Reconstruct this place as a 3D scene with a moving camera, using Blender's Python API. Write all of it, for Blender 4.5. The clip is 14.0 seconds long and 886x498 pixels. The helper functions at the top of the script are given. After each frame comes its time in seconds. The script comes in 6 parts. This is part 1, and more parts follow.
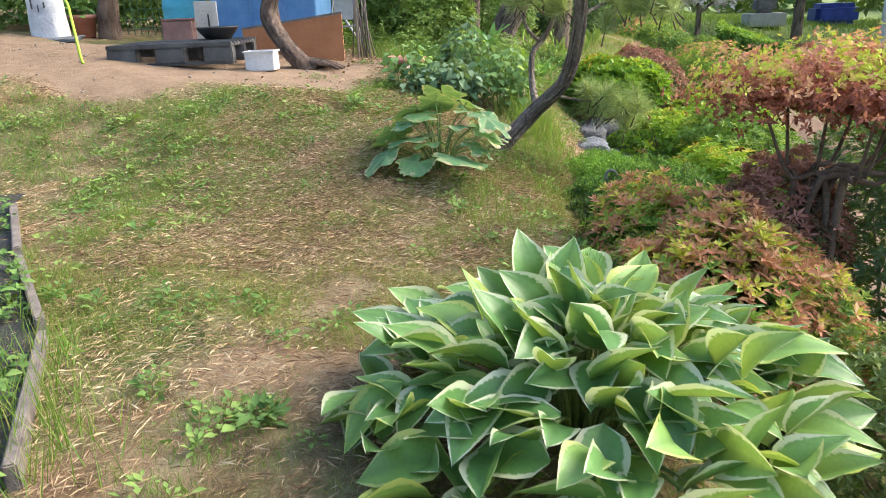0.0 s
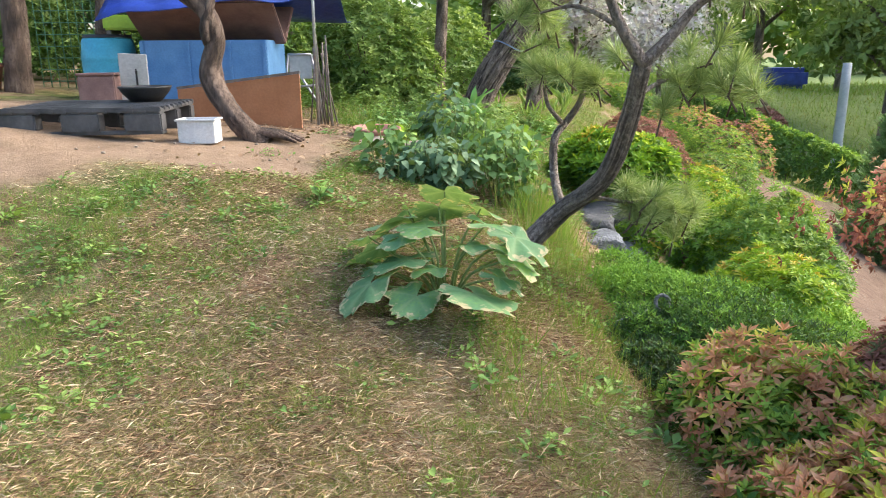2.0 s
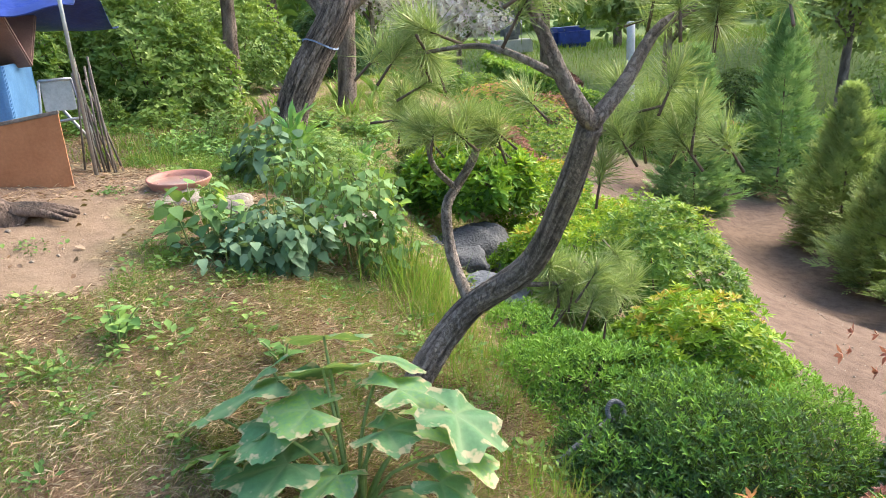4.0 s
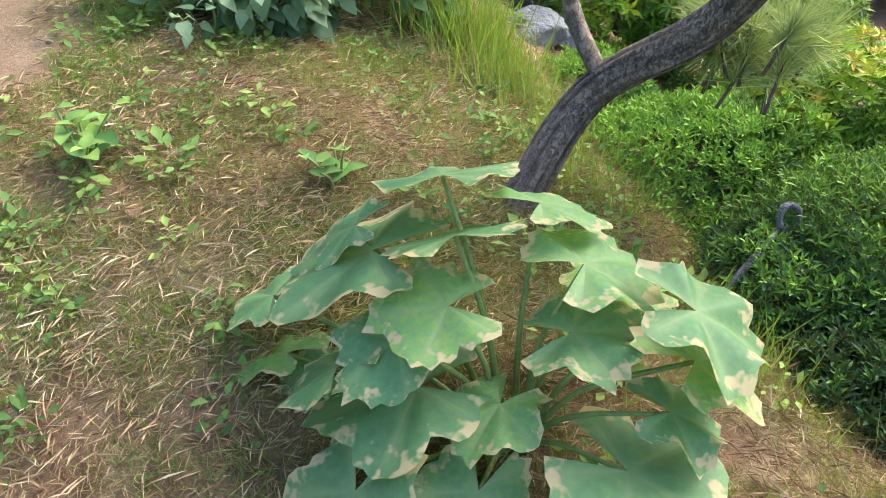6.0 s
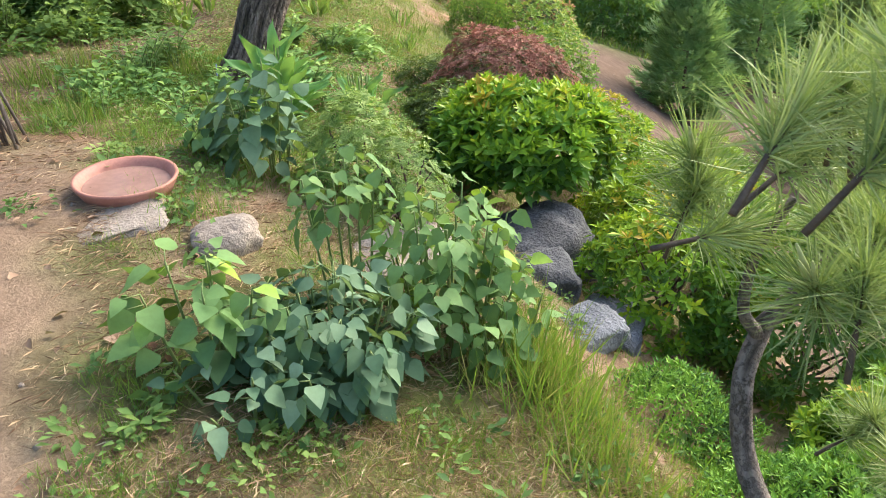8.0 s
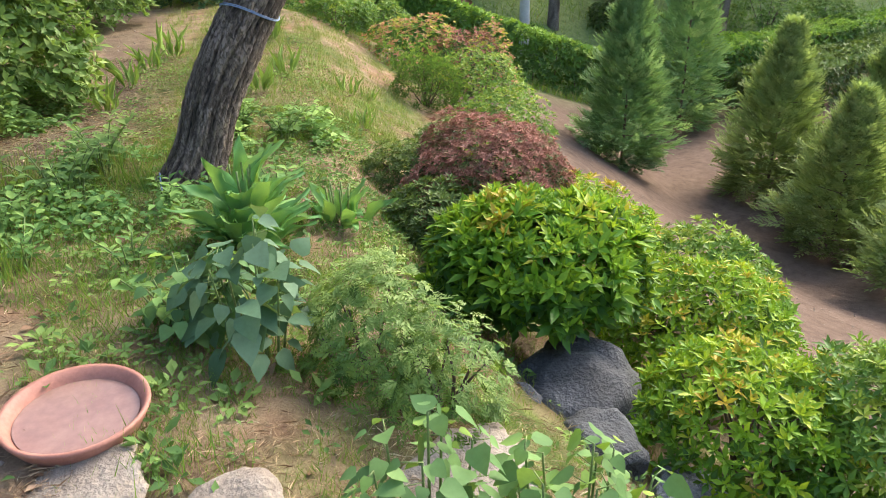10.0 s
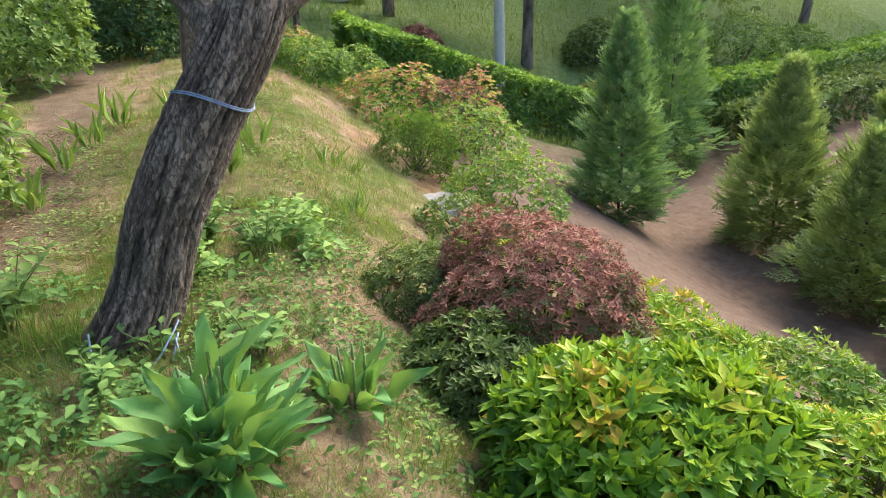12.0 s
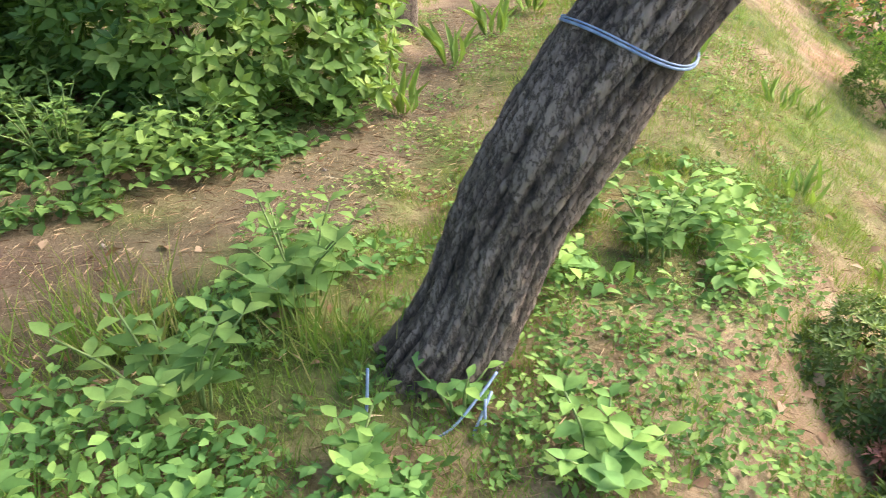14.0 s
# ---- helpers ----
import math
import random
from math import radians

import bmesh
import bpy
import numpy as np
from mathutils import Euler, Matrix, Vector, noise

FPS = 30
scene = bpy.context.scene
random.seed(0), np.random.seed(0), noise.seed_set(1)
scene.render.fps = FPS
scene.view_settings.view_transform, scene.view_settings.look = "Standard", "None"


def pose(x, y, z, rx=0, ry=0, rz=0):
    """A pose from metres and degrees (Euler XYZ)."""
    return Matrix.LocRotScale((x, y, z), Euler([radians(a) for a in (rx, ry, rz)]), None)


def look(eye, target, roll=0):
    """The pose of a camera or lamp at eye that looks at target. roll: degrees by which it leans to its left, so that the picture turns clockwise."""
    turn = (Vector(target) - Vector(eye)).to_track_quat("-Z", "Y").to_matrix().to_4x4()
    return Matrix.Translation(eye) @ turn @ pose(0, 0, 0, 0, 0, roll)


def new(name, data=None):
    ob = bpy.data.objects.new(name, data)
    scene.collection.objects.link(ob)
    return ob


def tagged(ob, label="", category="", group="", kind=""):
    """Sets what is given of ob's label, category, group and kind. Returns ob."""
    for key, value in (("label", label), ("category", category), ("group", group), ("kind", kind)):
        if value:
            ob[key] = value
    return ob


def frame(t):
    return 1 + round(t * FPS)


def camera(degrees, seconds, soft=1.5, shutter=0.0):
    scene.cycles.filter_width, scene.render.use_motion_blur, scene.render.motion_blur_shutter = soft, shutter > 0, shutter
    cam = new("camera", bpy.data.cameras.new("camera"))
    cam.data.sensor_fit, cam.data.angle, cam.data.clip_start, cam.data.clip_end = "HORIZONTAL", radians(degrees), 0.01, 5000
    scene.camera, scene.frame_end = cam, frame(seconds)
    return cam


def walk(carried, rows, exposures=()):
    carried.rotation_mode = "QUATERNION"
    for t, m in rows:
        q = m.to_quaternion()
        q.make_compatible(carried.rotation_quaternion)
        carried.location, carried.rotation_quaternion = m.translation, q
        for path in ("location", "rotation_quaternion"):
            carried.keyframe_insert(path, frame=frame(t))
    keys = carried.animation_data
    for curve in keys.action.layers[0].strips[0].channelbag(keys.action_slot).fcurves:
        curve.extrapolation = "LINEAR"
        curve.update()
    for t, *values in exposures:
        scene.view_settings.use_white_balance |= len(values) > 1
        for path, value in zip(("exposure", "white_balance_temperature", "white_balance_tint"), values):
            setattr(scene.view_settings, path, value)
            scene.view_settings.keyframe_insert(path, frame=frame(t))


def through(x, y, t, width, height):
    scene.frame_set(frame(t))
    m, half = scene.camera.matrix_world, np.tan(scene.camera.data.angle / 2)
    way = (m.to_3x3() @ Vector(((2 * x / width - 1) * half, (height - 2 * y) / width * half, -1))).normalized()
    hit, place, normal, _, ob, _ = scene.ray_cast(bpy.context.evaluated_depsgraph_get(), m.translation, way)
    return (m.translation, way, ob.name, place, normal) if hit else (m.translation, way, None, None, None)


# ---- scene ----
cam = camera(61.9, 14.0, soft=0.6, shutter=0.1)
PATH = [
    (0, (0.233, 0.143, 1.441), (0.13, 2.037, 0.807), -2.3),
    (0.5, (0.054, 0.499, 1.494), (-0.085, 2.412, 0.926), -2.4),
    (1, (-0.023, 0.821, 1.478), (-0.181, 2.741, 0.941), -2.2),
    (1.5, (-0.034, 1.214, 1.516), (-0.182, 3.14, 0.997), -1.3),
    (2, (-0.11, 1.589, 1.541), (-0.061, 3.521, 1.025), -0.5),
    (2.5, (-0.195, 1.945, 1.59), (0.171, 3.836, 1.053), 1.1),
    (2.7, (-0.218, 2.083, 1.593), (0.213, 3.96, 1.053), 1.1),
    (4.8, (-0.28, 3.412, 1.983), (0.265, 5.171, 1.203), -5.6),
    (5, (-0.301, 3.53, 1.929), (0.226, 5.231, 1.019), -5.5),
    (5.5, (-0.365, 3.825, 1.828), (0.098, 5.34, 0.606), -5.9),
    (6, (-0.401, 4.007, 1.704), (0.075, 5.468, 0.424), -6.1),
    (6.5, (-0.317, 4.084, 1.818), (0.213, 5.577, 0.597), -5.7),
    (7, (-0.358, 4.348, 1.972), (0.233, 5.922, 0.89), -4),
    (7.5, (-0.39, 4.619, 2.058), (0.223, 6.208, 1.01), -3.2),
    (8, (-0.387, 4.953, 2.05), (0.276, 6.588, 1.108), -2.5),
    (8.2, (-0.366, 5.067, 2.071), (0.301, 6.706, 1.139), -2.6),
    (10.3, (-0.425, 6.264, 2.363), (0.482, 7.817, 1.489), -2.5),
    (10.5, (-0.407, 6.412, 2.415), (0.503, 7.965, 1.541), -3.4),
    (11, (-0.301, 6.736, 2.419), (0.615, 8.286, 1.546), -4),
    (11.5, (-0.111, 7.099, 2.382), (0.848, 8.668, 1.594), -2.9),
    (12, (-0.006, 7.486, 2.292), (0.973, 9.031, 1.483), -2.7),
    (12.5, (0.056, 7.967, 2.323), (1.066, 9.453, 1.444), -2.1),
    (13, (0.259, 8.356, 2.216), (1.112, 9.923, 1.31), 0),
    (13.5, (0.514, 8.739, 2.103), (0.923, 10.444, 1.14), -0.8),
    (14, (0.449, 8.967, 2.154), (0.425, 10.677, 1.118), -4.2),
]
walk(cam, [(t, look(eye, aim, roll)) for t, eye, aim, roll in PATH], exposures=((0, 1.72), (2.5, 1.82), (5, 1.92), (7, 1.8), (8, 1.76), (10.5, 1.66), (12.5, 1.62), (13.4, 1.8), (14, 2.05)))

# ---- world and light ----
world = bpy.data.worlds.new("sky")
scene.world = world
world.use_nodes = True
wn = world.node_tree.nodes
wl = world.node_tree.links
sky = wn.new("ShaderNodeTexSky")
sky.sky_type = "NISHITA"
sky.sun_disc = False
sky.sun_elevation = radians(38)
sky.sun_rotation = radians(75)
sky.dust_density = 3.0
wl.new(sky.outputs[0], wn["Background"].inputs[0])
wn["Background"].inputs[1].default_value = 0.15
sun = new("sun", bpy.data.lights.new("sun", "SUN"))
sun.data.energy = 1.5
sun.data.angle = radians(34)
sun.data.color = (1.0, 0.91, 0.76)
sun.matrix_world = look((9, 3, 8), (0, 0, 0))


# ---- materials ----
def material(name):
    m = bpy.data.materials.new(name)
    m.use_nodes = True
    return m, m.node_tree.nodes, m.node_tree.links, m.node_tree.nodes["Principled BSDF"]


def noise_node(nodes, links, scale, detail=4.0, rough=0.6, coords="Object"):
    tc = nodes.new("ShaderNodeTexCoord")
    n = nodes.new("ShaderNodeTexNoise")
    n.inputs["Scale"].default_value = scale
    n.inputs["Detail"].default_value = detail
    n.inputs["Roughness"].default_value = rough
    links.new(tc.outputs[coords], n.inputs["Vector"])
    return n.outputs["Fac"]


def ramp(nodes, links, fac, stops):
    r = nodes.new("ShaderNodeValToRGB")
    while len(r.color_ramp.elements) < len(stops):
        r.color_ramp.elements.new(0.5)
    for e, (p, c) in zip(r.color_ramp.elements, stops):
        e.position, e.color = p, (*c, 1)
    links.new(fac, r.inputs[0])
    return r.outputs[0]


def blend(nodes, links, fac, a, b, mode="MIX"):
    m = nodes.new("ShaderNodeMix")
    m.data_type, m.blend_type = "RGBA", mode
    for sock, v in ((m.inputs[0], fac), (m.inputs[6], a), (m.inputs[7], b)):
        if isinstance(v, (float, int)):
            sock.default_value = v
        elif isinstance(v, tuple):
            sock.default_value = (*v, 1)
        else:
            links.new(v, sock)
    return m.outputs[2]


def calc(nodes, links, op, a, b=0.0):
    m = nodes.new("ShaderNodeMath")
    m.operation = op
    for sock, v in ((m.inputs[0], a), (m.inputs[1], b)):
        if isinstance(v, (float, int)):
            sock.default_value = v
        else:
            links.new(v, sock)
    return m.outputs[0]


def attribute(nodes, name):
    a = nodes.new("ShaderNodeAttribute")
    a.attribute_name = name
    return a.outputs["Fac"]


def bump(nodes, links, bsdf, height, strength, distance=0.01):
    b = nodes.new("ShaderNodeBump")
    b.inputs["Strength"].default_value = strength
    b.inputs["Distance"].default_value = distance
    links.new(height, b.inputs["Height"])
    links.new(b.outputs[0], bsdf.inputs["Normal"])


def leaf_material(name, stops, rough=0.5, glow=0.35, patch=(1.3, 0.35), tint="attribute", through=0.5):
    """Leaf skin: colour by each leaf's tint, painted shading included, blotched by slow noise, letting light through.
    """
    m, n, l, p = material(name)
    if tint == "attribute":
        t = attribute(n, "tint")
    else:
        t = n.new("ShaderNodeObjectInfo").outputs["Random"]
    slow = noise_node(n, l, patch[0], 2.0)
    mixed = calc(n, l, "ADD", t, calc(n, l, "MULTIPLY", calc(n, l, "SUBTRACT", slow, 0.5), patch[1] * 2))
    col = ramp(n, l, mixed, stops)
    fine = noise_node(n, l, 60.0, 3.0)
    col = blend(n, l, 0.5, col, ramp(n, l, fine, ((0.25, (0.55, 0.55, 0.55)), (0.75, (1, 1, 1)))), "MULTIPLY")
    l.new(col, p.inputs["Base Color"])
    p.inputs["Roughness"].default_value = rough
    p.inputs["Specular IOR Level"].default_value = 0.25
    tr = n.new("ShaderNodeBsdfTranslucent")
    l.new(blend(n, l, through, col, (0.36, 0.5, 0.03), "MIX"), tr.inputs[0])
    mx = n.new("ShaderNodeMixShader")
    mx.inputs[0].default_value = glow
    l.new(p.outputs[0], mx.inputs[1])
    l.new(tr.outputs[0], mx.inputs[2])
    l.new(mx.outputs[0], n["Material Output"].inputs[0])
    return m


def mottled(name, a, b, scale=8.0, rough=0.8, fine=80.0, bump_by=0.4, metal=0.0, dist=0.01):
    m, n, l, p = material(name)
    big = noise_node(n, l, scale, 5.0)
    small = noise_node(n, l, fine, 4.0)
    col = ramp(n, l, big, ((0.3, a), (0.7, b)))
    col = blend(n, l, 0.5, col, ramp(n, l, small, ((0.25, (0.5, 0.5, 0.5)), (0.75, (1, 1, 1)))), "MULTIPLY")
    l.new(col, p.inputs["Base Color"])
    p.inputs["Roughness"].default_value = rough
    p.inputs["Metallic"].default_value = metal
    bump(n, l, p, small, bump_by, dist)
    return m


def bark_material(name, dark, mid, light, stretch=0.18, scale=30.0, cracks=0.4):
    m, n, l, p = material(name)
    tc = n.new("ShaderNodeTexCoord")
    mp = n.new("ShaderNodeMapping")
    mp.inputs["Scale"].default_value = (1, 1, stretch)
    l.new(tc.outputs["Object"], mp.inputs[0])
    ns = n.new("ShaderNodeTexNoise")
    ns.inputs["Scale"].default_value, ns.inputs["Detail"].default_value, ns.inputs["Roughness"].default_value = scale, 8, 0.7
    l.new(mp.outputs[0], ns.inputs["Vector"])
    deep = attribute(n, "tint")
    f = calc(n, l, "ADD", calc(n, l, "MULTIPLY", ns.outputs["Fac"], 0.6), calc(n, l, "MULTIPLY", deep, 0.5))
    vo = n.new("ShaderNodeTexVoronoi")
    vo.feature = "DISTANCE_TO_EDGE"
    vo.inputs["Scale"].default_value = scale * 0.8
    wave = n.new("ShaderNodeVectorMath")
    wave.operation = "MULTIPLY_ADD"
    l.new(ns.outputs["Color"], wave.inputs[0])
    wave.inputs[1].default_value = (0.09, 0.09, 0.09)
    l.new(mp.outputs[0], wave.inputs[2])
    l.new(wave.outputs[0], vo.inputs["Vector"])
    plate = ramp(n, l, vo.outputs["Distance"], ((0.0, (0, 0, 0)), (0.10, (1, 1, 1))))
    col = ramp(n, l, f, ((0.28, dark), (0.52, mid), (0.8, light)))
    col = blend(n, l, calc(n, l, "MULTIPLY", calc(n, l, "SUBTRACT", 1.0, plate), cracks), col, dark)
    l.new(col, p.inputs["Base Color"])
    p.inputs["Roughness"].default_value = 0.9
    bump(n, l, p, calc(n, l, "ADD", calc(n, l, "MULTIPLY", plate, cracks), ns.outputs["Fac"]), 1.0, 0.022)
    return m


def ground_material():
    m, n, l, p = material("garden_soil")
    big = noise_node(n, l, 0.9, 4.0)
    mid = noise_node(n, l, 5.0, 6.0, 0.7)
    fine = noise_node(n, l, 70.0, 6.0, 0.75)
    straw = ramp(n, l, mid, ((0.3, (0.18, 0.115, 0.075)), (0.48, (0.33, 0.235, 0.15)), (0.68, (0.44, 0.345, 0.225))))
    green = ramp(n, l, mid, ((0.35, (0.06, 0.09, 0.025)), (0.65, (0.20, 0.24, 0.07))))
    rust = ramp(n, l, noise_node(n, l, 1.7, 3.0), ((0.52, (0, 0, 0)), (0.66, (0.6, 0.6, 0.6))))
    straw = blend(n, l, rust, straw, ramp(n, l, mid, ((0.3, (0.12, 0.05, 0.03)), (0.65, (0.40, 0.20, 0.11)))))
    turf = blend(n, l, ramp(n, l, big, ((0.42, (0, 0, 0)), (0.62, (1, 1, 1)))), straw, green)
    sand = ramp(n, l, mid, ((0.25, (0.24, 0.165, 0.11)), (0.7, (0.39, 0.285, 0.20))))
    clay = ramp(n, l, mid, ((0.25, (0.13, 0.09, 0.068)), (0.7, (0.27, 0.19, 0.145))))
    lawn = ramp(n, l, mid, ((0.3, (0.12, 0.18, 0.06)), (0.7, (0.27, 0.35, 0.14))))
    col = blend(n, l, attribute(n, "sand"), turf, sand)
    col = blend(n, l, attribute(n, "clay"), col, clay)
    col = blend(n, l, attribute(n, "lawn"), col, lawn)
    col = blend(n, l, 0.7, col, ramp(n, l, fine, ((0.3, (0.45, 0.43, 0.4)), (0.7, (1, 1, 1)))), "MULTIPLY")
    l.new(col, p.inputs["Base Color"])
    p.inputs["Roughness"].default_value = 0.95
    p.inputs["Specular IOR Level"].default_value = 0.1
    bump(n, l, p, fine, 0.8, 0.02)
    return m


def hosta_material():
    """Green blade with parallel veins and a cream margin."""
    m, n, l, p = material("hosta_leaf")
    rnd = n.new("ShaderNodeObjectInfo").outputs["Random"]
    edge = attribute(n, "edge")
    vein = attribute(n, "vein")
    wob = noise_node(n, l, 22.0, 3.0)
    body = ramp(n, l, calc(n, l, "ADD", calc(n, l, "MULTIPLY", wob, 0.5), calc(n, l, "MULTIPLY", rnd, 0.6)),
                ((0.15, (0.06, 0.17, 0.05)), (0.5, (0.13, 0.30, 0.09)), (0.85, (0.24, 0.42, 0.10)), (1.0, (0.36, 0.52, 0.05))))
    body = blend(n, l, calc(n, l, "MULTIPLY", vein, 0.35), body, (0.04, 0.10, 0.035))
    rim = calc(n, l, "ADD", edge, calc(n, l, "MULTIPLY", calc(n, l, "SUBTRACT", wob, 0.5), 0.8))
    mask = ramp(n, l, rim, ((0.42, (0, 0, 0)), (0.6, (1, 1, 1))))
    cream = ramp(n, l, rnd, ((0.0, (0.54, 0.60, 0.42)), (0.6, (0.58, 0.62, 0.42)), (1.0, (0.46, 0.54, 0.10))))
    col = blend(n, l, mask, body, cream)
    l.new(col, p.inputs["Base Color"])
    p.inputs["Roughness"].default_value = 0.42
    bump(n, l, p, vein, 0.5, 0.004)
    tr = n.new("ShaderNodeBsdfTranslucent")
    l.new(blend(n, l, 0.5, col, (0.42, 0.5, 0.03)), tr.inputs[0])
    mx = n.new("ShaderNodeMixShader")
    mx.inputs[0].default_value = 0.3
    l.new(p.outputs[0], mx.inputs[1])
    l.new(tr.outputs[0], mx.inputs[2])
    l.new(mx.outputs[0], n["Material Output"].inputs[0])
    return m


def lobed_material():
    """Matt blue-green blade with pale veins and scorched yellow patches at the rim."""
    m, n, l, p = material("lobed_leaf")
    rnd = n.new("ShaderNodeObjectInfo").outputs["Random"]
    edge = attribute(n, "edge")
    vein = attribute(n, "vein")
    wob = noise_node(n, l, 9.0, 3.0)
    body = ramp(n, l, calc(n, l, "ADD", calc(n, l, "MULTIPLY", wob, 0.7), calc(n, l, "MULTIPLY", rnd, 0.4)),
                ((0.2, (0.07, 0.19, 0.09)), (0.6, (0.14, 0.32, 0.14)), (0.95, (0.30, 0.50, 0.07))))
    body = blend(n, l, calc(n, l, "MULTIPLY", vein, 0.6), body, (0.30, 0.42, 0.20))
    burn = calc(n, l, "ADD", calc(n, l, "MULTIPLY", edge, 0.55), calc(n, l, "MULTIPLY", noise_node(n, l, 5.0, 2.0), 0.75))
    mask = ramp(n, l, burn, ((0.86, (0, 0, 0)), (0.94, (1, 1, 1))))
    col = blend(n, l, mask, body, (0.56, 0.47, 0.27))
    l.new(col, p.inputs["Base Color"])
    p.inputs["Roughness"].default_value = 0.6
    bump(n, l, p, vein, 0.6, 0.004)
    tr = n.new("ShaderNodeBsdfTranslucent")
    l.new(blend(n, l, 0.5, col, (0.40, 0.5, 0.03)), tr.inputs[0])
    mx = n.new("ShaderNodeMixShader")
    mx.inputs[0].default_value = 0.36
    l.new(p.outputs[0], mx.inputs[1])
    l.new(tr.outputs[0], mx.inputs[2])
    l.new(mx.outputs[0], n["Material Output"].inputs[0])
    return m


M_GROUND = ground_material()
M_HOSTA = hosta_material()
M_LOBED = lobed_material()
M_GRASS = leaf_material("grass_blade", ((0.0, (0.40, 0.33, 0.14)), (0.3, (0.24, 0.29, 0.07)), (0.65, (0.11, 0.24, 0.045)), (1.0, (0.24, 0.40, 0.06))), 0.6, 0.3)
M_STRAW = leaf_material("dry_straw", ((0.0, (0.22, 0.13, 0.08)), (0.35, (0.45, 0.31, 0.18)), (0.75, (0.58, 0.44, 0.27)), (1.0, (0.66, 0.57, 0.38))), 0.85, 0.1, (3.0, 0.3), "attribute", 0.0)
M_WEED = leaf_material("weed_leaf", ((0.0, (0.06, 0.14, 0.04)), (0.5, (0.15, 0.27, 0.07)), (1.0, (0.30, 0.43, 0.11))), 0.7, 0.25)
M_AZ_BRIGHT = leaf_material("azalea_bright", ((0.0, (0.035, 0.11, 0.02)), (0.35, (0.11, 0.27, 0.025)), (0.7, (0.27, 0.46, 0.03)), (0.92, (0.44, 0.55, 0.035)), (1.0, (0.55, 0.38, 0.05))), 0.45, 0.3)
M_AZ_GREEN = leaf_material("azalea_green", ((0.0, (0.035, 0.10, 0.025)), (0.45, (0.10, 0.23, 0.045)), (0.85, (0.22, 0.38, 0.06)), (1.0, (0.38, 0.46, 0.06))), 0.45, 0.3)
M_AZ_RUST = leaf_material("azalea_rust", ((0.0, (0.09, 0.20, 0.04)), (0.36, (0.27, 0.46, 0.07)), (0.5, (0.38, 0.50, 0.08)), (0.56, (0.52, 0.28, 0.14)), (0.78, (0.66, 0.29, 0.17)), (0.9, (0.72, 0.42, 0.25)), (1.0, (0.58, 0.60, 0.08))), 0.55, 0.35, (5.0, 0.85), "attribute", 0.1)
M_AZ_RED = leaf_material("azalea_red", ((0.0, (0.08, 0.13, 0.04)), (0.28, (0.19, 0.19, 0.08)), (0.45, (0.30, 0.13, 0.09)), (0.8, (0.43, 0.19, 0.14)), (1.0, (0.56, 0.29, 0.22))), 0.7, 0.15, (3.2, 0.6), "attribute", 0.05)
M_OLIVE = leaf_material("azalea_olive", ((0.0, (0.03, 0.06, 0.02)), (0.5, (0.10, 0.16, 0.045)), (1.0, (0.22, 0.31, 0.08))), 0.5, 0.2, (3.0, 0.3))
M_MAPLE = leaf_material("maple_leaf", ((0.0, (0.20, 0.06, 0.045)), (0.3, (0.44, 0.14, 0.10)), (0.6, (0.66, 0.29, 0.20)), (0.8, (0.70, 0.42, 0.22)), (0.9, (0.58, 0.54, 0.08)), (1.0, (0.52, 0.62, 0.08))), 0.55, 0.3, (3.5, 0.4), "attribute", 0.1)
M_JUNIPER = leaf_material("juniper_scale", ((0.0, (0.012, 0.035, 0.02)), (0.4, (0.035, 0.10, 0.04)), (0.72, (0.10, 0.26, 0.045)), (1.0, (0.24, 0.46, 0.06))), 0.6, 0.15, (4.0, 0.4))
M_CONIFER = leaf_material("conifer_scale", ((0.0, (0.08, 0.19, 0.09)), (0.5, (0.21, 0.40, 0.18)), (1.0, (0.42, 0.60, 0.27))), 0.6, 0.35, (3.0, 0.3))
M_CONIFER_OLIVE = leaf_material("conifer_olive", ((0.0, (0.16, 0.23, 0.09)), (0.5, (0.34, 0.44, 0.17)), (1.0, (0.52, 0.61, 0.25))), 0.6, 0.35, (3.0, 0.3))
M_NEEDLE = leaf_material("pine_needle", ((0.0, (0.17, 0.25, 0.09)), (0.5, (0.33, 0.42, 0.16)), (1.0, (0.52, 0.58, 0.26))), 0.5, 0.25)
M_CANDLE = mottled("pine_candle", (0.42, 0.46, 0.16), (0.52, 0.55, 0.24), 40, 0.6)
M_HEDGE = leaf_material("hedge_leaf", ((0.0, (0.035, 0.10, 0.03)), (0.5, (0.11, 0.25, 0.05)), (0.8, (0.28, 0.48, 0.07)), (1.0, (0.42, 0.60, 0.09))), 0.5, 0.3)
M_SHRUB = leaf_material("shrub_leaf", ((0.0, (0.055, 0.13, 0.035)), (0.5, (0.17, 0.29, 0.07)), (1.0, (0.34, 0.45, 0.13))), 0.5, 0.3)
M_DARKLEAF = leaf_material("dark_leaf", ((0.0, (0.025, 0.07, 0.035)), (0.5, (0.06, 0.145, 0.065)), (1.0, (0.13, 0.24, 0.10))), 0.5, 0.25)
M_BROADLEAF = leaf_material("broad_leaf", ((0.0, (0.07, 0.18, 0.05)), (0.5, (0.17, 0.33, 0.09)), (1.0, (0.33, 0.50, 0.12))), 0.65, 0.25, (3.0, 0.25))
M_BROADLEAF_OB = leaf_material("comfrey_leaf", ((0.0, (0.10, 0.26, 0.09)), (0.5, (0.19, 0.42, 0.13)), (1.0, (0.34, 0.56, 0.15))), 0.5, 0.3, (3.0, 0.2), "object")
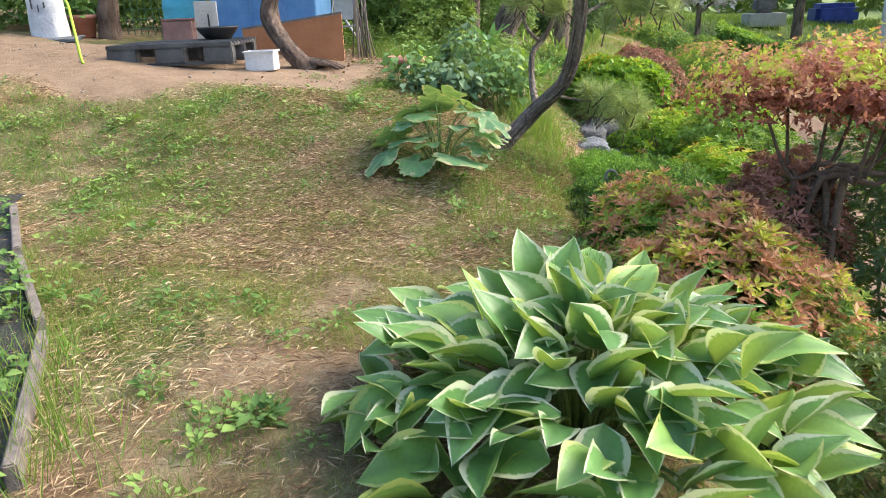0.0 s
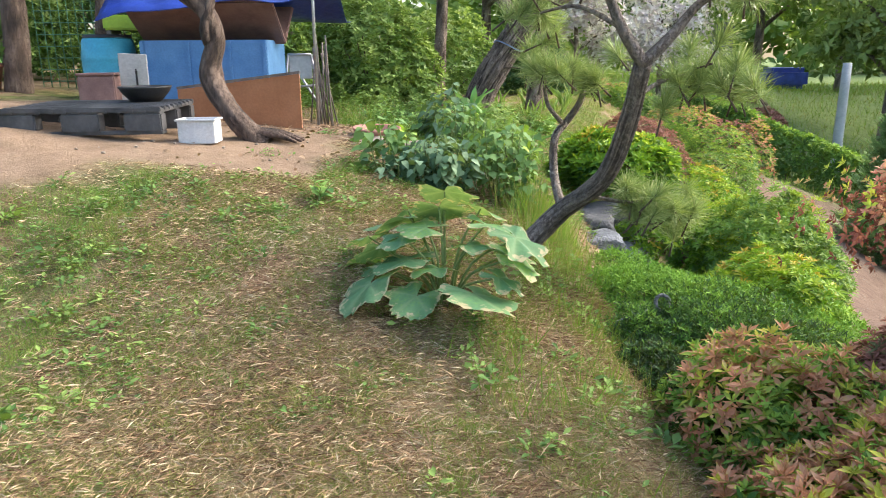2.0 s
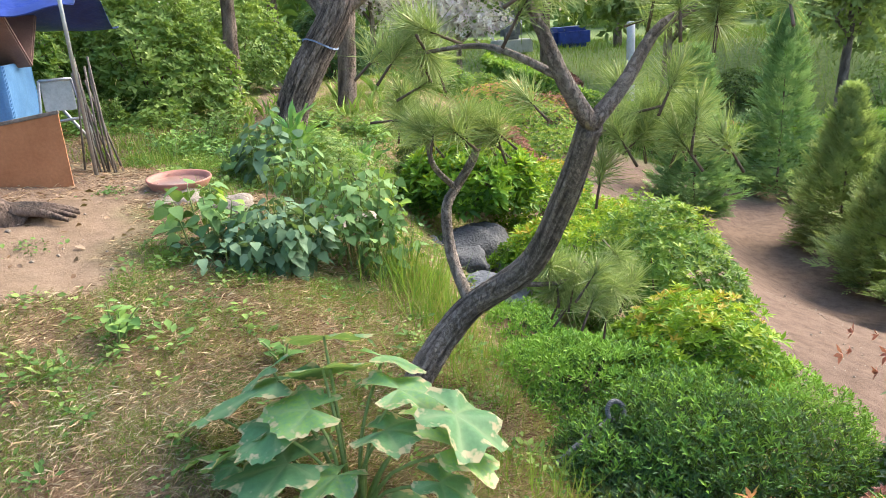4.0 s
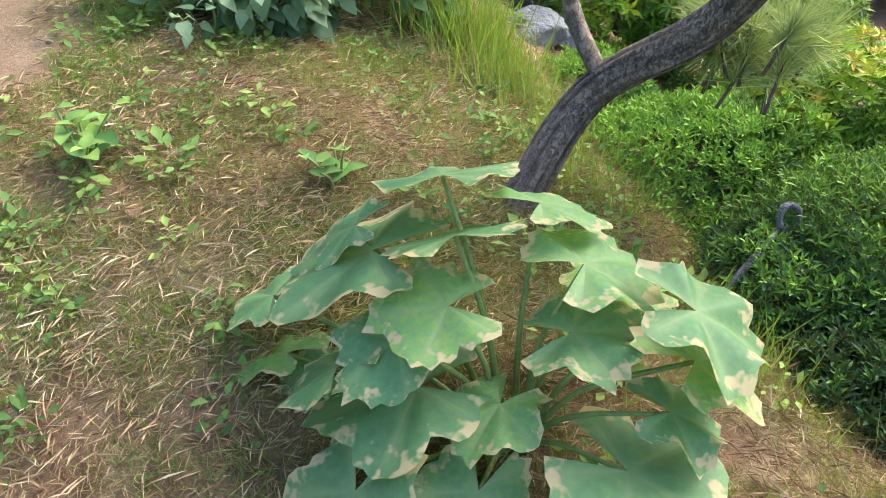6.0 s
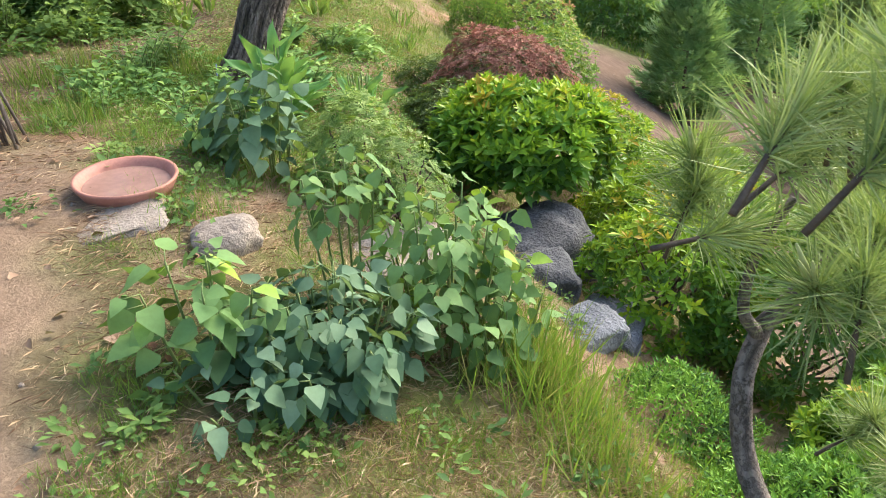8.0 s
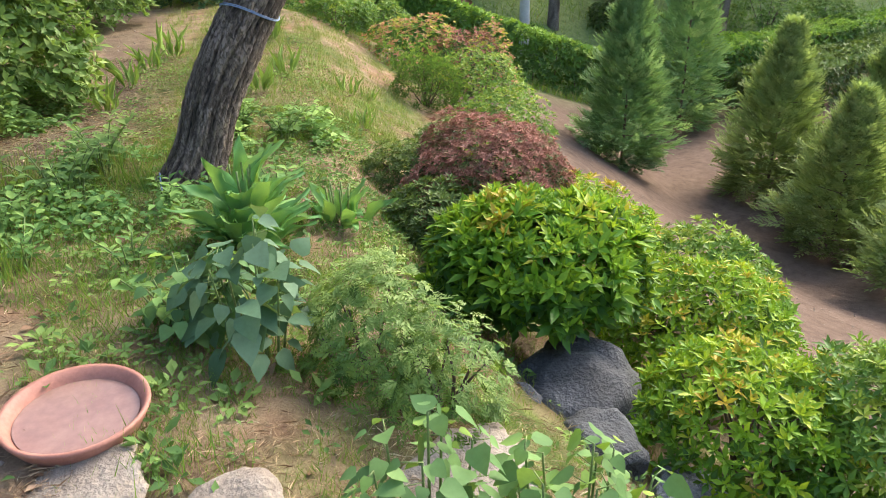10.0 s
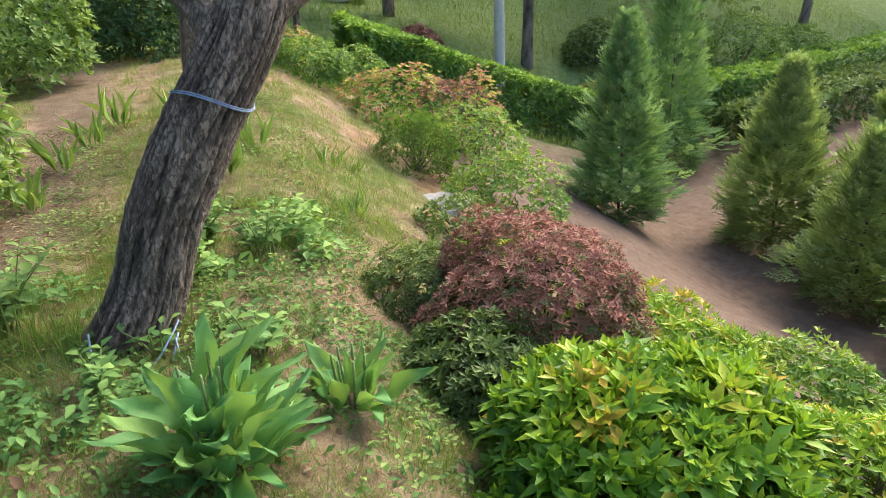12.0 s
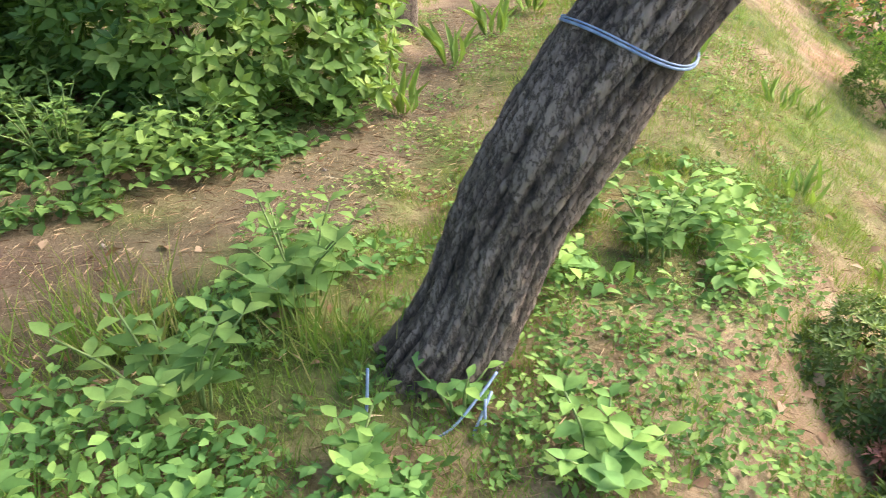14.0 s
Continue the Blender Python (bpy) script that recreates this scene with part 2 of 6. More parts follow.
M_PERILLA = leaf_material("perilla_leaf", ((0.0, (0.03, 0.085, 0.045)), (0.45, (0.09, 0.18, 0.095)), (1.0, (0.21, 0.32, 0.19))), 0.65, 0.2, (3.0, 0.3))
M_MALLOW = leaf_material("mallow_leaf", ((0.0, (0.04, 0.11, 0.04)), (0.5, (0.12, 0.24, 0.08)), (0.85, (0.22, 0.37, 0.12)), (1.0, (0.33, 0.50, 0.07))), 0.65, 0.25, (3.0, 0.3))
M_BLOSSOM = leaf_material("blossom", ((0.0, (0.55, 0.42, 0.52)), (0.5, (0.75, 0.68, 0.72)), (1.0, (0.8, 0.8, 0.78))), 0.7, 0.3)
M_STEM = mottled("green_stem", (0.14, 0.22, 0.06), (0.25, 0.32, 0.10), 20, 0.6)
M_TWIG = mottled("twig_bark", (0.07, 0.05, 0.035), (0.17, 0.12, 0.09), 20, 0.9)
M_PINE_BARK = bark_material("pine_bark", (0.05, 0.038, 0.031), (0.19, 0.152, 0.13), (0.38, 0.315, 0.27), 0.75, 50, 0.7)
M_BARK = bark_material("tree_bark", (0.018, 0.012, 0.009), (0.135, 0.098, 0.076), (0.33, 0.255, 0.205), 0.35, 44, 0.6)
M_WISTERIA = bark_material("vine_bark", (0.02, 0.014, 0.011), (0.10, 0.067, 0.05), (0.24, 0.17, 0.13), 0.15, 40)
M_STONE = mottled("garden_stone", (0.09, 0.098, 0.108), (0.26, 0.275, 0.30), 4, 0.9, 40, 1.0, 0, 0.03)
M_STONE_TAN = mottled("sandy_stone", (0.22, 0.175, 0.135), (0.40, 0.34, 0.28), 6, 0.95, 45, 0.8, 0, 0.02)
M_STONE_PALE = mottled("pale_stone", (0.24, 0.225, 0.22), (0.40, 0.38, 0.37), 6, 0.95, 45, 0.6, 0, 0.02)
M_STONE_DARK = mottled("dark_boulder", (0.045, 0.048, 0.052), (0.15, 0.155, 0.165), 4, 0.9, 45, 0.9, 0, 0.03)
M_TERRA = mottled("terracotta", (0.36, 0.15, 0.11), (0.48, 0.22, 0.16), 9, 0.6, 60, 0.15)
M_WHITE = mottled("white_sack_cloth", (0.50, 0.52, 0.56), (0.80, 0.80, 0.82), 4, 0.6, 25, 0.5, 0, 0.02)
M_WHITE_PLASTIC = mottled("white_plastic", (0.62, 0.64, 0.66), (0.78, 0.78, 0.78), 5, 0.45, 60, 0.1)
M_BLUE = mottled("blue_boards", (0.075, 0.22, 0.46), (0.13, 0.31, 0.58), 5, 0.6, 60, 0.2)
M_ROOF = mottled("faded_red_roof", (0.20, 0.115, 0.10), (0.31, 0.19, 0.165), 6, 0.85, 90, 0.4)
M_TARP = mottled("blue_tarp", (0.012, 0.03, 0.20), (0.03, 0.075, 0.42), 3, 0.4, 20, 0.4, 0, 0.02)
M_ORANGE = mottled("orange_plywood", (0.36, 0.14, 0.055), (0.48, 0.21, 0.09), 4, 0.6, 50, 0.2)
M_PLASTIC_GREY = mottled("grey_plastic", (0.04, 0.04, 0.043), (0.11, 0.11, 0.115), 6, 0.6, 50, 0.25)
M_BLACK = mottled("black_metal", (0.012, 0.012, 0.013), (0.035, 0.035, 0.037), 9, 0.5, 60, 0.2)
M_STEEL = mottled("galvanised_steel", (0.38, 0.39, 0.41), (0.56, 0.57, 0.59), 12, 0.4, 70, 0.15, 0.8)
M_TURQ = mottled("turquoise_plastic", (0.05, 0.36, 0.52), (0.08, 0.46, 0.62), 5, 0.5, 50, 0.15)
M_LIME = mottled("lime_plastic", (0.38, 0.55, 0.03), (0.48, 0.66, 0.06), 5, 0.5, 50, 0.15)
M_PALEPANEL = mottled("weathered_panel", (0.42, 0.44, 0.42), (0.6, 0.6, 0.57), 5, 0.7, 50, 0.2)
M_WOOD = mottled("grey_wood", (0.12, 0.10, 0.086), (0.27, 0.23, 0.20), 10, 0.85, 80, 0.5)
M_GREENWIRE = mottled("green_coated_wire", (0.10, 0.26, 0.14), (0.16, 0.34, 0.19), 9, 0.5)
M_WIRE = mottled("blue_grey_cord", (0.16, 0.24, 0.42), (0.32, 0.41, 0.56), 30, 0.5)
M_WATER = mottled("still_water", (0.30, 0.17, 0.14), (0.36, 0.22, 0.18), 5, 0.08, 30, 0.02)
M_SHEET = mottled("black_mulch_sheet", (0.018, 0.018, 0.016), (0.06, 0.055, 0.045), 6, 0.7, 50, 0.6, 0, 0.02)
M_CONCRETE = mottled("pale_concrete", (0.42, 0.42, 0.43), (0.58, 0.58, 0.58), 4, 0.8, 50, 0.2)
M_DRYLEAF = leaf_material("fallen_leaf", ((0.0, (0.14, 0.07, 0.04)), (0.5, (0.32, 0.19, 0.12)), (1.0, (0.45, 0.32, 0.22))), 0.8, 0.1)


# ---- building tools ----
rng = np.random.default_rng(7)


def unit(v):
    v = np.asarray(v, float)
    return v / np.maximum(np.linalg.norm(v, axis=-1, keepdims=True), 1e-9)


def mesh_of(name, verts, faces, mat, smooth=False, **attrs):
    """A mesh of triangles or quads from arrays."""
    verts, faces = np.asarray(verts, np.float32), np.asarray(faces, np.int32)
    me = bpy.data.meshes.new(name)
    k = faces.shape[1]
    me.vertices.add(len(verts))
    me.vertices.foreach_set("co", verts.ravel())
    me.loops.add(faces.size)
    me.loops.foreach_set("vertex_index", faces.ravel())
    me.polygons.add(len(faces))
    me.polygons.foreach_set("loop_start", np.arange(0, faces.size, k, dtype=np.int32))
    if smooth:
        me.polygons.foreach_set("use_smooth", np.ones(len(faces), bool))
    for key, values in attrs.items():
        me.attributes.new(key, "FLOAT", "POINT").data.foreach_set("value", np.asarray(values, np.float32))
    me.update(calc_edges=True)
    me.materials.append(mat)
    return me


def thing(name, place, label, category, group="", kind=""):
    ob = new(name)
    ob.location = place
    ob.empty_display_size = 0.1
    return tagged(ob, label, category, group, kind)


def part(name, data, parent, label="", kind=""):
    ob = new(name, data)
    ob.parent = parent
    if kind:
        tagged(ob, kind=kind)
    if label:
        tagged(ob, label)
    return ob


def from_bm(name, bm, mat, smooth=False):
    me = bpy.data.meshes.new(name)
    if smooth:
        for f in bm.faces:
            f.smooth = True
    bm.to_mesh(me)
    bm.free()
    me.materials.append(mat)
    return me


def slab_bm(size, centre=(0, 0, 0), bevel=0.006, turn=None):
    bm = bmesh.new()
    bmesh.ops.create_cube(bm, size=1)
    bmesh.ops.scale(bm, vec=size, verts=bm.verts)
    if bevel:
        bmesh.ops.bevel(bm, geom=bm.edges[:], offset=bevel, segments=2, affect="EDGES")
    if turn is not None:
        bmesh.ops.transform(bm, matrix=turn, verts=bm.verts)
    bmesh.ops.translate(bm, vec=centre, verts=bm.verts)
    return bm


def slab(name, size, centre, mat, parent, bevel=0.006, turn=None, label=""):
    return part(name, from_bm(name, slab_bm(size, centre, bevel, turn), mat), parent, label)


def spline(pts, n):
    """n points along a smooth curve through pts (any number of columns)."""
    p = np.asarray(pts, float)
    p = np.vstack([2 * p[0] - p[1], p, 2 * p[-1] - p[-2]])
    t = np.linspace(0, len(p) - 3 - 1e-6, n)
    i = t.astype(int)
    f = (t - i)[:, None]
    a, b, c, d = p[i], p[i + 1], p[i + 2], p[i + 3]
    return 0.5 * (2 * b + (c - a) * f + (2 * a - 5 * b + 4 * c - d) * f ** 2 + (3 * b - a - 3 * c + d) * f ** 3)


def tube(pts, radii, seg=8, rough=0.0, ridges=0, seed=0.0, close=True):
    """A swept tube with uneven skin: vertices, quads, and the height of each vertex over the skin (0 to 1)."""
    pts, radii = np.asarray(pts, float), np.asarray(radii, float)
    n = len(pts)
    tan = unit(np.gradient(pts, axis=0))
    ref = np.array([0.31, 0.95, 0.05])
    a = unit(np.cross(tan, ref))
    b = np.cross(tan, a)
    ang = np.linspace(0, 2 * math.pi, seg, endpoint=False)
    along = np.concatenate([[0], np.cumsum(np.linalg.norm(np.diff(pts, axis=0), axis=1))])
    deep = np.zeros((n, seg))
    if rough:
        for i in range(n):
            for j in range(seg):
                q = Vector((math.cos(ang[j]) * ridges / 6.0, math.sin(ang[j]) * ridges / 6.0, along[i] * 4.0 + seed))
                q2 = Vector((math.cos(ang[j]) * ridges / 3.0, math.sin(ang[j]) * ridges / 3.0, along[i] * 15.0 + seed))
                deep[i, j] = noise.noise(q) * 0.7 + (0.5 - abs(noise.noise(q2))) * 0.5
    r = radii[:, None] * (1 + rough * deep)
    v = pts[:, None] + r[..., None] * (np.cos(ang)[None, :, None] * a[:, None] + np.sin(ang)[None, :, None] * b[:, None])
    i, j = np.meshgrid(np.arange(n - 1), np.arange(seg), indexing="ij")
    k = (j + 1) % seg
    f = np.stack([i * seg + j, i * seg + k, (i + 1) * seg + k, (i + 1) * seg + j], -1).reshape(-1, 4)
    v = v.reshape(-1, 3)
    tint = np.clip(0.5 + deep.ravel() * 1.25, 0, 1)
    if close:
        caps = []
        for ring in (0, n - 1):
            c = len(v)
            v = np.vstack([v, pts[ring]])
            tint = np.append(tint, 0.5)
            for q in range(0, seg):
                s = ring * seg
                e = [s + q, s + (q + 1) % seg]
                if ring == 0:
                    e.reverse()
                caps.append([e[0], e[1], c, c])
        tris = np.array(caps)[:, :3]
        return v, f, tris, tint
    return v, f, None, tint


def tubes_mesh(name, runs, mat, smooth=True):
    """Several tubes in one mesh; runs of (pts, radii, seg, rough, ridges)."""
    vs, fs, ts, base = [], [], [], 0
    for k, (pts, radii, seg, rough, ridges) in enumerate(runs):
        v, f, tri, t = tube(pts, radii, seg, rough, ridges, k * 3.1)
        vs.append(v)
        ts.append(t)
        fs.append(np.vstack([np.stack([f[:, 0], f[:, 1], f[:, 2]], 1), np.stack([f[:, 0], f[:, 2], f[:, 3]], 1), tri]) + base)
        base += len(v)
    return mesh_of(name, np.vstack(vs), np.vstack(fs), mat, smooth, tint=np.concatenate(ts))


def each_tube(name, runs, mat, parent):
    for run in runs:
        part(name, tubes_mesh(name, [run], mat), parent)


def rod(name, a, b, r, mat, parent, seg=8, label=""):
    return part(name, tubes_mesh(name, [(np.linspace(a, b, 3), [r] * 3, seg, 0, 0)], mat), parent, label)


# leaf shapes: the blade lies along +y, its face towards +z
def blade_shape():
    v = [(-0.5, 0, 0), (0.5, 0, 0), (0, 1, -0.04)]
    return np.array(v, float) * (0.052, 1, 1), np.array([(0, 1, 2)])


def leaf_shape(width=0.45, fold=0.12, droop=0.15):
    w = width / 2
    v = [(0, 0, 0), (-w, 0.38, fold), (0, 0.42, 0), (w, 0.38, fold), (-w * 0.72, 0.7, fold * 0.6 - droop * 0.4), (0, 0.72, -droop * 0.5),
         (w * 0.72, 0.7, fold * 0.6 - droop * 0.4), (0, 1, -droop)]
    f = [(0, 2, 1), (0, 3, 2), (1, 2, 5), (1, 5, 4), (2, 3, 6), (2, 6, 5), (4, 5, 7), (5, 6, 7)]
    return np.array(v, float), np.array(f)


def small_leaf(width=0.4):
    w = width / 2
    v = [(0, 0, 0), (-w, 0.5, 0.06), (w, 0.5, 0.06), (0, 1, -0.06)]
    return np.array(v, float), np.array([(0, 3, 1), (0, 2, 3)])


def kite_leaf(width=0.4, fold=0.1):
    w = width / 2
    v = [(0, 0, 0), (-w, 0.5, fold), (0, 0.5, 0), (w, 0.5, fold), (0, 1, 0.04)]
    return np.array(v, float), np.array([(0, 2, 1), (0, 3, 2), (1, 2, 4), (2, 3, 4)])


def joined(shapes):
    vs, fs, base = [], [], 0
    for v, f in shapes:
        vs.append(v)
        fs.append(f + base)
        base += len(v)
    return np.vstack(vs), np.vstack(fs)


def turned(shape, m, size=1.0):
    v, f = shape
    r = np.array(m.to_3x3())
    return v * size @ r.T + np.array(m.translation), f


def rosette(leaf, count, tilt, spread=0.3, up=0.0):
    """Leaves set round a shoot tip that points along +z."""
    out = []
    for i in range(count):
        out.append(turned(leaf, pose(0, 0, up * i / count) @ pose(0, 0, 0, 0, 0, 360 * i / count + 17 * (i % 3)) @ pose(0, 0, 0, tilt + spread * 30 * ((i * 7) % 3 - 1), 0, 0), 1 - 0.18 * (i % 3)))
    return joined(out)


def spray(leaf, count, angle=38):
    """Leaflets in two rows along a stalk on +y."""
    out = []
    for i in range(count):
        s = 1 if i % 2 else -1
        out.append(turned(leaf, pose(0, 0.9 * i / count, 0) @ pose(0, 0, 0, 8 * (i % 3), 12 * s, -s * angle), 0.5 * (1.1 - 0.6 * i / count)))
    out.append(turned(leaf, pose(0, 0.82, 0), 0.3))
    return joined(out)


AZALEA_SHOOT = rosette(small_leaf(0.32), 7, 36, 0.7)
SHOOT = rosette(small_leaf(0.46), 5, 40, 0.6)
JUNIPER_TIP = rosette(small_leaf(0.26), 5, 56, 0.7, 0.7)
STAR = rosette(kite_leaf(0.36, 0.10), 6, 34, 0.8)
SPIKES = rosette(small_leaf(0.16), 5, 58, 0.5)
FERN = spray(small_leaf(0.34), 8)
LEAF = leaf_shape()
OVAL = leaf_shape(0.6, 0.1, 0.2)
LONG = leaf_shape(0.3, 0.1, 0.25)
SMALL = small_leaf(0.5)
WIDE = small_leaf(0.6)
BLADE = blade_shape()
STALK = (np.array([(-0.5, 0, 0), (0.5, 0, 0), (0.45, 0.55, 0.06), (-0.1, 1, -0.02)]) * (0.030, 1, 1), np.array([(0, 1, 2), (0, 2, 3)]))


def scatter(shape, pos, along, face, size, wide=1.0):
    """Copies of a leaf shape: vertices and faces."""
    v, f = shape
    pos = np.asarray(pos, float)
    y = unit(along)
    x = unit(np.cross(y, face))
    z = np.cross(x, y)
    size = np.broadcast_to(np.asarray(size, float), (len(pos),))[:, None, None]
    wide = np.broadcast_to(np.asarray(wide, float), (len(pos),))[:, None, None]
    out = pos[:, None] + size * (v[None, :, 0:1] * wide * x[:, None] + v[None, :, 1:2] * y[:, None] + v[None, :, 2:3] * z[:, None])
    faces = f[None] + (np.arange(len(pos)) * len(v))[:, None, None]
    return out.reshape(-1, 3), faces.reshape(-1, 3)


def leaves_mesh(name, shape, pos, along, face, size, tint, mat, wide=1.0, soft=False):
    v, f = scatter(shape, pos, along, face, size, wide)
    return mesh_of(name, v, f, mat, soft, tint=np.repeat(np.asarray(tint), len(shape[0])))


def dirs(n):
    return unit(rng.normal(size=(n, 3)))


def value_noise(p, scale, seed=0.0):
    return np.array([noise.noise(Vector((a * scale + seed, b * scale, c * scale))) for a, b, c in p])
def smooth(a, b, x):
    t = np.clip((x - a) / (b - a), 0, 1)
    return t * t * (3 - 2 * t)
def bank_edge(y):
    """x of the rim where the upper ground breaks towards the valley."""
    return np.interp(y, (-8, 1, 3, 5, 6.3, 7.9, 10.8, 14, 18, 22, 26, 40), (1.2, 1.05, 0.9, 0.75, 0.8, 0.95, 1.5, 2.5, 4.2, 3.4, 5, 8))
def ground_z(x, y):
    x, y = np.asarray(x, float), np.asarray(y, float)
    top = np.interp(y, (-8, 0, 2.7, 4.2, 6.3, 8, 11, 15, 20, 40), (0.05, 0.15, 0.24, 0.32, 0.50, 0.61, 0.54, 0.5, 0.5, 0.6))
    top = top + 0.3 * (1 - np.exp(-np.maximum(0, 0.3 - x) / 0.8)) * smooth(4.3, 6.6, y)
    top = top + 0.08 * np.maximum(0, -x - 1) * smooth(4.3, 6.6, y)
    s = 0.22 * np.logaddexp(0, (x - bank_edge(y)) / 0.22)
    kick = 0.6 - 0.42 * smooth(8.5, 12, y)
    fall = kick * (1 - np.exp(-s / 0.4)) + (0.38 + 0.15 * smooth(8.5, 12.5, y) - 0.15 * smooth(17, 21, y)) * np.minimum(s, 7.6 + 3.4 * smooth(17, 21, y))
    fall = fall * (1 - 0.8 * smooth(20.5, 32, y))
    bumps = 0.03 * np.sin(1.7 * x + 0.6 * y) * np.sin(1.3 * y - 0.4 * x) + 0.012 * np.sin(5.1 * x + 2.0) * np.sin(4.3 * y)
    return top - fall + bumps


def on_ground(x, y, lift=0.0):
    return (x, y, float(ground_z(x, y)) + lift)


# ---- the ground ----
def axis(dense0, dense1, step, lo, hi):
    out = [np.arange(dense0, dense1 + 1e-6, step)]
    a, b, s, t = dense0, dense1, step, step
    left, right = [], []
    while a > lo:
        s *= 1.18
        a -= s
        left.append(a)
    while b < hi:
        t *= 1.18
        b += t
        right.append(b)
    return np.concatenate([left[::-1], out[0], right])


def path_mask(x, y, only=''):
    """Bare trodden earth: the yard before the kennel and the trail that leads on between the shrubs."""
    w = 0.18 * np.sin(2.1 * x + 1.0) + 0.12 * np.sin(4.7 * x - 0.7 * y) + 0.1 * np.sin(7.3 * y + 2 * x)
    yard = smooth(0.0, 0.5, y - 5.95 - 0.12 * np.maximum(0, x + 1.5) + w) * smooth(0.0, 0.7, 9.4 - y + w) * smooth(0.0, 0.5, -0.35 - x + w)
    trail_x = np.interp(y, (8, 10, 11.1, 11.8, 12.8, 14.5, 18, 24), (-1.7, -1.5, -0.95, -0.3, 0.02, 0.42, 1.1, 2.0))
    trail = smooth(0.6, 0.2, np.abs(x - trail_x) + w) * smooth(7.5, 8.5, y)
    return np.clip(yard, 0, 1) if only == 'yard' else np.clip(trail, 0, 1) if only == 'trail' else np.clip(np.maximum(yard, trail), 0, 1)


def build_ground():
    xs = axis(-4.6, 4.6, 0.06, -90, 90)
    ys = axis(-0.4, 14.0, 0.06, -60, 140)
    gx, gy = np.meshgrid(xs, ys)
    x, y = gx.ravel(), gy.ravel()
    z = ground_z(x, y)
    near = (np.abs(x) < 5) & (y > -1) & (y < 15)
    rough = np.zeros(len(x))
    idx = np.nonzero(near)[0]
    rough[idx] = 0.012 * value_noise(np.stack([x[idx], y[idx], 0 * idx], 1), 6.0) + 0.008 * value_noise(np.stack([x[idx], y[idx], 0 * idx], 1), 17.0, 5.0)
    z = z + rough
    nx = len(xs)
    i, j = np.meshgrid(np.arange(len(ys) - 1), np.arange(nx - 1), indexing="ij")
    f = np.stack([i * nx + j, i * nx + j + 1, (i + 1) * nx + j + 1, (i + 1) * nx + j], -1).reshape(-1, 4)
    s = x - bank_edge(y)
    clay = smooth(1.6, 2.6, s) * (1 - smooth(19.5, 21.5, y))
    lawn = np.clip(smooth(19.5, 22, y) + smooth(30, 40, np.abs(x)), 0, 1)
    ob = new("ground", mesh_of("ground", np.stack([x, y, z], 1), f, M_GROUND, True, sand=path_mask(x, y, 'yard') * (1 - lawn), clay=np.maximum(clay, 0.75 * path_mask(x, y, 'trail')), lawn=lawn))
    tagged(ob, "uneven garden soil with dry cut grass and bare sandy patches", "ground", kind="structure")


build_ground()


# ---- plants: kinds ----
def bush(name, x, y, rx, ry, top, label, mat, shape, count, size, yaw=0.0, base=None, seed=1.0, lift=0.35, category="bush", group="", shoot=True, bright=0.0, twigs=9):
    """A clipped or loose shrub: twigs from the root, and shoots over an uneven dome."""
    zb = float(ground_z(x, y)) - 0.06 if base is None else base
    h = top - zb
    cz = h * lift
    root = thing(name, (x, y, zb), label, category, group)
    c, s = math.cos(radians(yaw)), math.sin(radians(yaw))
    u = dirs(count * 2)
    u = u[u[:, 2] > -0.45][:count]
    lump = value_noise(u, 1.6, seed) * 0.22 + value_noise(u, 4.5, seed + 9) * 0.16
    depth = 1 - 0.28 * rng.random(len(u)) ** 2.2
    r = (1 + lump) * depth
    p = u * np.array((rx, ry, h - cz)) * r[:, None]
    p[:, 2] += cz
    p = np.stack([p[:, 0] * c - p[:, 1] * s, p[:, 0] * s + p[:, 1] * c, np.maximum(p[:, 2], 0.04)], 1)
    out = unit(np.stack([u[:, 0] * c - u[:, 1] * s, u[:, 0] * s + u[:, 1] * c, u[:, 2]], 1) * 0.9 + (0, 0, 0.95) + rng.normal(size=(len(u), 3)) * 0.36)
    side = unit(np.cross(out, dirs(len(u))))
    sz = size * (0.7 + 0.6 * rng.random(len(u)))
    # inner shoots darker, crown lighter: shade and top light put into the leaf tint
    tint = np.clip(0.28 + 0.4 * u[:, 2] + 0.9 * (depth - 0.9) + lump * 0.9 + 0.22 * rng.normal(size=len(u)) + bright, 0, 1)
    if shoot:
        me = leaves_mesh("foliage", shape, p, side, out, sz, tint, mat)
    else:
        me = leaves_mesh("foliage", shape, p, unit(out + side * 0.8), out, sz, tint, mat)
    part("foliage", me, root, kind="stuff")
    runs = []
    for k in range(twigs):
        d = unit(rng.normal(size=3) * (1, 1, 0.5) + (0, 0, 0.7))
        e = d * np.array((rx, ry, h - cz)) * 0.86 + (0, 0, cz)
        e = np.array((e[0] * c - e[1] * s, e[0] * s + e[1] * c, max(e[2], 0.05)))
        m1 = e * (0.3, 0.3, 0.35) + rng.normal(size=3) * 0.03
        runs.append((spline([(0, 0, -0.02), m1, e], 6), np.linspace(0.012, 0.003, 6) * max(1, h), 5, 0, 0))
    each_tube("branch", runs, M_TWIG, root)
    return root


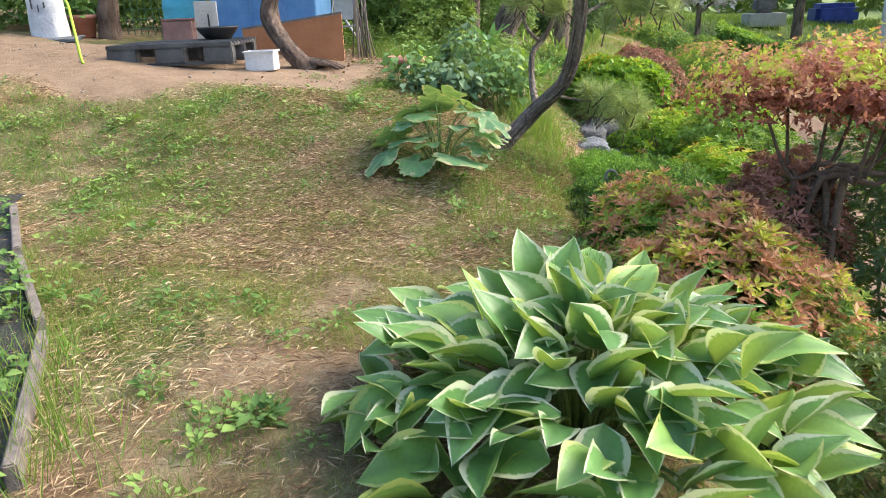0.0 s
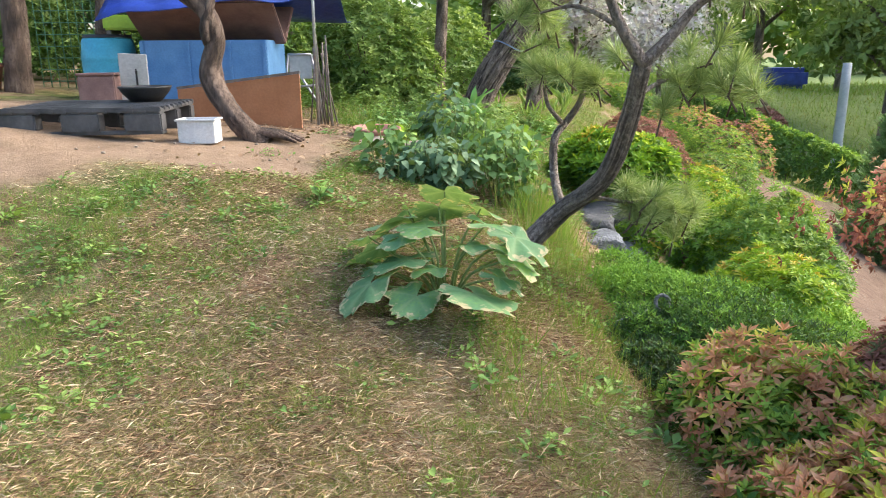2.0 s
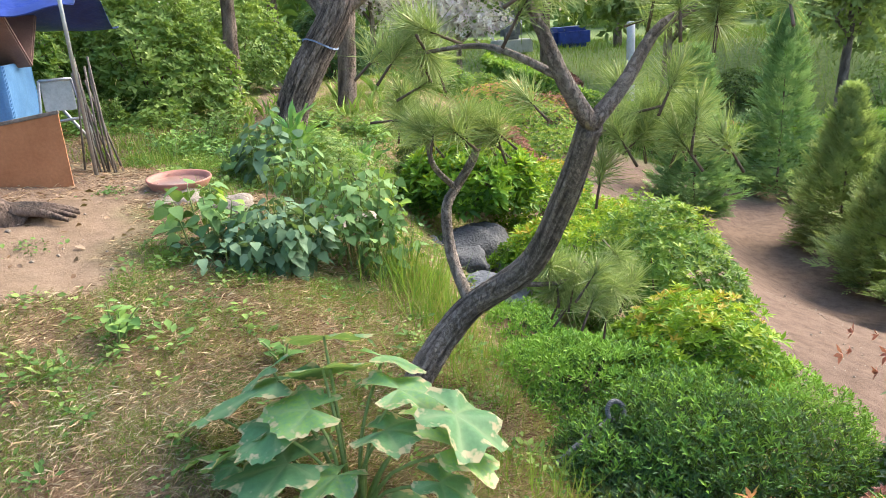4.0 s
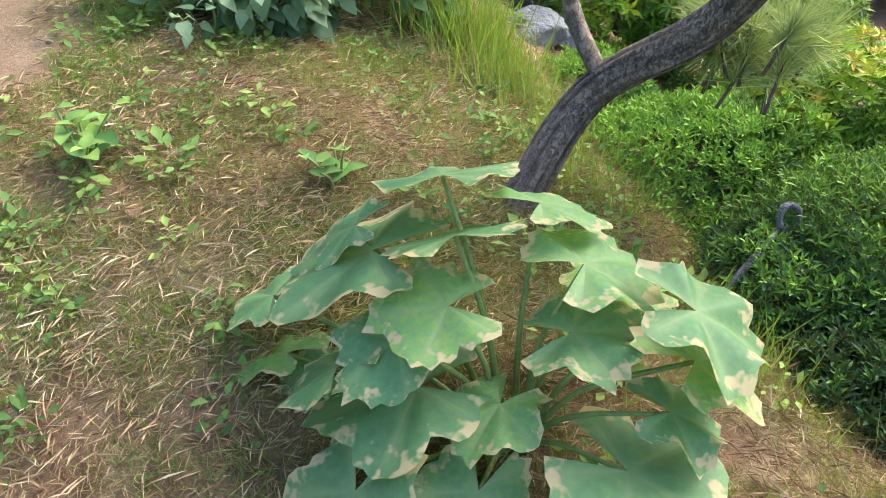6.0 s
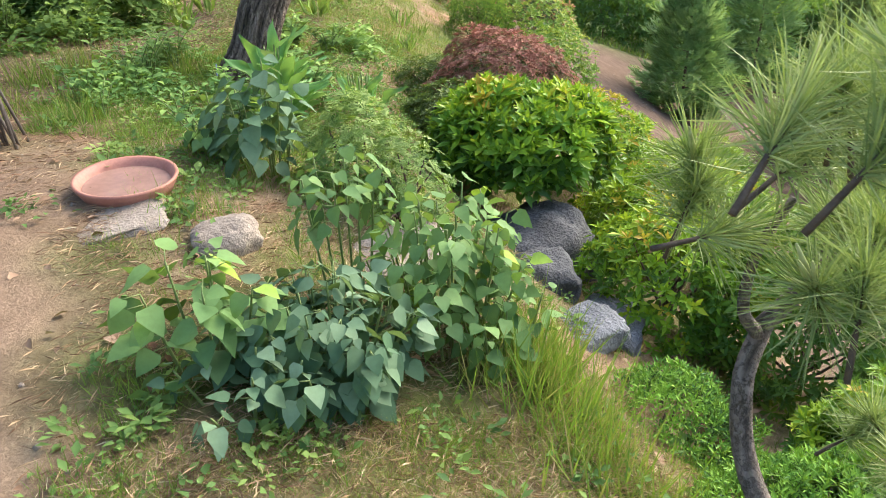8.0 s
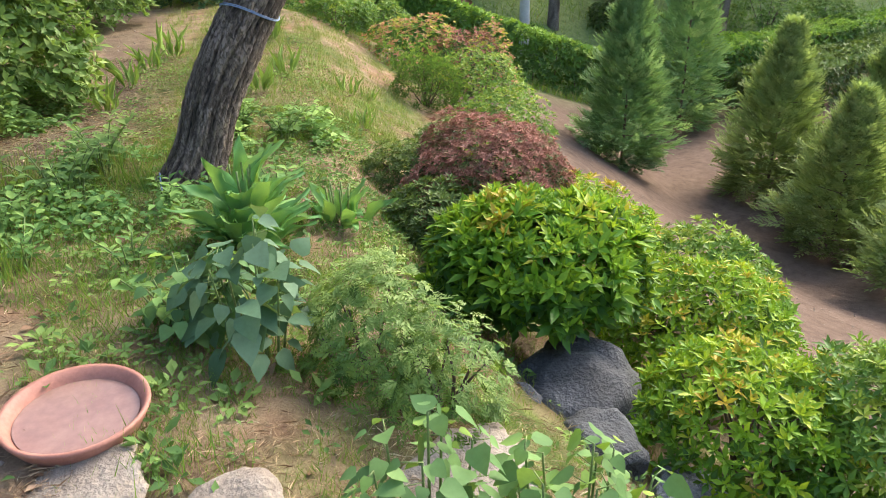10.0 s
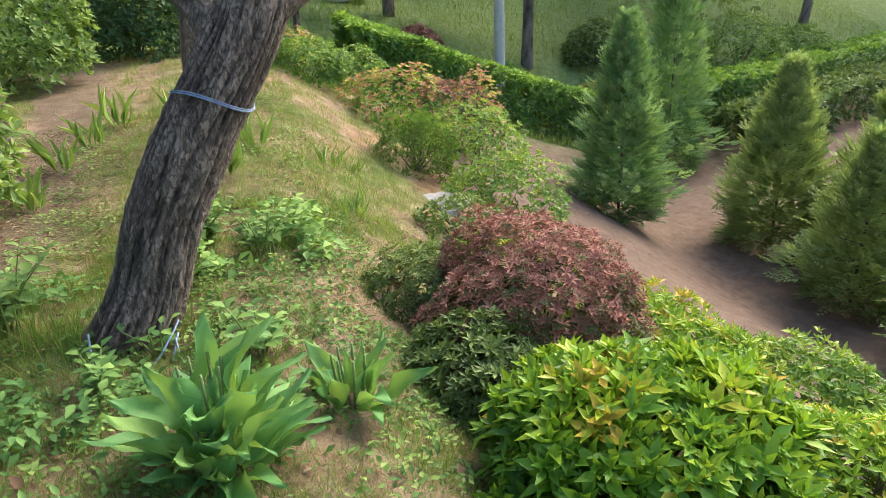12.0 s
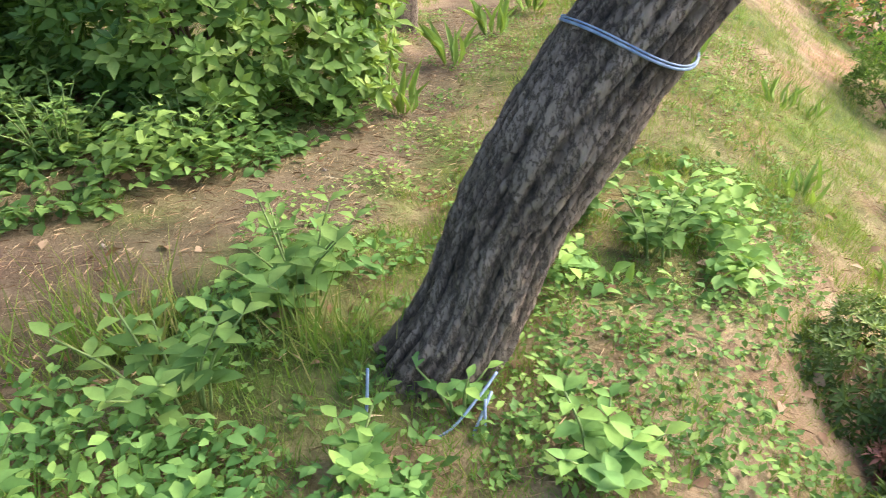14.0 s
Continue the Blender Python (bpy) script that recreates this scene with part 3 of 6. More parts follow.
def leaf_grid(rows, cols, width, droop, cup, ripple, folds=0.0):
    """A broad blade with a margin: vertices, quads, edge and vein values."""
    vs, edge, vein = [], [], []
    us = np.concatenate([[-1, -0.8], np.linspace(-0.55, 0.55, cols - 4), [0.8, 1]])
    for i in range(rows + 1):
        t = i / rows
        w = width * 0.5 * (math.sin(math.pi * min(1, t ** 0.72)) ** 0.8 if 0 < t < 1 else 0.015)
        w *= 1.0 if t < 0.6 else 1 - 0.35 * ((t - 0.6) / 0.4) ** 2
        for u in us:
            rip = ripple * math.sin(9 * t + 2.5 * u) * abs(u) ** 3
            vs.append((u * w, t - 0.12 * droop * t * t, cup * w * abs(u) ** 1.4 - droop * t * t * 0.45 + rip - 0.01 * folds * math.cos(u * 9)))
            edge.append(max(0.0, (abs(u) - 0.55) / 0.45) if abs(u) >= 0.8 else 0.0)
            vein.append(0.5 + 0.5 * math.cos(u * 18))
    n = len(us)
    f = [(i * n + j, i * n + j + 1, (i + 1) * n + j + 1, (i + 1) * n + j) for i in range(rows) for j in range(n - 1)]
    return np.array(vs), np.array(f), edge, vein


def hosta(x, y, radius):
    root = thing("hosta", on_ground(x, y), "large hosta clump with green leaves and cream margins", "plant")
    kinds = []
    for k in range(6):
        v, f, e, ve = leaf_grid(7, 9, 0.53 + 0.06 * (k % 3), 0.25 + 0.16 * k, 0.48 - 0.04 * k, 0.02 + 0.008 * (k % 3), 0.4)
        kinds.append(mesh_of("leaf", v, f, M_HOSTA, True, edge=e, vein=ve))
    runs = []
    for i in range(300):
        q = (i + 0.5) / 300
        e = q ** 0.62
        r = radius * (0.05 + 0.95 * e)
        a = i * 2.39996 + rng.normal() * 0.15
        z = 0.35 - 0.26 * e ** 2.4 + rng.normal() * 0.03
        place = np.array((r * math.cos(a), r * math.sin(a), max(z, 0.05)))
        tilt = 60 - 46 * e + rng.normal() * 22
        size = (0.16 + 0.10 * rng.random()) * (0.9 + 0.2 * e)
        turn = math.degrees(a) - 90 + rng.normal() * 48
        place = place - np.array((math.cos(a), math.sin(a), 0)) * size * 0.55
        ob = part("leaf", kinds[int(rng.integers(0, 6))], root)
        ob.matrix_basis = pose(*place) @ pose(0, 0, 0, 0, 0, turn) @ pose(0, 0, 0, tilt, rng.normal() * 22, 0) @ Matrix.Scale(size, 4)
        if i % 2 == 0:
            runs.append((spline([place * (0.25, 0.25, 0), place * (0.55, 0.55, 0.65), place], 5), [0.006] * 5, 5, 0, 0))
    each_tube("stalk", runs, M_STEM, root)
    # a second scape of narrow grass stands in the clump
    n = 90
    p = np.stack([0.02 + rng.normal(size=n) * 0.05, 0.28 + rng.normal(size=n) * 0.05, np.full(n, 0.3)], 1)
    me = leaves_mesh("grass_tuft", BLADE, p, rng.normal(size=(n, 3)) * 0.18 + (0, 0, 1), dirs(n), 0.22, 0.85 + 0.1 * rng.random(n), M_GRASS, 0.5)
    part("grass_tuft", me, root, kind="stuff")


def lobed_leaf(seed, wave):
    """A palmate blade on a stalk tip, with lobes, ribs and a waved rim."""
    r2 = np.random.default_rng(seed)
    n = 44
    vs, edge, vein = [(0, 0, 0)], [0.0], [1.0]
    rings = (0.35, 0.72, 1.0)
    for k, rr in enumerate(rings):
        for i in range(n):
            a = math.radians(-158 + 316 * i / (n - 1))
            lobe = 0.5 + 0.5 * math.cos(a * 5.0)
            out = (0.74 + 0.17 * lobe ** 0.8 + 0.09 * math.cos(a)) * (1 + (0.07 if k == 2 else 0.0) * r2.normal())
            r = rr * (out if k == 2 else out * (0.97 if k == 1 else 1))
            z = -0.10 * rr * rr + wave * rr * rr * math.sin(a * 5 + seed) * 0.5 + 0.09 * rr * (1 - lobe)
            vs.append((r * math.sin(a), r * math.cos(a) + 0.08 * rr, z))
            edge.append(rr)
            vein.append(lobe ** 8 * (1.0 if k < 2 else 0.3))
    f = [(0, 1 + i + 1, 1 + i, 1 + i) for i in range(n - 1)]
    tris = [(a, b, c) for a, b, c, _ in f]
    for k in range(2):
        o, q = 1 + k * n, 1 + (k + 1) * n
        for i in range(n - 1):
            tris += [(o + i, o + i + 1, q + i + 1), (o + i, q + i + 1, q + i)]
    return mesh_of("leaf", vs, [t[::-1] for t in tris], M_LOBED, True, edge=edge, vein=vein)


def lobed_plant(x, y):
    """A low plant of big palmate leaves on long stalks."""
    base = on_ground(x, y)
    root = thing("hollyhock", base, "low hollyhock plant with big lobed yellow-scorched leaves", "plant")
    kinds = [lobed_leaf(k, 0.10 + 0.04 * (k % 3)) for k in range(6)]
    # east, north, height and half width of each blade
    plan = [(-0.16, 0.30, 0.36, 0.20), (-0.02, 0.17, 0.44, 0.14), (0.01, 0.30, 0.49, 0.15), (0.18, 0.21, 0.42, 0.125), (0.19, 0.05, 0.38, 0.14), (0.31, -0.13, 0.36, 0.14), (0.29, -0.17, 0.28, 0.13), (-0.08, 0.08, 0.36, 0.12),
            (-0.19, 0.08, 0.32, 0.11), (-0.17, 0.04, 0.22, 0.165), (0.12, -0.03, 0.30, 0.125), (-0.04, -0.05, 0.20, 0.10), (-0.34, -0.07, 0.14, 0.155), (0.12, -0.24, 0.14, 0.175), (-0.13, -0.14, 0.10, 0.12), (-0.37, 0.40, 0.24, 0.11),
            (-0.38, 0.32, 0.14, 0.10), (0.23, -0.20, 0.20, 0.10), (-0.17, 0.37, 0.38, 0.10), (-0.33, 0.25, 0.12, 0.08), (-0.30, 0.12, 0.26, 0.13), (0.3, 0.12, 0.22, 0.12)]
    for k, (ex, ny, height, size) in enumerate(plan):
        reach, a = math.hypot(ex, ny), math.atan2(ny, ex)
        tip = np.array((ex, ny, height))
        pts = spline([(0.03 * math.cos(a), 0.03 * math.sin(a), 0), tip * (0.4, 0.4, 0.62), tip - (0, 0, 0.004)], 7)
        stalk = part("stalk", tubes_mesh("stalk", [(pts, np.linspace(0.008, 0.0045, 7), 6, 0, 0)], M_STEM), root)
        ob = part("leaf", kinds[k % 6], stalk)
        ob.matrix_basis = pose(*tip) @ pose(0, 0, 0, 0, 0, math.degrees(a) - 90 + rng.normal() * 20) @ pose(0, 0, 0, -6 - 22 * reach / 0.4 + rng.normal() * 8, rng.normal() * 10, 0) @ Matrix.Scale(size * 1.18, 4)


def upright_plant(name, x, y, height, count, size, label, spread=0.5, shape=None, mat=None, stems=6, category="plant", group="", lean=0.5):
    """Leafy stems that stand in a clump; every stem a part, its leaves a part."""
    base = on_ground(x, y)
    root = thing(name, base, label, category, group)
    shape = OVAL if shape is None else shape
    mat = M_BROADLEAF if mat is None else mat
    runs, pos, along, face, sz, tint = [], [], [], [], [], []
    for s in range(stems):
        a = s * 2.4 + rng.normal() * 0.3
        foot = np.array((math.cos(a), math.sin(a), 0)) * spread * 0.35 * rng.random()
        tip = np.array((math.cos(a), math.sin(a), 0)) * spread * (0.3 + 0.7 * rng.random()) + (0, 0, height * (0.7 + 0.35 * rng.random()))
        pts = spline([foot, foot * 0.5 + tip * (0.35, 0.35, 0.55), tip], 8)
        runs.append((pts, np.linspace(0.006, 0.003, 8), 5, 0, 0))
        per = max(3, count // stems)
        for k in range(per):
            t = 0.22 + 0.78 * (k + 0.5) / per
            q = pts[min(7, int(t * 7.99))]
            b = k * 2.4 + rng.normal() * 0.3
            d = np.array((math.cos(b), math.sin(b), lean * (0.2 + t) + rng.normal() * 0.2))
            pos.append(q)
            along.append(d)
            face.append((-d[0] * 0.5, -d[1] * 0.5, 1))
            sz.append(size * (1.15 - 0.55 * t) * (0.8 + 0.4 * rng.random()))
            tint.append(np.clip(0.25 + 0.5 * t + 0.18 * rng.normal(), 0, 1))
    each_tube("stem", runs, M_STEM, root)
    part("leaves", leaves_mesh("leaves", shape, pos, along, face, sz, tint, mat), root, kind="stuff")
    return root


HEART = (np.array([(0, 0, 0), (-0.30, 0.02, 0.05), (-0.42, 0.28, 0.04), (-0.27, 0.62, -0.05), (0, 0.34, -0.02), (0, 0.68, -0.10), (0.27, 0.62, -0.05), (0.42, 0.28, 0.04), (0.30, 0.02, 0.05), (0, 1.0, -0.24)]),
         np.array([(0, 2, 1), (0, 4, 2), (2, 4, 3), (4, 5, 3), (3, 5, 9), (5, 6, 9), (4, 6, 5), (4, 7, 6), (0, 7, 4), (0, 8, 7)])[:, ::-1])


def heart_herb(name, x, y, height, spread, stems, per, size, label, mat, low=0.3, bare=0.25, tint0=0.3, fall=0.55):
    """Upright stems with long-stalked heart-shaped leaves that hang outwards, dense towards the top."""
    root = thing(name, on_ground(x, y), label, "plant", "herbs")
    runs, pos, along, face, sz, tint = [], [], [], [], [], []
    for k in range(stems):
        a, q = k * 2.4 + rng.normal() * 0.3, math.sqrt((k + 0.5) / stems)
        foot = np.array((math.cos(a), math.sin(a), 0)) * spread * 0.55 * q
        tip = np.array((math.cos(a), math.sin(a), 0)) * spread * q + (0, 0, height * (1 - low * q * q) * (0.88 + 0.2 * rng.random()))
        pts = spline([foot - (0, 0, 0.02), foot * 0.4 + tip * (0.6, 0.6, 0.55), tip], 9)
        runs.append((pts, np.linspace(0.006, 0.003, 9), 5, 0, 0))
        for i in range(per):
            t = bare + (1 - bare) * (i + 0.7) / per
            p = pts[min(8, int(t * 8.99))]
            b = i * 2.1 + k + rng.normal() * 0.4
            out = np.array((math.cos(b), math.sin(b), 0)) + unit(foot + (1e-4, 0, 0)) * 0.8
            out = unit(out * (1, 1, 0))
            reach = size * (0.35 + 0.7 * rng.random()) * (1.1 - 0.6 * t)
            at = p + out * reach + (0, 0, 0.25 * reach)
            runs.append((np.linspace(p, at, 3), [0.002] * 3, 4, 0, 0)) if i % 3 == 0 else None
            d = out + rng.normal(size=3) * 0.25 + (0, 0, -fall + 0.6 * max(0, t - 0.7) + 0.3 * rng.normal())
            pos.append(at)
            along.append(d)
            face.append(np.array((0, 0, 1.0)) + out * 0.5 + rng.normal(size=3) * 0.35)
            sz.append(size * (0.45 + 0.65 * rng.random()) * (1.15 - 0.3 * t))
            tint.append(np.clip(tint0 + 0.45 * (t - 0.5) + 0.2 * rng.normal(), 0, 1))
    each_tube("stem", runs, M_STEM, root)
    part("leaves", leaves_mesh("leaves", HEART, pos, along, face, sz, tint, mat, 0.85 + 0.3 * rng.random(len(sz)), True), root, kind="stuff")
    return root


def comfrey(x, y, height, count, label, low=True):
    """A clump of long upright leaves, each its own piece."""
    root = thing("comfrey", on_ground(x, y), label, "plant", "comfrey clumps")
    kinds = []
    for k in range(4):
        v, f, e, ve = leaf_grid(8, 7, 0.24 + 0.035 * k, 0.10 + 0.24 * k, 0.40, 0.07, 0.5)
        kinds.append(mesh_of("leaf", v, f, M_BROADLEAF_OB, True, edge=e, vein=ve))
    runs = []
    for s in range(7):
        a = s * 0.9
        runs.append((spline([(0.03 * math.cos(a), 0.03 * math.sin(a), -0.02), (0.06 * math.cos(a), 0.06 * math.sin(a), height * 0.4), (0.07 * math.cos(a), 0.07 * math.sin(a), height * 0.75)], 6), np.linspace(0.008, 0.005, 6), 6, 0, 0))
    each_tube("stem", runs, M_STEM, root)
    for i in range(count):
        q = i / count
        a = i * 2.4 + rng.normal() * 0.5
        z = height * (0.06 + 0.55 * q * rng.random() if low else 0.02 + 0.1 * q)
        r = 0.14 * math.sqrt(rng.random()) * (1 - 0.4 * q)
        tilt = (28 + 56 * q if low else 48 + 36 * q) + rng.normal() * 14
        size = height * (0.54 - 0.06 * q if low else 0.82) * (0.65 + 0.5 * rng.random())
        ob = part("leaf", kinds[i % 4], root)
        ob.matrix_basis = pose(r * math.cos(a), r * math.sin(a), z) @ pose(0, 0, 0, 0, 0, math.degrees(a) - 90) @ pose(0, 0, 0, tilt, rng.normal() * 24, 0) @ Matrix.Scale(size, 4)


def needle_brush(centre, axis_dir, count, length, spread=1.0):
    """Long paired needles round a shoot."""
    d = unit(dirs(count) * spread + np.asarray(axis_dir) * 0.75)
    p = np.asarray(centre) + np.asarray(axis_dir) * (rng.random((count, 1)) - 0.75) * 0.10
    return p, d, length * (0.75 + 0.4 * rng.random(count))


def pine(x, y):
    """A leaning garden pine: trunk with a fork, boughs, needle brushes and candles."""
    o = np.array(on_ground(x, y))
    root = thing("pine_tree", o, "young leaning pine with grey bark and needle tufts", "tree")

    def loc(*p):
        return np.array(p) - o
    runs = [(spline([loc(0.28, 5.54, o[2] - 0.14), loc(0.43, 5.64, 0.42), loc(0.65, 5.67, 0.65), loc(0.84, 5.45, 0.88), loc(0.90, 5.25, 1.18), loc(0.90, 5.05, 1.48)], 60),
             np.interp(np.linspace(0, 1, 60), (0, 0.12, 0.35, 1), (0.072, 0.060, 0.055, 0.040)), 48, 0.17, 26)]
    trunk = part("trunk", tubes_mesh("trunk", runs, M_PINE_BARK), root)
    boughs = [
        ([loc(0.66, 5.66, 0.69), loc(0.64, 5.80, 0.86), loc(0.65, 5.86, 1.05), loc(0.72, 5.90, 1.14)], 0.026, 0.020),
        ([loc(0.72, 5.90, 1.14), loc(0.78, 5.87, 1.24), loc(0.81, 5.85, 1.33)], 0.020, 0.017),
        ([loc(0.70, 5.89, 1.13), loc(0.60, 5.85, 1.25), loc(0.58, 5.82, 1.40), loc(0.62, 5.8, 1.5)], 0.014, 0.007),
        ([loc(0.90, 5.05, 1.48), loc(0.78, 5.00, 1.64), loc(0.70, 4.98, 1.80), loc(0.62, 5.0, 1.98)], 0.030, 0.014),
        ([loc(0.90, 5.05, 1.48), loc(1.02, 5.05, 1.60), loc(1.18, 5.10, 1.76), loc(1.40, 5.12, 1.84)], 0.030, 0.012),
        ([loc(0.76, 5.55, 0.79), loc(0.90, 5.62, 0.74), loc(1.05, 5.62, 0.72), loc(1.2, 5.6, 0.75)], 0.014, 0.007),
        ([loc(0.81, 5.85, 1.33), loc(0.80, 5.82, 1.34), loc(0.82, 5.82, 1.40)], 0.014, 0.006),
        ([loc(0.90, 5.15, 1.32), loc(1.05, 5.3, 1.38), loc(1.22, 5.42, 1.42)], 0.014, 0.006),
        ([loc(0.78, 5.0, 1.64), loc(0.62, 5.2, 1.74), loc(0.46, 5.5, 1.72)], 0.014, 0.005),
    ]
    for pts, a, b in boughs:
        part("bough", tubes_mesh("bough", [(spline(pts, 14), np.linspace(a, b, 14), 12, 0.24, 9)], M_PINE_BARK), trunk)
    brushes = []
    for cx, cy, cz, k, spread, rise in ((0.60, 5.80, 1.52, 9, 0.22, 0.7), (0.44, 5.53, 1.72, 6, 0.16, 0.7), (1.24, 5.42, 1.42, 14, 0.21, 0.6), (1.15, 5.56, 0.74, 14, 0.19, 0.7),
                                       (0.82, 5.82, 1.40, 4, 0.06, 0.8), (0.62, 5.02, 2.0, 8, 0.2, 0.7), (1.42, 5.14, 1.86, 9, 0.2, 0.6), (1.25, 5.85, 0.62, 7, 0.17, 0.8), (1.5, 5.4, 1.4, 5, 0.15, .6)):
        for _ in range(k):
            brushes.append((np.array((cx, cy, cz)) + rng.normal(size=3) * spread * (0.6, 0.6, 0.32), rise))
    ps, ds, ls, cands, twigs = [], [], [], [], []
    for c, rise in brushes:
        ax = unit(rng.normal(size=3) * 0.5 + (0.1, 0, rise))
        p, d, ln = needle_brush(c - o, ax, 230, 0.135)
        ps.append(p)
        ds.append(d)
        ls.append(ln)
        twigs.append((np.linspace(c - o - ax * 0.16, c - o, 4), np.linspace(0.006, 0.004, 4), 5, 0, 0))
        if rng.random() < 0.7:
            for _ in range(int(rng.integers(1, 4))):
                tip = c - o + unit(ax + rng.normal(size=3) * 0.3 + (0, 0, 0.8)) * (0.05 + 0.07 * rng.random())
                cands.append((np.linspace(c - o, tip, 4), [0.004, 0.006, 0.005, 0.002], 6, 0, 0))
    ps, ds, ls = np.vstack(ps), np.vstack(ds), np.concatenate(ls)
    strip = (np.array([(-0.5, 0, 0), (0.5, 0, 0), (-0.4, 0.6, 0), (0.4, 0.6, 0), (0, 1, -0.03)]) * (0.022, 1, 1), np.array([(0, 1, 3), (0, 3, 2), (2, 3, 4)]))
    ob = part("needles", leaves_mesh("needles", strip, ps, ds, dirs(len(ps)), ls, rng.random(len(ps)), M_NEEDLE), root, "long green pine needles", "stuff")
    each_tube("twig", twigs, M_TWIG, root)
    each_tube("candle", cands, M_CANDLE, root)


def conifer(x, y, height, radius, mat, label, count=2600, seed=1):
    """A young cypress-like conifer: stem, and drooping sprays in whorls up a ragged cone."""
    o = on_ground(x, y)
    root = thing("conifer", o, label, "tree", "young conifers")
    part("trunk", tubes_mesh("trunk", [(spline([(0, 0, -0.05), (0.02, 0.01, height * 0.5), (0, 0, height * 0.96)], 10), np.linspace(0.035, 0.006, 10), 7, 0.1, 6)], M_TWIG), root)
    t = rng.random(count) ** 1.35
    lay = np.floor(t * 12) / 12
    a = rng.random(count) * 6.283
    frac = t * 9 - np.floor(t * 9)
    lobes = 1 + 0.34 * np.array([noise.noise(Vector((math.cos(q) * 1.6, math.sin(q) * 1.6, l * 9 + seed))) for q, l in zip(a, lay)]) * 1.6
    prof = radius * (1 - t) ** 0.8 * (1.08 - 0.5 * frac) * lobes * (0.6 + 0.4 * smooth(0, 0.12, t))
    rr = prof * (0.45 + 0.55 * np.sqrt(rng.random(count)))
    p = np.stack([rr * np.cos(a), rr * np.sin(a), 0.10 + t * height * 0.97], 1)
    out = np.stack([np.cos(a), np.sin(a), 0.25 + 1.3 * t + rng.normal(size=count) * 0.3], 1)
    face = np.stack([-np.cos(a) * 0.4, -np.sin(a) * 0.4, np.ones(count)], 1) + rng.normal(size=(count, 3)) * 0.35
    # sprays near the stem darker: inner shade put into the tint
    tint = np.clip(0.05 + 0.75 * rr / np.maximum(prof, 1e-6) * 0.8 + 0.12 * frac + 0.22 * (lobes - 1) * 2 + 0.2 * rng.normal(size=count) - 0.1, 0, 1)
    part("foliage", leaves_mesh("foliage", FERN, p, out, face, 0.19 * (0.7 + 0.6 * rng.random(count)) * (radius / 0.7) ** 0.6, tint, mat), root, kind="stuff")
    runs = []
    for k in range(16):
        q = k * 2.4
        z = height * (0.08 + 0.8 * k / 16)
        e = radius * (1 - z / height) ** 0.75 * 0.7
        runs.append((np.linspace((0, 0, z), (e * math.cos(q), e * math.sin(q), z + 0.1 * e), 4), np.linspace(0.01, 0.003, 4), 5, 0, 0))
    each_tube("branch", runs, M_TWIG, root)
    return root


def hedge(name, pts, width, height, mat, label, count, size, shape=None, group=""):
    """A clipped hedge that runs along pts on the ground, with a flat ragged top."""
    pts = np.asarray(pts, float)
    line = spline(pts, 60)
    z = ground_z(line[:, 0], line[:, 1])
    o = np.array((*line[30], z[30]))
    root = thing(name, o, label, "hedge", group)
    t = rng.random(count)
    k = np.minimum((t * 59).astype(int), 58)
    f = (t * 59 - k)[:, None]
    c = line[k] * (1 - f) + line[k + 1] * f
    tan = unit(line[k + 1] - line[k])
    nor = np.stack([tan[:, 1], -tan[:, 0]], 1)
    q = rng.random(count)
    across = np.where(q < 0.45, rng.random(count) * 2 - 1, np.sign(rng.random(count) - 0.5) * (0.88 + 0.14 * rng.random(count)))
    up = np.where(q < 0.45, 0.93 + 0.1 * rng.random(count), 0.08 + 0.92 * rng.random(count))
    lump = value_noise(np.stack([c[:, 0], c[:, 1], across * 2], 1), 1.1) * 0.10
    p = np.concatenate([c + nor * (across * width / 2 * (1 + lump))[:, None], (ground_z(c[:, 0], c[:, 1]) + up * height * (1 + lump))[:, None]], 1) - o
    out = np.concatenate([nor * across[:, None] * np.where(q < 0.45, 0.3, 1.0)[:, None], np.where(q < 0.45, 1.2, 0.45)[:, None]], 1) + rng.normal(size=(count, 3)) * 0.35
    out = unit(out)
    # light top, sides darkening downwards: shading put into the leaf colour
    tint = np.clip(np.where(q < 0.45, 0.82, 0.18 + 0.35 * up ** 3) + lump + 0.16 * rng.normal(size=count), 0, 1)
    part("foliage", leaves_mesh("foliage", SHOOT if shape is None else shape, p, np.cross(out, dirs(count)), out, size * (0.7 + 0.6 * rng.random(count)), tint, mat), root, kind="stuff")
    runs = []
    for s in range(0, 60, 2):
        b = np.array((*line[s], ground_z(*line[s]))) - o
        runs.append((spline([b, b + (rng.normal() * 0.1, rng.normal() * 0.1, height * 0.5), b + (rng.normal() * 0.2, rng.normal() * 0.2, height * 0.9)], 5), np.linspace(0.02, 0.006, 5), 5, 0, 0))
    each_tube("branch", runs, M_TWIG, root)
    return root


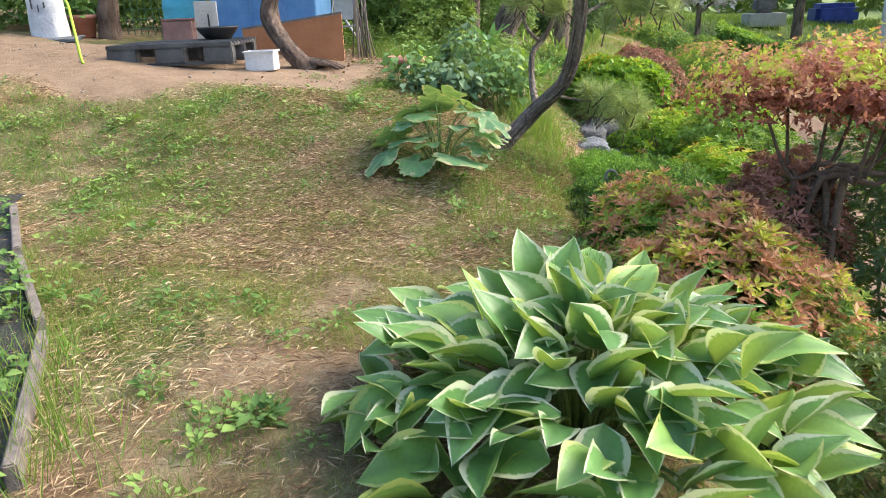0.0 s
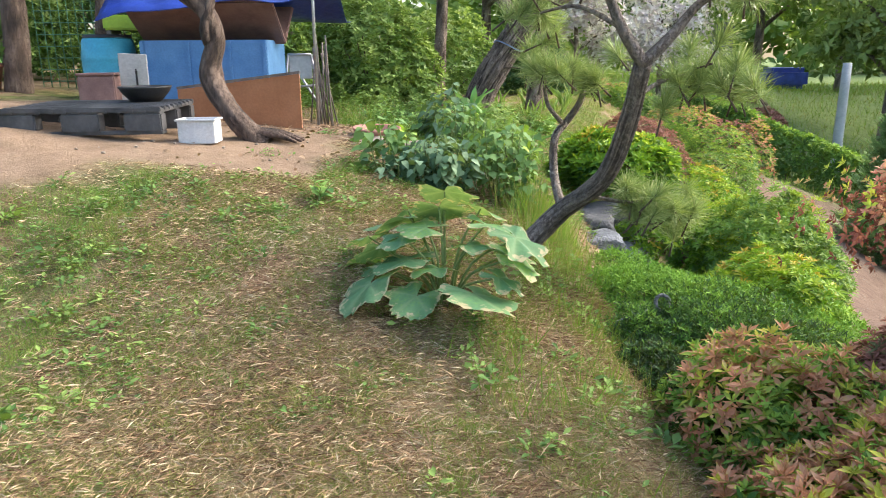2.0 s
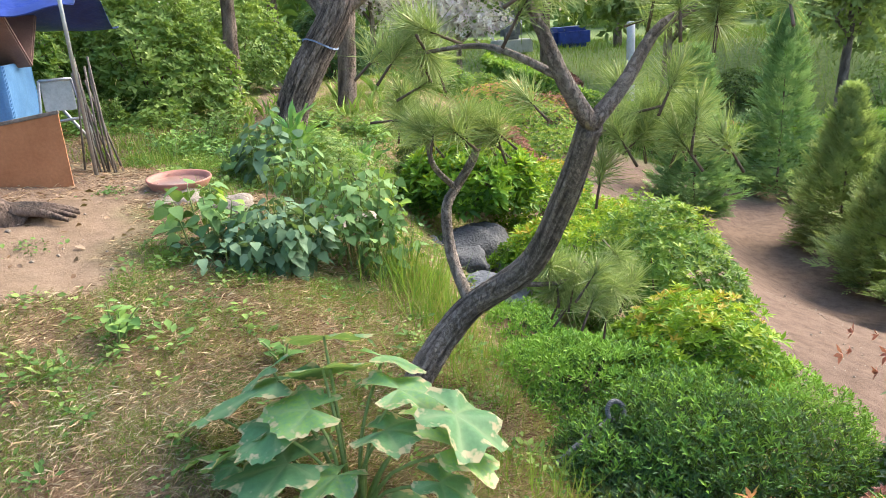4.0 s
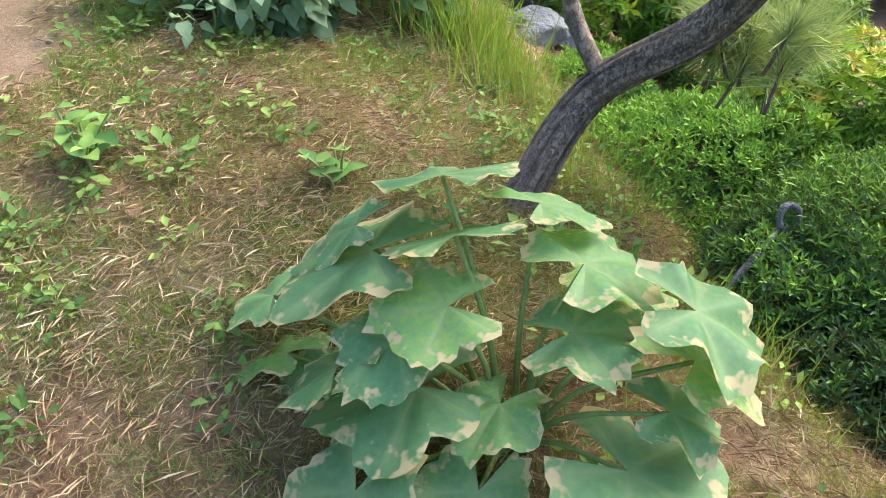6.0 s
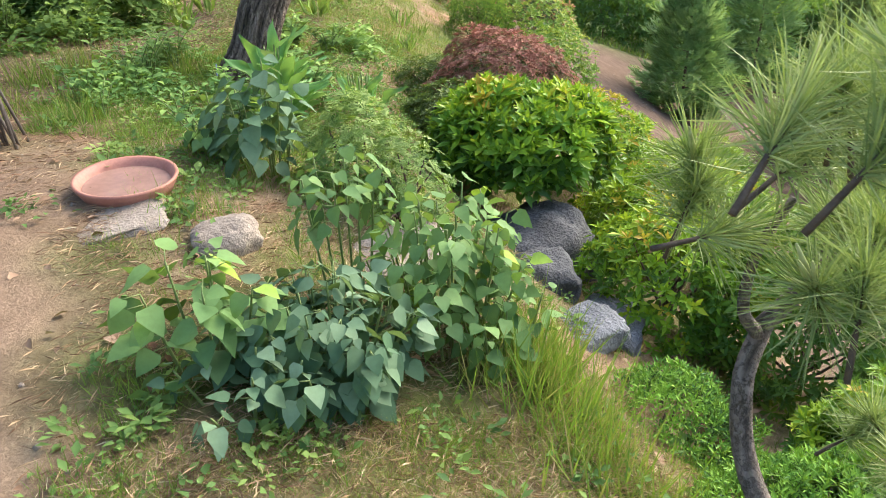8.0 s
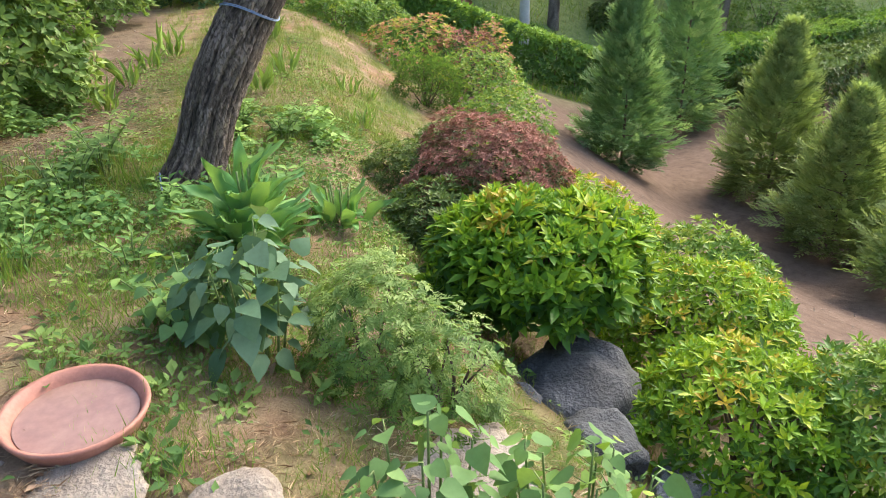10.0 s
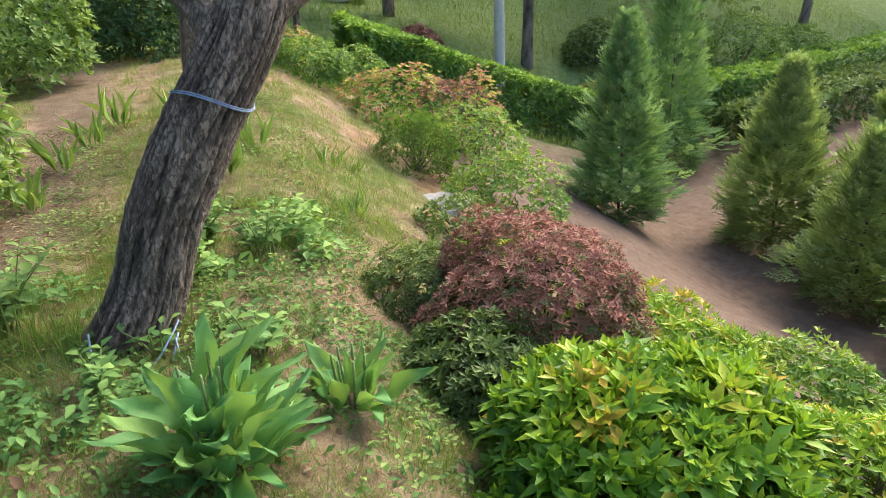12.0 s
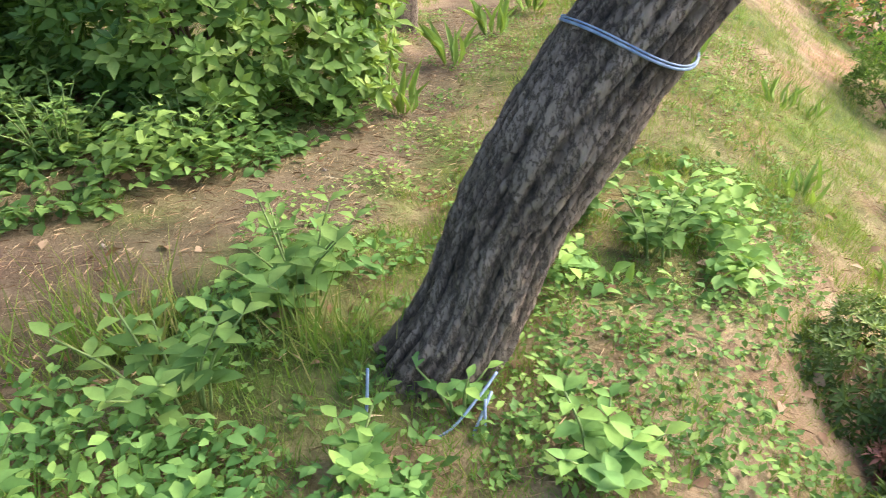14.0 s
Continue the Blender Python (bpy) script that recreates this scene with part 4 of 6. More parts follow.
def broad_tree(name, x, y, height, crown, label, mat, count, leaf, trunk_r=0.14, lean=(0, 0), bare=0.45, shape=None, bark=None, group="", limbs=7):
    """A tree with a tapered trunk, limbs and a crown of leaf clumps with gaps."""
    o = on_ground(x, y)
    root = thing(name, o, label, "tree", group)
    bark = M_BARK if bark is None else bark
    top = np.array((lean[0], lean[1], height * 0.8))
    trunk = part("trunk", tubes_mesh("trunk", [(spline([(0, 0, -0.1), top * 0.35 + (0.04, 0.03, 0), top * 0.7, top], 26), np.linspace(trunk_r, trunk_r * 0.3, 26), 12, 0.2, 8)], bark), root)
    clumps = []
    for k in range(limbs):
        t = bare + (0.95 - bare) * k / limbs
        a = k * 2.4 + rng.normal() * 0.3
        s = top * t
        e = s + np.array((math.cos(a), math.sin(a), 0.35 + 0.5 * t)) * crown * (0.55 + 0.35 * rng.random())
        m = (s + e) / 2 + (0, 0, 0.12 * crown)
        part("limb", tubes_mesh("limb", [(spline([s, m, e], 9), np.linspace(trunk_r * 0.45, trunk_r * 0.12, 9), 7, 0.15, 6)], bark), trunk)
        clumps += [e, m, e * 0.7 + s * 0.3 + rng.normal(size=3) * 0.15 * crown]
    clumps = np.array(clumps)
    c = clumps[rng.integers(0, len(clumps), count)]
    p = c + rng.normal(size=(count, 3)) * crown * (0.2, 0.2, 0.13)
    out = unit(p - c + (0, 0, 0.3) + rng.normal(size=(count, 3)) * 0.3)
    # lighter above each clump's centre, darker below: top light put into the tint
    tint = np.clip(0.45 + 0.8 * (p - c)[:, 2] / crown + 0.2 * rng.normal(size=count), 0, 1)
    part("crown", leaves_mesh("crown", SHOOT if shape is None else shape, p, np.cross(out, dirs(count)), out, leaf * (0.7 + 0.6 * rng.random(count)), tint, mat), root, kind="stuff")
    return root


def boulder(name, x, y, size, mat, label, sink=0.3, seed=0.0, turn=0.0, z=None, category="stone", group=""):
    bm = bmesh.new()
    bmesh.ops.create_icosphere(bm, subdivisions=4, radius=0.5)
    for v in bm.verts:
        d = v.co.normalized()
        k = 1 + 0.22 * noise.noise(d * 1.3 + Vector((seed, 0, 0))) + 0.10 * noise.noise(d * 3.5 + Vector((0, seed, 0))) + 0.03 * noise.noise(d * 11)
        c = Vector([math.copysign(min(abs(a), 0.40) ** 0.8 * 0.9, a) for a in d * 0.5])
        v.co = c * k * 1.15
    bmesh.ops.scale(bm, vec=size, verts=bm.verts)
    ob = new(name, from_bm(name, bm, mat, True))
    zz = float(ground_z(x, y)) if z is None else z
    ob.matrix_basis = pose(x, y, zz + size[2] * (0.5 - sink), 4, -5, turn)
    return tagged(ob, label, category, group)


# ---- the slope and the beds ----
hosta(0.52, 2.12, 0.78)
lobed_plant(-0.02, 4.86)
pine(0.40, 5.62)

RUST = "low azalea with rusty and green spring leaves"
BRIGHT = "rounded azalea with bright yellow-green shoots"
GREEN = "rounded green azalea on the bank"
AZ = "azaleas on the bank"
bush("azalea", 1.36, 3.42, 0.60, 0.60, 0.44, RUST, M_AZ_RUST, STAR, 3000, 0.056, base=-0.35, seed=1, group=AZ, bright=0.12)
bush("azalea", 1.25, 4.15, 0.50, 0.45, 0.48, "low azalea with green and rusty leaves", M_AZ_RUST, STAR, 2200, 0.056, base=-0.3, seed=2, group=AZ, bright=-0.1)
bush("azalea", 1.86, 4.15, 0.42, 0.38, 0.58, "dark red azalea under the small maple", M_AZ_RED, AZALEA_SHOOT, 3000, 0.046, base=-0.35, seed=3, group=AZ, bright=0.1)
bush("azalea", 1.98, 2.55, 0.62, 0.75, 0.16, "olive small-leaved azalea low on the bank", M_OLIVE, AZALEA_SHOOT, 3000, 0.05, base=-0.75, seed=4, group=AZ, bright=0.05)
bush("azalea", 2.7, 4.3, 0.75, 0.9, 0.72, "dark green azalea behind the small maple", M_DARKLEAF, AZALEA_SHOOT, 3600, 0.06, base=-0.95, seed=5, group=AZ, bright=-0.15)
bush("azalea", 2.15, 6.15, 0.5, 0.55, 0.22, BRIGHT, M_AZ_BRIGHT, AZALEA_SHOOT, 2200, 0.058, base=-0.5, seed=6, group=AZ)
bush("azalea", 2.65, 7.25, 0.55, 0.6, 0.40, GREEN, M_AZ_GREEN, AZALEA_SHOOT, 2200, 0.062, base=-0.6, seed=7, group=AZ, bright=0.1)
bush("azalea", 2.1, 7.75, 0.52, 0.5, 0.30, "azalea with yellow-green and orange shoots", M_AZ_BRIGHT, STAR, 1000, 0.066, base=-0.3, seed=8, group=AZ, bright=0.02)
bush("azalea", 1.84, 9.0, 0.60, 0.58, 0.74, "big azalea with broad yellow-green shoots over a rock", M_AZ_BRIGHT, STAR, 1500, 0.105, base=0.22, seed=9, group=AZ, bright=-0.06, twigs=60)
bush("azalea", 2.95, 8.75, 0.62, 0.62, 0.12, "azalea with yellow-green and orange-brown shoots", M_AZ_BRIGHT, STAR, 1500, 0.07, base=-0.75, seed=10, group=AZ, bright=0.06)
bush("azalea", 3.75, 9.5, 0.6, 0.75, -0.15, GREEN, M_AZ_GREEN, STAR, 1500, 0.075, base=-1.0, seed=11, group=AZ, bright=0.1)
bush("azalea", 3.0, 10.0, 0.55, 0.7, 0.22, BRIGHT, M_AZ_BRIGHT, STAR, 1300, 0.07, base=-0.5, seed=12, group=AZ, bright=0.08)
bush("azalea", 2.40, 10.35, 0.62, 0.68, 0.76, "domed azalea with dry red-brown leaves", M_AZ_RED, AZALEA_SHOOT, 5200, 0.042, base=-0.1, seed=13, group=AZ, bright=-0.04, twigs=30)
bush("azalea", 2.05, 10.95, 0.38, 0.42, 0.5, "small-leaved olive azalea beside the red one", M_OLIVE, AZALEA_SHOOT, 1100, 0.042, base=0.1, seed=14, group=AZ)
bush("azalea", 1.76, 10.0, 0.36, 0.46, 0.50, "dark olive azalea beside the red one", M_OLIVE, AZALEA_SHOOT, 1300, 0.055, base=0.0, seed=15, group=AZ, bright=-0.05)
bush("azalea", 3.25, 11.6, 0.5, 0.7, 0.10, BRIGHT, M_AZ_BRIGHT, SHOOT, 800, 0.06, base=-0.7, seed=16, group=AZ)
bush("azalea", 4.75, 13.6, 0.72, 0.6, -0.02, "azalea with green and rusty leaves", M_AZ_GREEN, SHOOT, 1000, 0.06, seed=17, group=AZ, bright=0.1)
bush("azalea", 5.2, 15.0, 0.85, 0.7, 0.18, GREEN, M_AZ_GREEN, SHOOT, 1200, 0.06, seed=18, group=AZ, bright=0.22)
bush("azalea", 4.35, 14.9, 0.48, 0.48, 0.28, "small dark green clipped ball shrub", M_HEDGE, SPIKES, 1500, 0.06, seed=19, group=AZ, bright=-0.12)
bush("azalea", 5.3, 17.0, 0.9, 0.7, 0.40, "azalea with yellow-green and brown leaves", M_AZ_RUST, SHOOT, 1000, 0.07, seed=20, group=AZ, bright=0.0)
bush("azalea", 6.1, 16.8, 0.75, 0.6, 0.16, "azalea with purple-brown leaves", M_AZ_RED, SHOOT, 800, 0.07, seed=21, group=AZ, bright=-0.18)
bush("azalea", 6.9, 17.2, 0.5, 0.5, 0.05, "azalea with orange-green leaves", M_AZ_RUST, SHOOT, 600, 0.07, seed=22, group=AZ, bright=0.1)
bush("azalea", 4.5, 18.2, 0.6, 0.8, 0.75, GREEN, M_AZ_GREEN, SHOOT, 900, 0.07, seed=23, group=AZ)
bush("azalea", 4.7, 20.5, 0.9, 0.9, 0.8, "olive azalea with rusty shoots", M_AZ_RUST, SHOOT, 900, 0.08, seed=24, group=AZ, bright=-0.15)
bush("azalea", 5.7, 19.2, 0.6, 0.6, 0.45, GREEN, M_AZ_GREEN, SHOOT, 700, 0.07, seed=25, group=AZ)
bush("azalea", 3.4, 12.6, 0.4, 0.45, 0.05, "olive-green azalea with brown tips", M_OLIVE, SHOOT, 500, 0.055, seed=26, group=AZ, bright=0.2)

bush("juniper", 1.16, 5.22, 0.34, 0.36, 0.20, "creeping juniper at the rim of the bank", M_JUNIPER, JUNIPER_TIP, 3200, 0.034, base=-0.15, seed=35, group="junipers", bright=-0.1)
# low bright value: shade under the bank put into the tip colour
bush("juniper", 0.98, 4.78, 0.26, 0.30, 0.16, "creeping juniper with bank shade put into its colour", M_JUNIPER, JUNIPER_TIP, 2200, 0.036, base=-0.2, seed=37, group="junipers", bright=-0.4)
JUN = "creeping juniper with dark green tips on the bank"
bush("juniper", 1.42, 5.12, 0.74, 0.62, 0.27, JUN, M_JUNIPER, JUNIPER_TIP, 9000, 0.036, base=-0.6, seed=31, group="junipers", bright=-0.12)
# tips darkened here too, standing in for shade on the bank
bush("juniper", 1.20, 4.86, 0.40, 0.40, 0.14, "creeping juniper with bank shade put into its colour", M_JUNIPER, JUNIPER_TIP, 4500, 0.034, base=-0.4, seed=36, group="junipers", bright=-0.35)
bush("juniper", 1.35, 6.05, 0.62, 0.42, 0.16, "creeping juniper with bright green tips", M_JUNIPER, JUNIPER_TIP, 5500, 0.036, base=-0.3, seed=32, group="junipers", bright=0.3)
bush("juniper", 2.05, 5.5, 0.55, 0.6, 0.02, "creeping juniper with bright green tips", M_JUNIPER, JUNIPER_TIP, 5500, 0.036, base=-0.6, seed=33, group="junipers", bright=0.3)
bush("juniper", 1.35, 6.85, 0.4, 0.35, 0.04, "creeping juniper beside the rocks", M_JUNIPER, JUNIPER_TIP, 3200, 0.036, base=-0.4, seed=34, group="junipers", bright=0.25)


def maple(x, y):
    o = np.array((x, y, 0.20))
    root = thing("maple", o, "small maple with a flat crown of red and orange leaves", "tree")
    tips = [(-0.05, 0.1, 0.8), (0.12, 0.0, 0.82), (0.35, -0.15, 0.78), (0.6, 0.0, 0.8), (0.85, -0.05, 0.75), (-0.18, 0.05, 0.74), (0.4, 0.25, 0.84), (0.7, 0.3, 0.78), (0.2, -0.3, 0.76), (0.55, -0.3, 0.74), (0.95, 0.2, 0.7)]
    feet = [(0, 0, 0), (0.06, 0.02, 0), (0.18, -0.05, 0)]
    ps, os_ = [], []
    for k, t in enumerate(tips):
        f = np.array(feet[k % 3])
        t = np.array(t)
        pts = spline([f - (0, 0, 0.45), f + (0.0, 0, 0.30) + (t - f) * (0.15, 0.15, 0), f * 0.4 + t * 0.6 - (0, 0, 0.12), t - (0, 0, 0.08)], 12)
        part("branch", tubes_mesh("branch", [(pts, np.linspace(0.022, 0.006, 12), 8, 0.1, 6)], M_TWIG), root)
        n = 760
        d = rng.normal(size=(n, 3)) * (0.18, 0.18, 0.065)
        ps.append(t + d + (0, 0, 0.02))
        os_.append(d)
    p, d = np.vstack(ps), np.vstack(os_)
    out = unit(d * (2, 2, 3) + (0, 0, 0.35) + rng.normal(size=p.shape) * 0.25)
    # tint rises upward and to +x: sunlit side put into the red-to-yellow leaf colour
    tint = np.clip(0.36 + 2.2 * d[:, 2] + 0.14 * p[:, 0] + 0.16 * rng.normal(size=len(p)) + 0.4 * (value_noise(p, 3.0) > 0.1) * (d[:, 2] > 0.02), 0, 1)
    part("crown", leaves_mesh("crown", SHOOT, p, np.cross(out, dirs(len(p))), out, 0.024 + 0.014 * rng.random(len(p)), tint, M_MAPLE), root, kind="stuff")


maple(1.86, 3.92)

boulder("boulder", 1.60, 8.35, (0.62, 0.55, 0.66), M_STONE_DARK, "dry dark grey boulder under the azalea", 0.35, 1.0, 20, z=-0.29)
boulder("boulder", 1.12, 8.3, (0.40, 0.36, 0.26), M_STONE_DARK, "dark boulder beside the water course", 0.5, 2.0, 60, z=0.02)
for sx, sy, sz, sd, tn in ((1.30, 7.38, (0.36, 0.26, 0.16), 3, 10), (1.60, 7.58, (0.38, 0.32, 0.20), 4, 50), (1.42, 7.95, (0.36, 0.28, 0.22), 6, 80)):
    boulder("rock", sx, sy, sz, M_STONE_DARK if sy > 7.9 else M_STONE, "dark rock in the dry stream" if sy > 7.9 else "rough grey garden rock by the dry stream", 0.45, sd, tn, group="stream rocks")
boulder("flat_stone", 4.0, 13.8, (0.5, 0.5, 0.18), M_STONE_PALE, "flat pale stone on the grassy bank", 0.62, 9, 20)
boulder("flat_stone", 0.42, 7.6, (0.6, 0.36, 0.12), M_STONE_TAN, "flat pale stone sunk in the soil", 0.7, 10, 10)
boulder("flat_stone", -0.20, 7.65, (0.24, 0.2, 0.15), M_STONE_TAN, "pale round stone behind the herbs", 0.45, 11, 10)
boulder("flat_stone", -0.62, 7.9, (0.45, 0.26, 0.05), M_STONE_TAN, "flat slab in front of the saucer", 0.75, 12, 5)

# herbs
heart_herb("perilla", -0.04, 6.82, 0.36, 0.29, 30, 17, 0.085, "dense perilla mound with dull blue-green drooping leaves", M_PERILLA, 0.45, 0.1, 0.42)
heart_herb("perilla", -0.36, 6.90, 0.42, 0.17, 6, 13, 0.105, "young perilla with light green leaves and pale stems", M_MALLOW, 0.3, 0.3, 0.5, 0.3)
heart_herb("perilla", -0.30, 6.72, 0.20, 0.24, 9, 9, 0.075, "low perilla seedlings before the clump", M_PERILLA, 0.3, 0.1, 0.5, 0.3)
heart_herb("mallow", 0.46, 7.03, 0.58, 0.29, 20, 20, 0.082, "tall pale stems with drooping heart-shaped leaves", M_MALLOW, 0.35, 0.28, 0.55, 0.7)
heart_herb("mallow", 0.16, 7.25, 0.62, 0.14, 6, 12, 0.085, "tall dark stems with leaves at the top", M_MALLOW, 0.2, 0.55, 0.45, 0.6)
heart_herb("mallow", 0.60, 6.92, 0.34, 0.20, 8, 12, 0.075, "leafy herb with small leaves", M_MALLOW, 0.3, 0.1, 0.5, 0.5)
comfrey(0.40, 9.60, 0.64, 72, "comfrey clump with long upright green leaves")
heart_herb("sunroot", 0.12, 8.46, 0.56, 0.20, 10, 12, 0.12, "blue-green herb with broad toothed leaves on thick stems", M_PERILLA, 0.4, 0.25, 0.45, 0.45)
upright_plant("sunroot", -0.12, 8.75, 0.3, 50, 0.10, "low leafy herb beside the trail", 0.25, OVAL, M_BROADLEAF, 6, group="herbs", lean=0.2)
comfrey(1.02, 9.85, 0.34, 18, "small comfrey clump with upright leaves", False)
bush("privet", 0.50, 8.25, 0.25, 0.28, 1.10, "loose light green privet with tiny leaves", M_SHRUB, FERN, 1000, 0.06, seed=41, lift=0.3, bright=0.1)
bush("privet", 0.62, 7.95, 0.24, 0.24, 0.98, "loose privet sprig with tiny leaves", M_SHRUB, FERN, 500, 0.055, seed=42, lift=0.3, bright=0.0)
heart_herb("nettle", -0.02, 8.72, 0.34, 0.22, 9, 9, 0.10, "green herb with toothed leaves", M_MALLOW, 0.4, 0.2, 0.4, 0.4)
for hx, hy, hh, n, sz, lab in ((-0.35, 10.55, 0.32, 80, 0.10, "leafy green weeds beside the tree"), (-0.1, 11.1, 0.34, 80, 0.12, "bright weeds with broad leaves behind the tree"), (0.15, 10.35, 0.18, 40, 0.09, "low broad-leaved green weeds"),
                               (0.82, 10.35, 0.22, 60, 0.10, "bright sapling leaves at the tree foot"), (0.95, 11.75, 0.30, 150, 0.10, "spreading light green weeds behind the trunk"), (1.25, 11.5, 0.25, 90, 0.09, "light green weeds on the slope"),
                               (-0.7, 10.1, 0.25, 60, 0.09, "leafy weeds along the trail"), (0.75, 9.85, 0.14, 24, 0.10, "low green weeds in the soil"), (-0.6, 9.6, 0.2, 40, 0.08, "leafy weeds along the trail"), (0.42, 10.62, 0.16, 18, 0.09, "sapling with fresh leaves against the trunk"),
                               (-1.9, 11.9, 0.5, 120, 0.14, "tall weeds under the shrub"), (-1.3, 12.1, 0.35, 160, 0.08, "low green weeds under the shrub"), (-0.8, 12.3, 0.3, 160, 0.08, "low green weeds under the shrub"), (-2.4, 11.3, 0.4, 120, 0.1, "low green weeds under the shrub"),
                               (0.3, 8.9, 0.2, 40, 0.08, "low green weeds in the soil"), (-0.2, 9.4, 0.18, 30, 0.08, "low green weeds in the soil"), (-0.75, 5.95, 0.16, 24, 0.09, "low green weeds in the soil"), (-0.12, 5.75, 0.12, 14, 0.1, "low broad green weed leaves")):
    upright_plant("weed", hx, hy, hh, n, sz, lab, hh * 0.9, OVAL if sz > 0.085 else LEAF, M_WEED if n > 70 else M_BROADLEAF, max(4, n // 10), group="weeds")
# iris-like tufts on the grassy bank
for k, (ix, iy, ih) in enumerate(((1.6, 13.2, 0.3), (2.1, 13.9, 0.3), (2.3, 12.4, 0.22), (2.78, 13.8, 0.22), (1.9, 15.2, 0.45), (2.6, 15.9, 0.4), (1.3, 15.8, 0.4), (0.9, 15.0, 0.35), (0.55, 14.2, 0.35), (0.2, 13.3, 0.3), (3.1, 14.0, 0.15), (2.6, 11.9, 0.16), (2.0, 14.8, 0.3), (-0.2, 15.2, 0.4))):
    n = 13
    root = thing("iris", on_ground(ix, iy), "tuft of upright pale green iris leaves", "plant", "iris tufts")
    a = rng.random(n) * 6.28
    me = leaves_mesh("leaves", LONG, np.stack([0.06 * np.cos(a), 0.06 * np.sin(a), 0 * a], 1), np.stack([0.45 * np.cos(a), 0.45 * np.sin(a), 1 + 0 * a], 1) + rng.normal(size=(n, 3)) * 0.12, dirs(n), ih * (0.7 + 0.5 * rng.random(n)), 0.75 + 0.25 * rng.random(n), M_WEED, 0.45)
    part("leaves", me, root, kind="stuff")

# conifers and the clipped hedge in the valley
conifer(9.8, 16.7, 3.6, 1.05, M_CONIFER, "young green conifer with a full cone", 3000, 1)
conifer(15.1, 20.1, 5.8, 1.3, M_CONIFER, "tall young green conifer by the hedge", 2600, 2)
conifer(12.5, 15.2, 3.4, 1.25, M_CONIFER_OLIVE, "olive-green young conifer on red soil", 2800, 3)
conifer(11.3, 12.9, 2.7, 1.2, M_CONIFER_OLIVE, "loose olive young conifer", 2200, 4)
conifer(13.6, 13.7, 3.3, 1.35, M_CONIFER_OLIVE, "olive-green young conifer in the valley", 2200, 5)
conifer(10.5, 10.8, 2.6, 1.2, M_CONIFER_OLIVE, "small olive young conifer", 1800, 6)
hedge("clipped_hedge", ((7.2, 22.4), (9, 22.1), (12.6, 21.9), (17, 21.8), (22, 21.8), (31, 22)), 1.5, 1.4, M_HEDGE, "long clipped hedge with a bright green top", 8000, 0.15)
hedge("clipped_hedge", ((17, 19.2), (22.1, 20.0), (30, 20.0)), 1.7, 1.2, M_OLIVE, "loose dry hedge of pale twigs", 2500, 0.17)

# shrubs behind the trail and the yard
SH = "shrubs behind the yard"
for sx, sy, rx, ry, tp, lb, mt, br in ((-0.95, 13.2, 1.05, 0.75, 2.3, "large shrub with pale green leaf whorls", M_SHRUB, 0.12), (-2.9, 12.6, 1.2, 0.8, 2.6, "tall green shrub behind the yard", M_SHRUB, 0.0), (-6.3, 12.3, 1.5, 0.8, 2.9, "tall yellow-green shrub behind the yard", M_SHRUB, 0.15),
                                       (-9.2, 11.6, 1.8, 1.0, 3.1, "tall yellow-green shrub behind the yard", M_SHRUB, 0.15), (0.35, 18.9, 1.35, 1.0, 2.35, "large rounded shrub beside the trail", M_SHRUB, 0.05), (-2.4, 17.5, 1.8, 1.2, 2.8, "large rounded shrub behind the trail", M_SHRUB, 0.05),
                                       (2.6, 20.6, 1.0, 0.9, 2.2, "dark green shrub behind the trunk", M_DARKLEAF, 0.0), (-4.9, 14.2, 1.6, 1.0, 3.2, "dark green shrub behind the yard", M_DARKLEAF, 0.1), (-12.5, 11, 2.0, 1.3, 3.2, "tall green shrub behind the yard", M_SHRUB, 0.0)):
    bush("shrub", sx, sy, rx, ry, tp, lb, mt, SHOOT, 2300, 0.105, seed=sx, group=SH, bright=br)


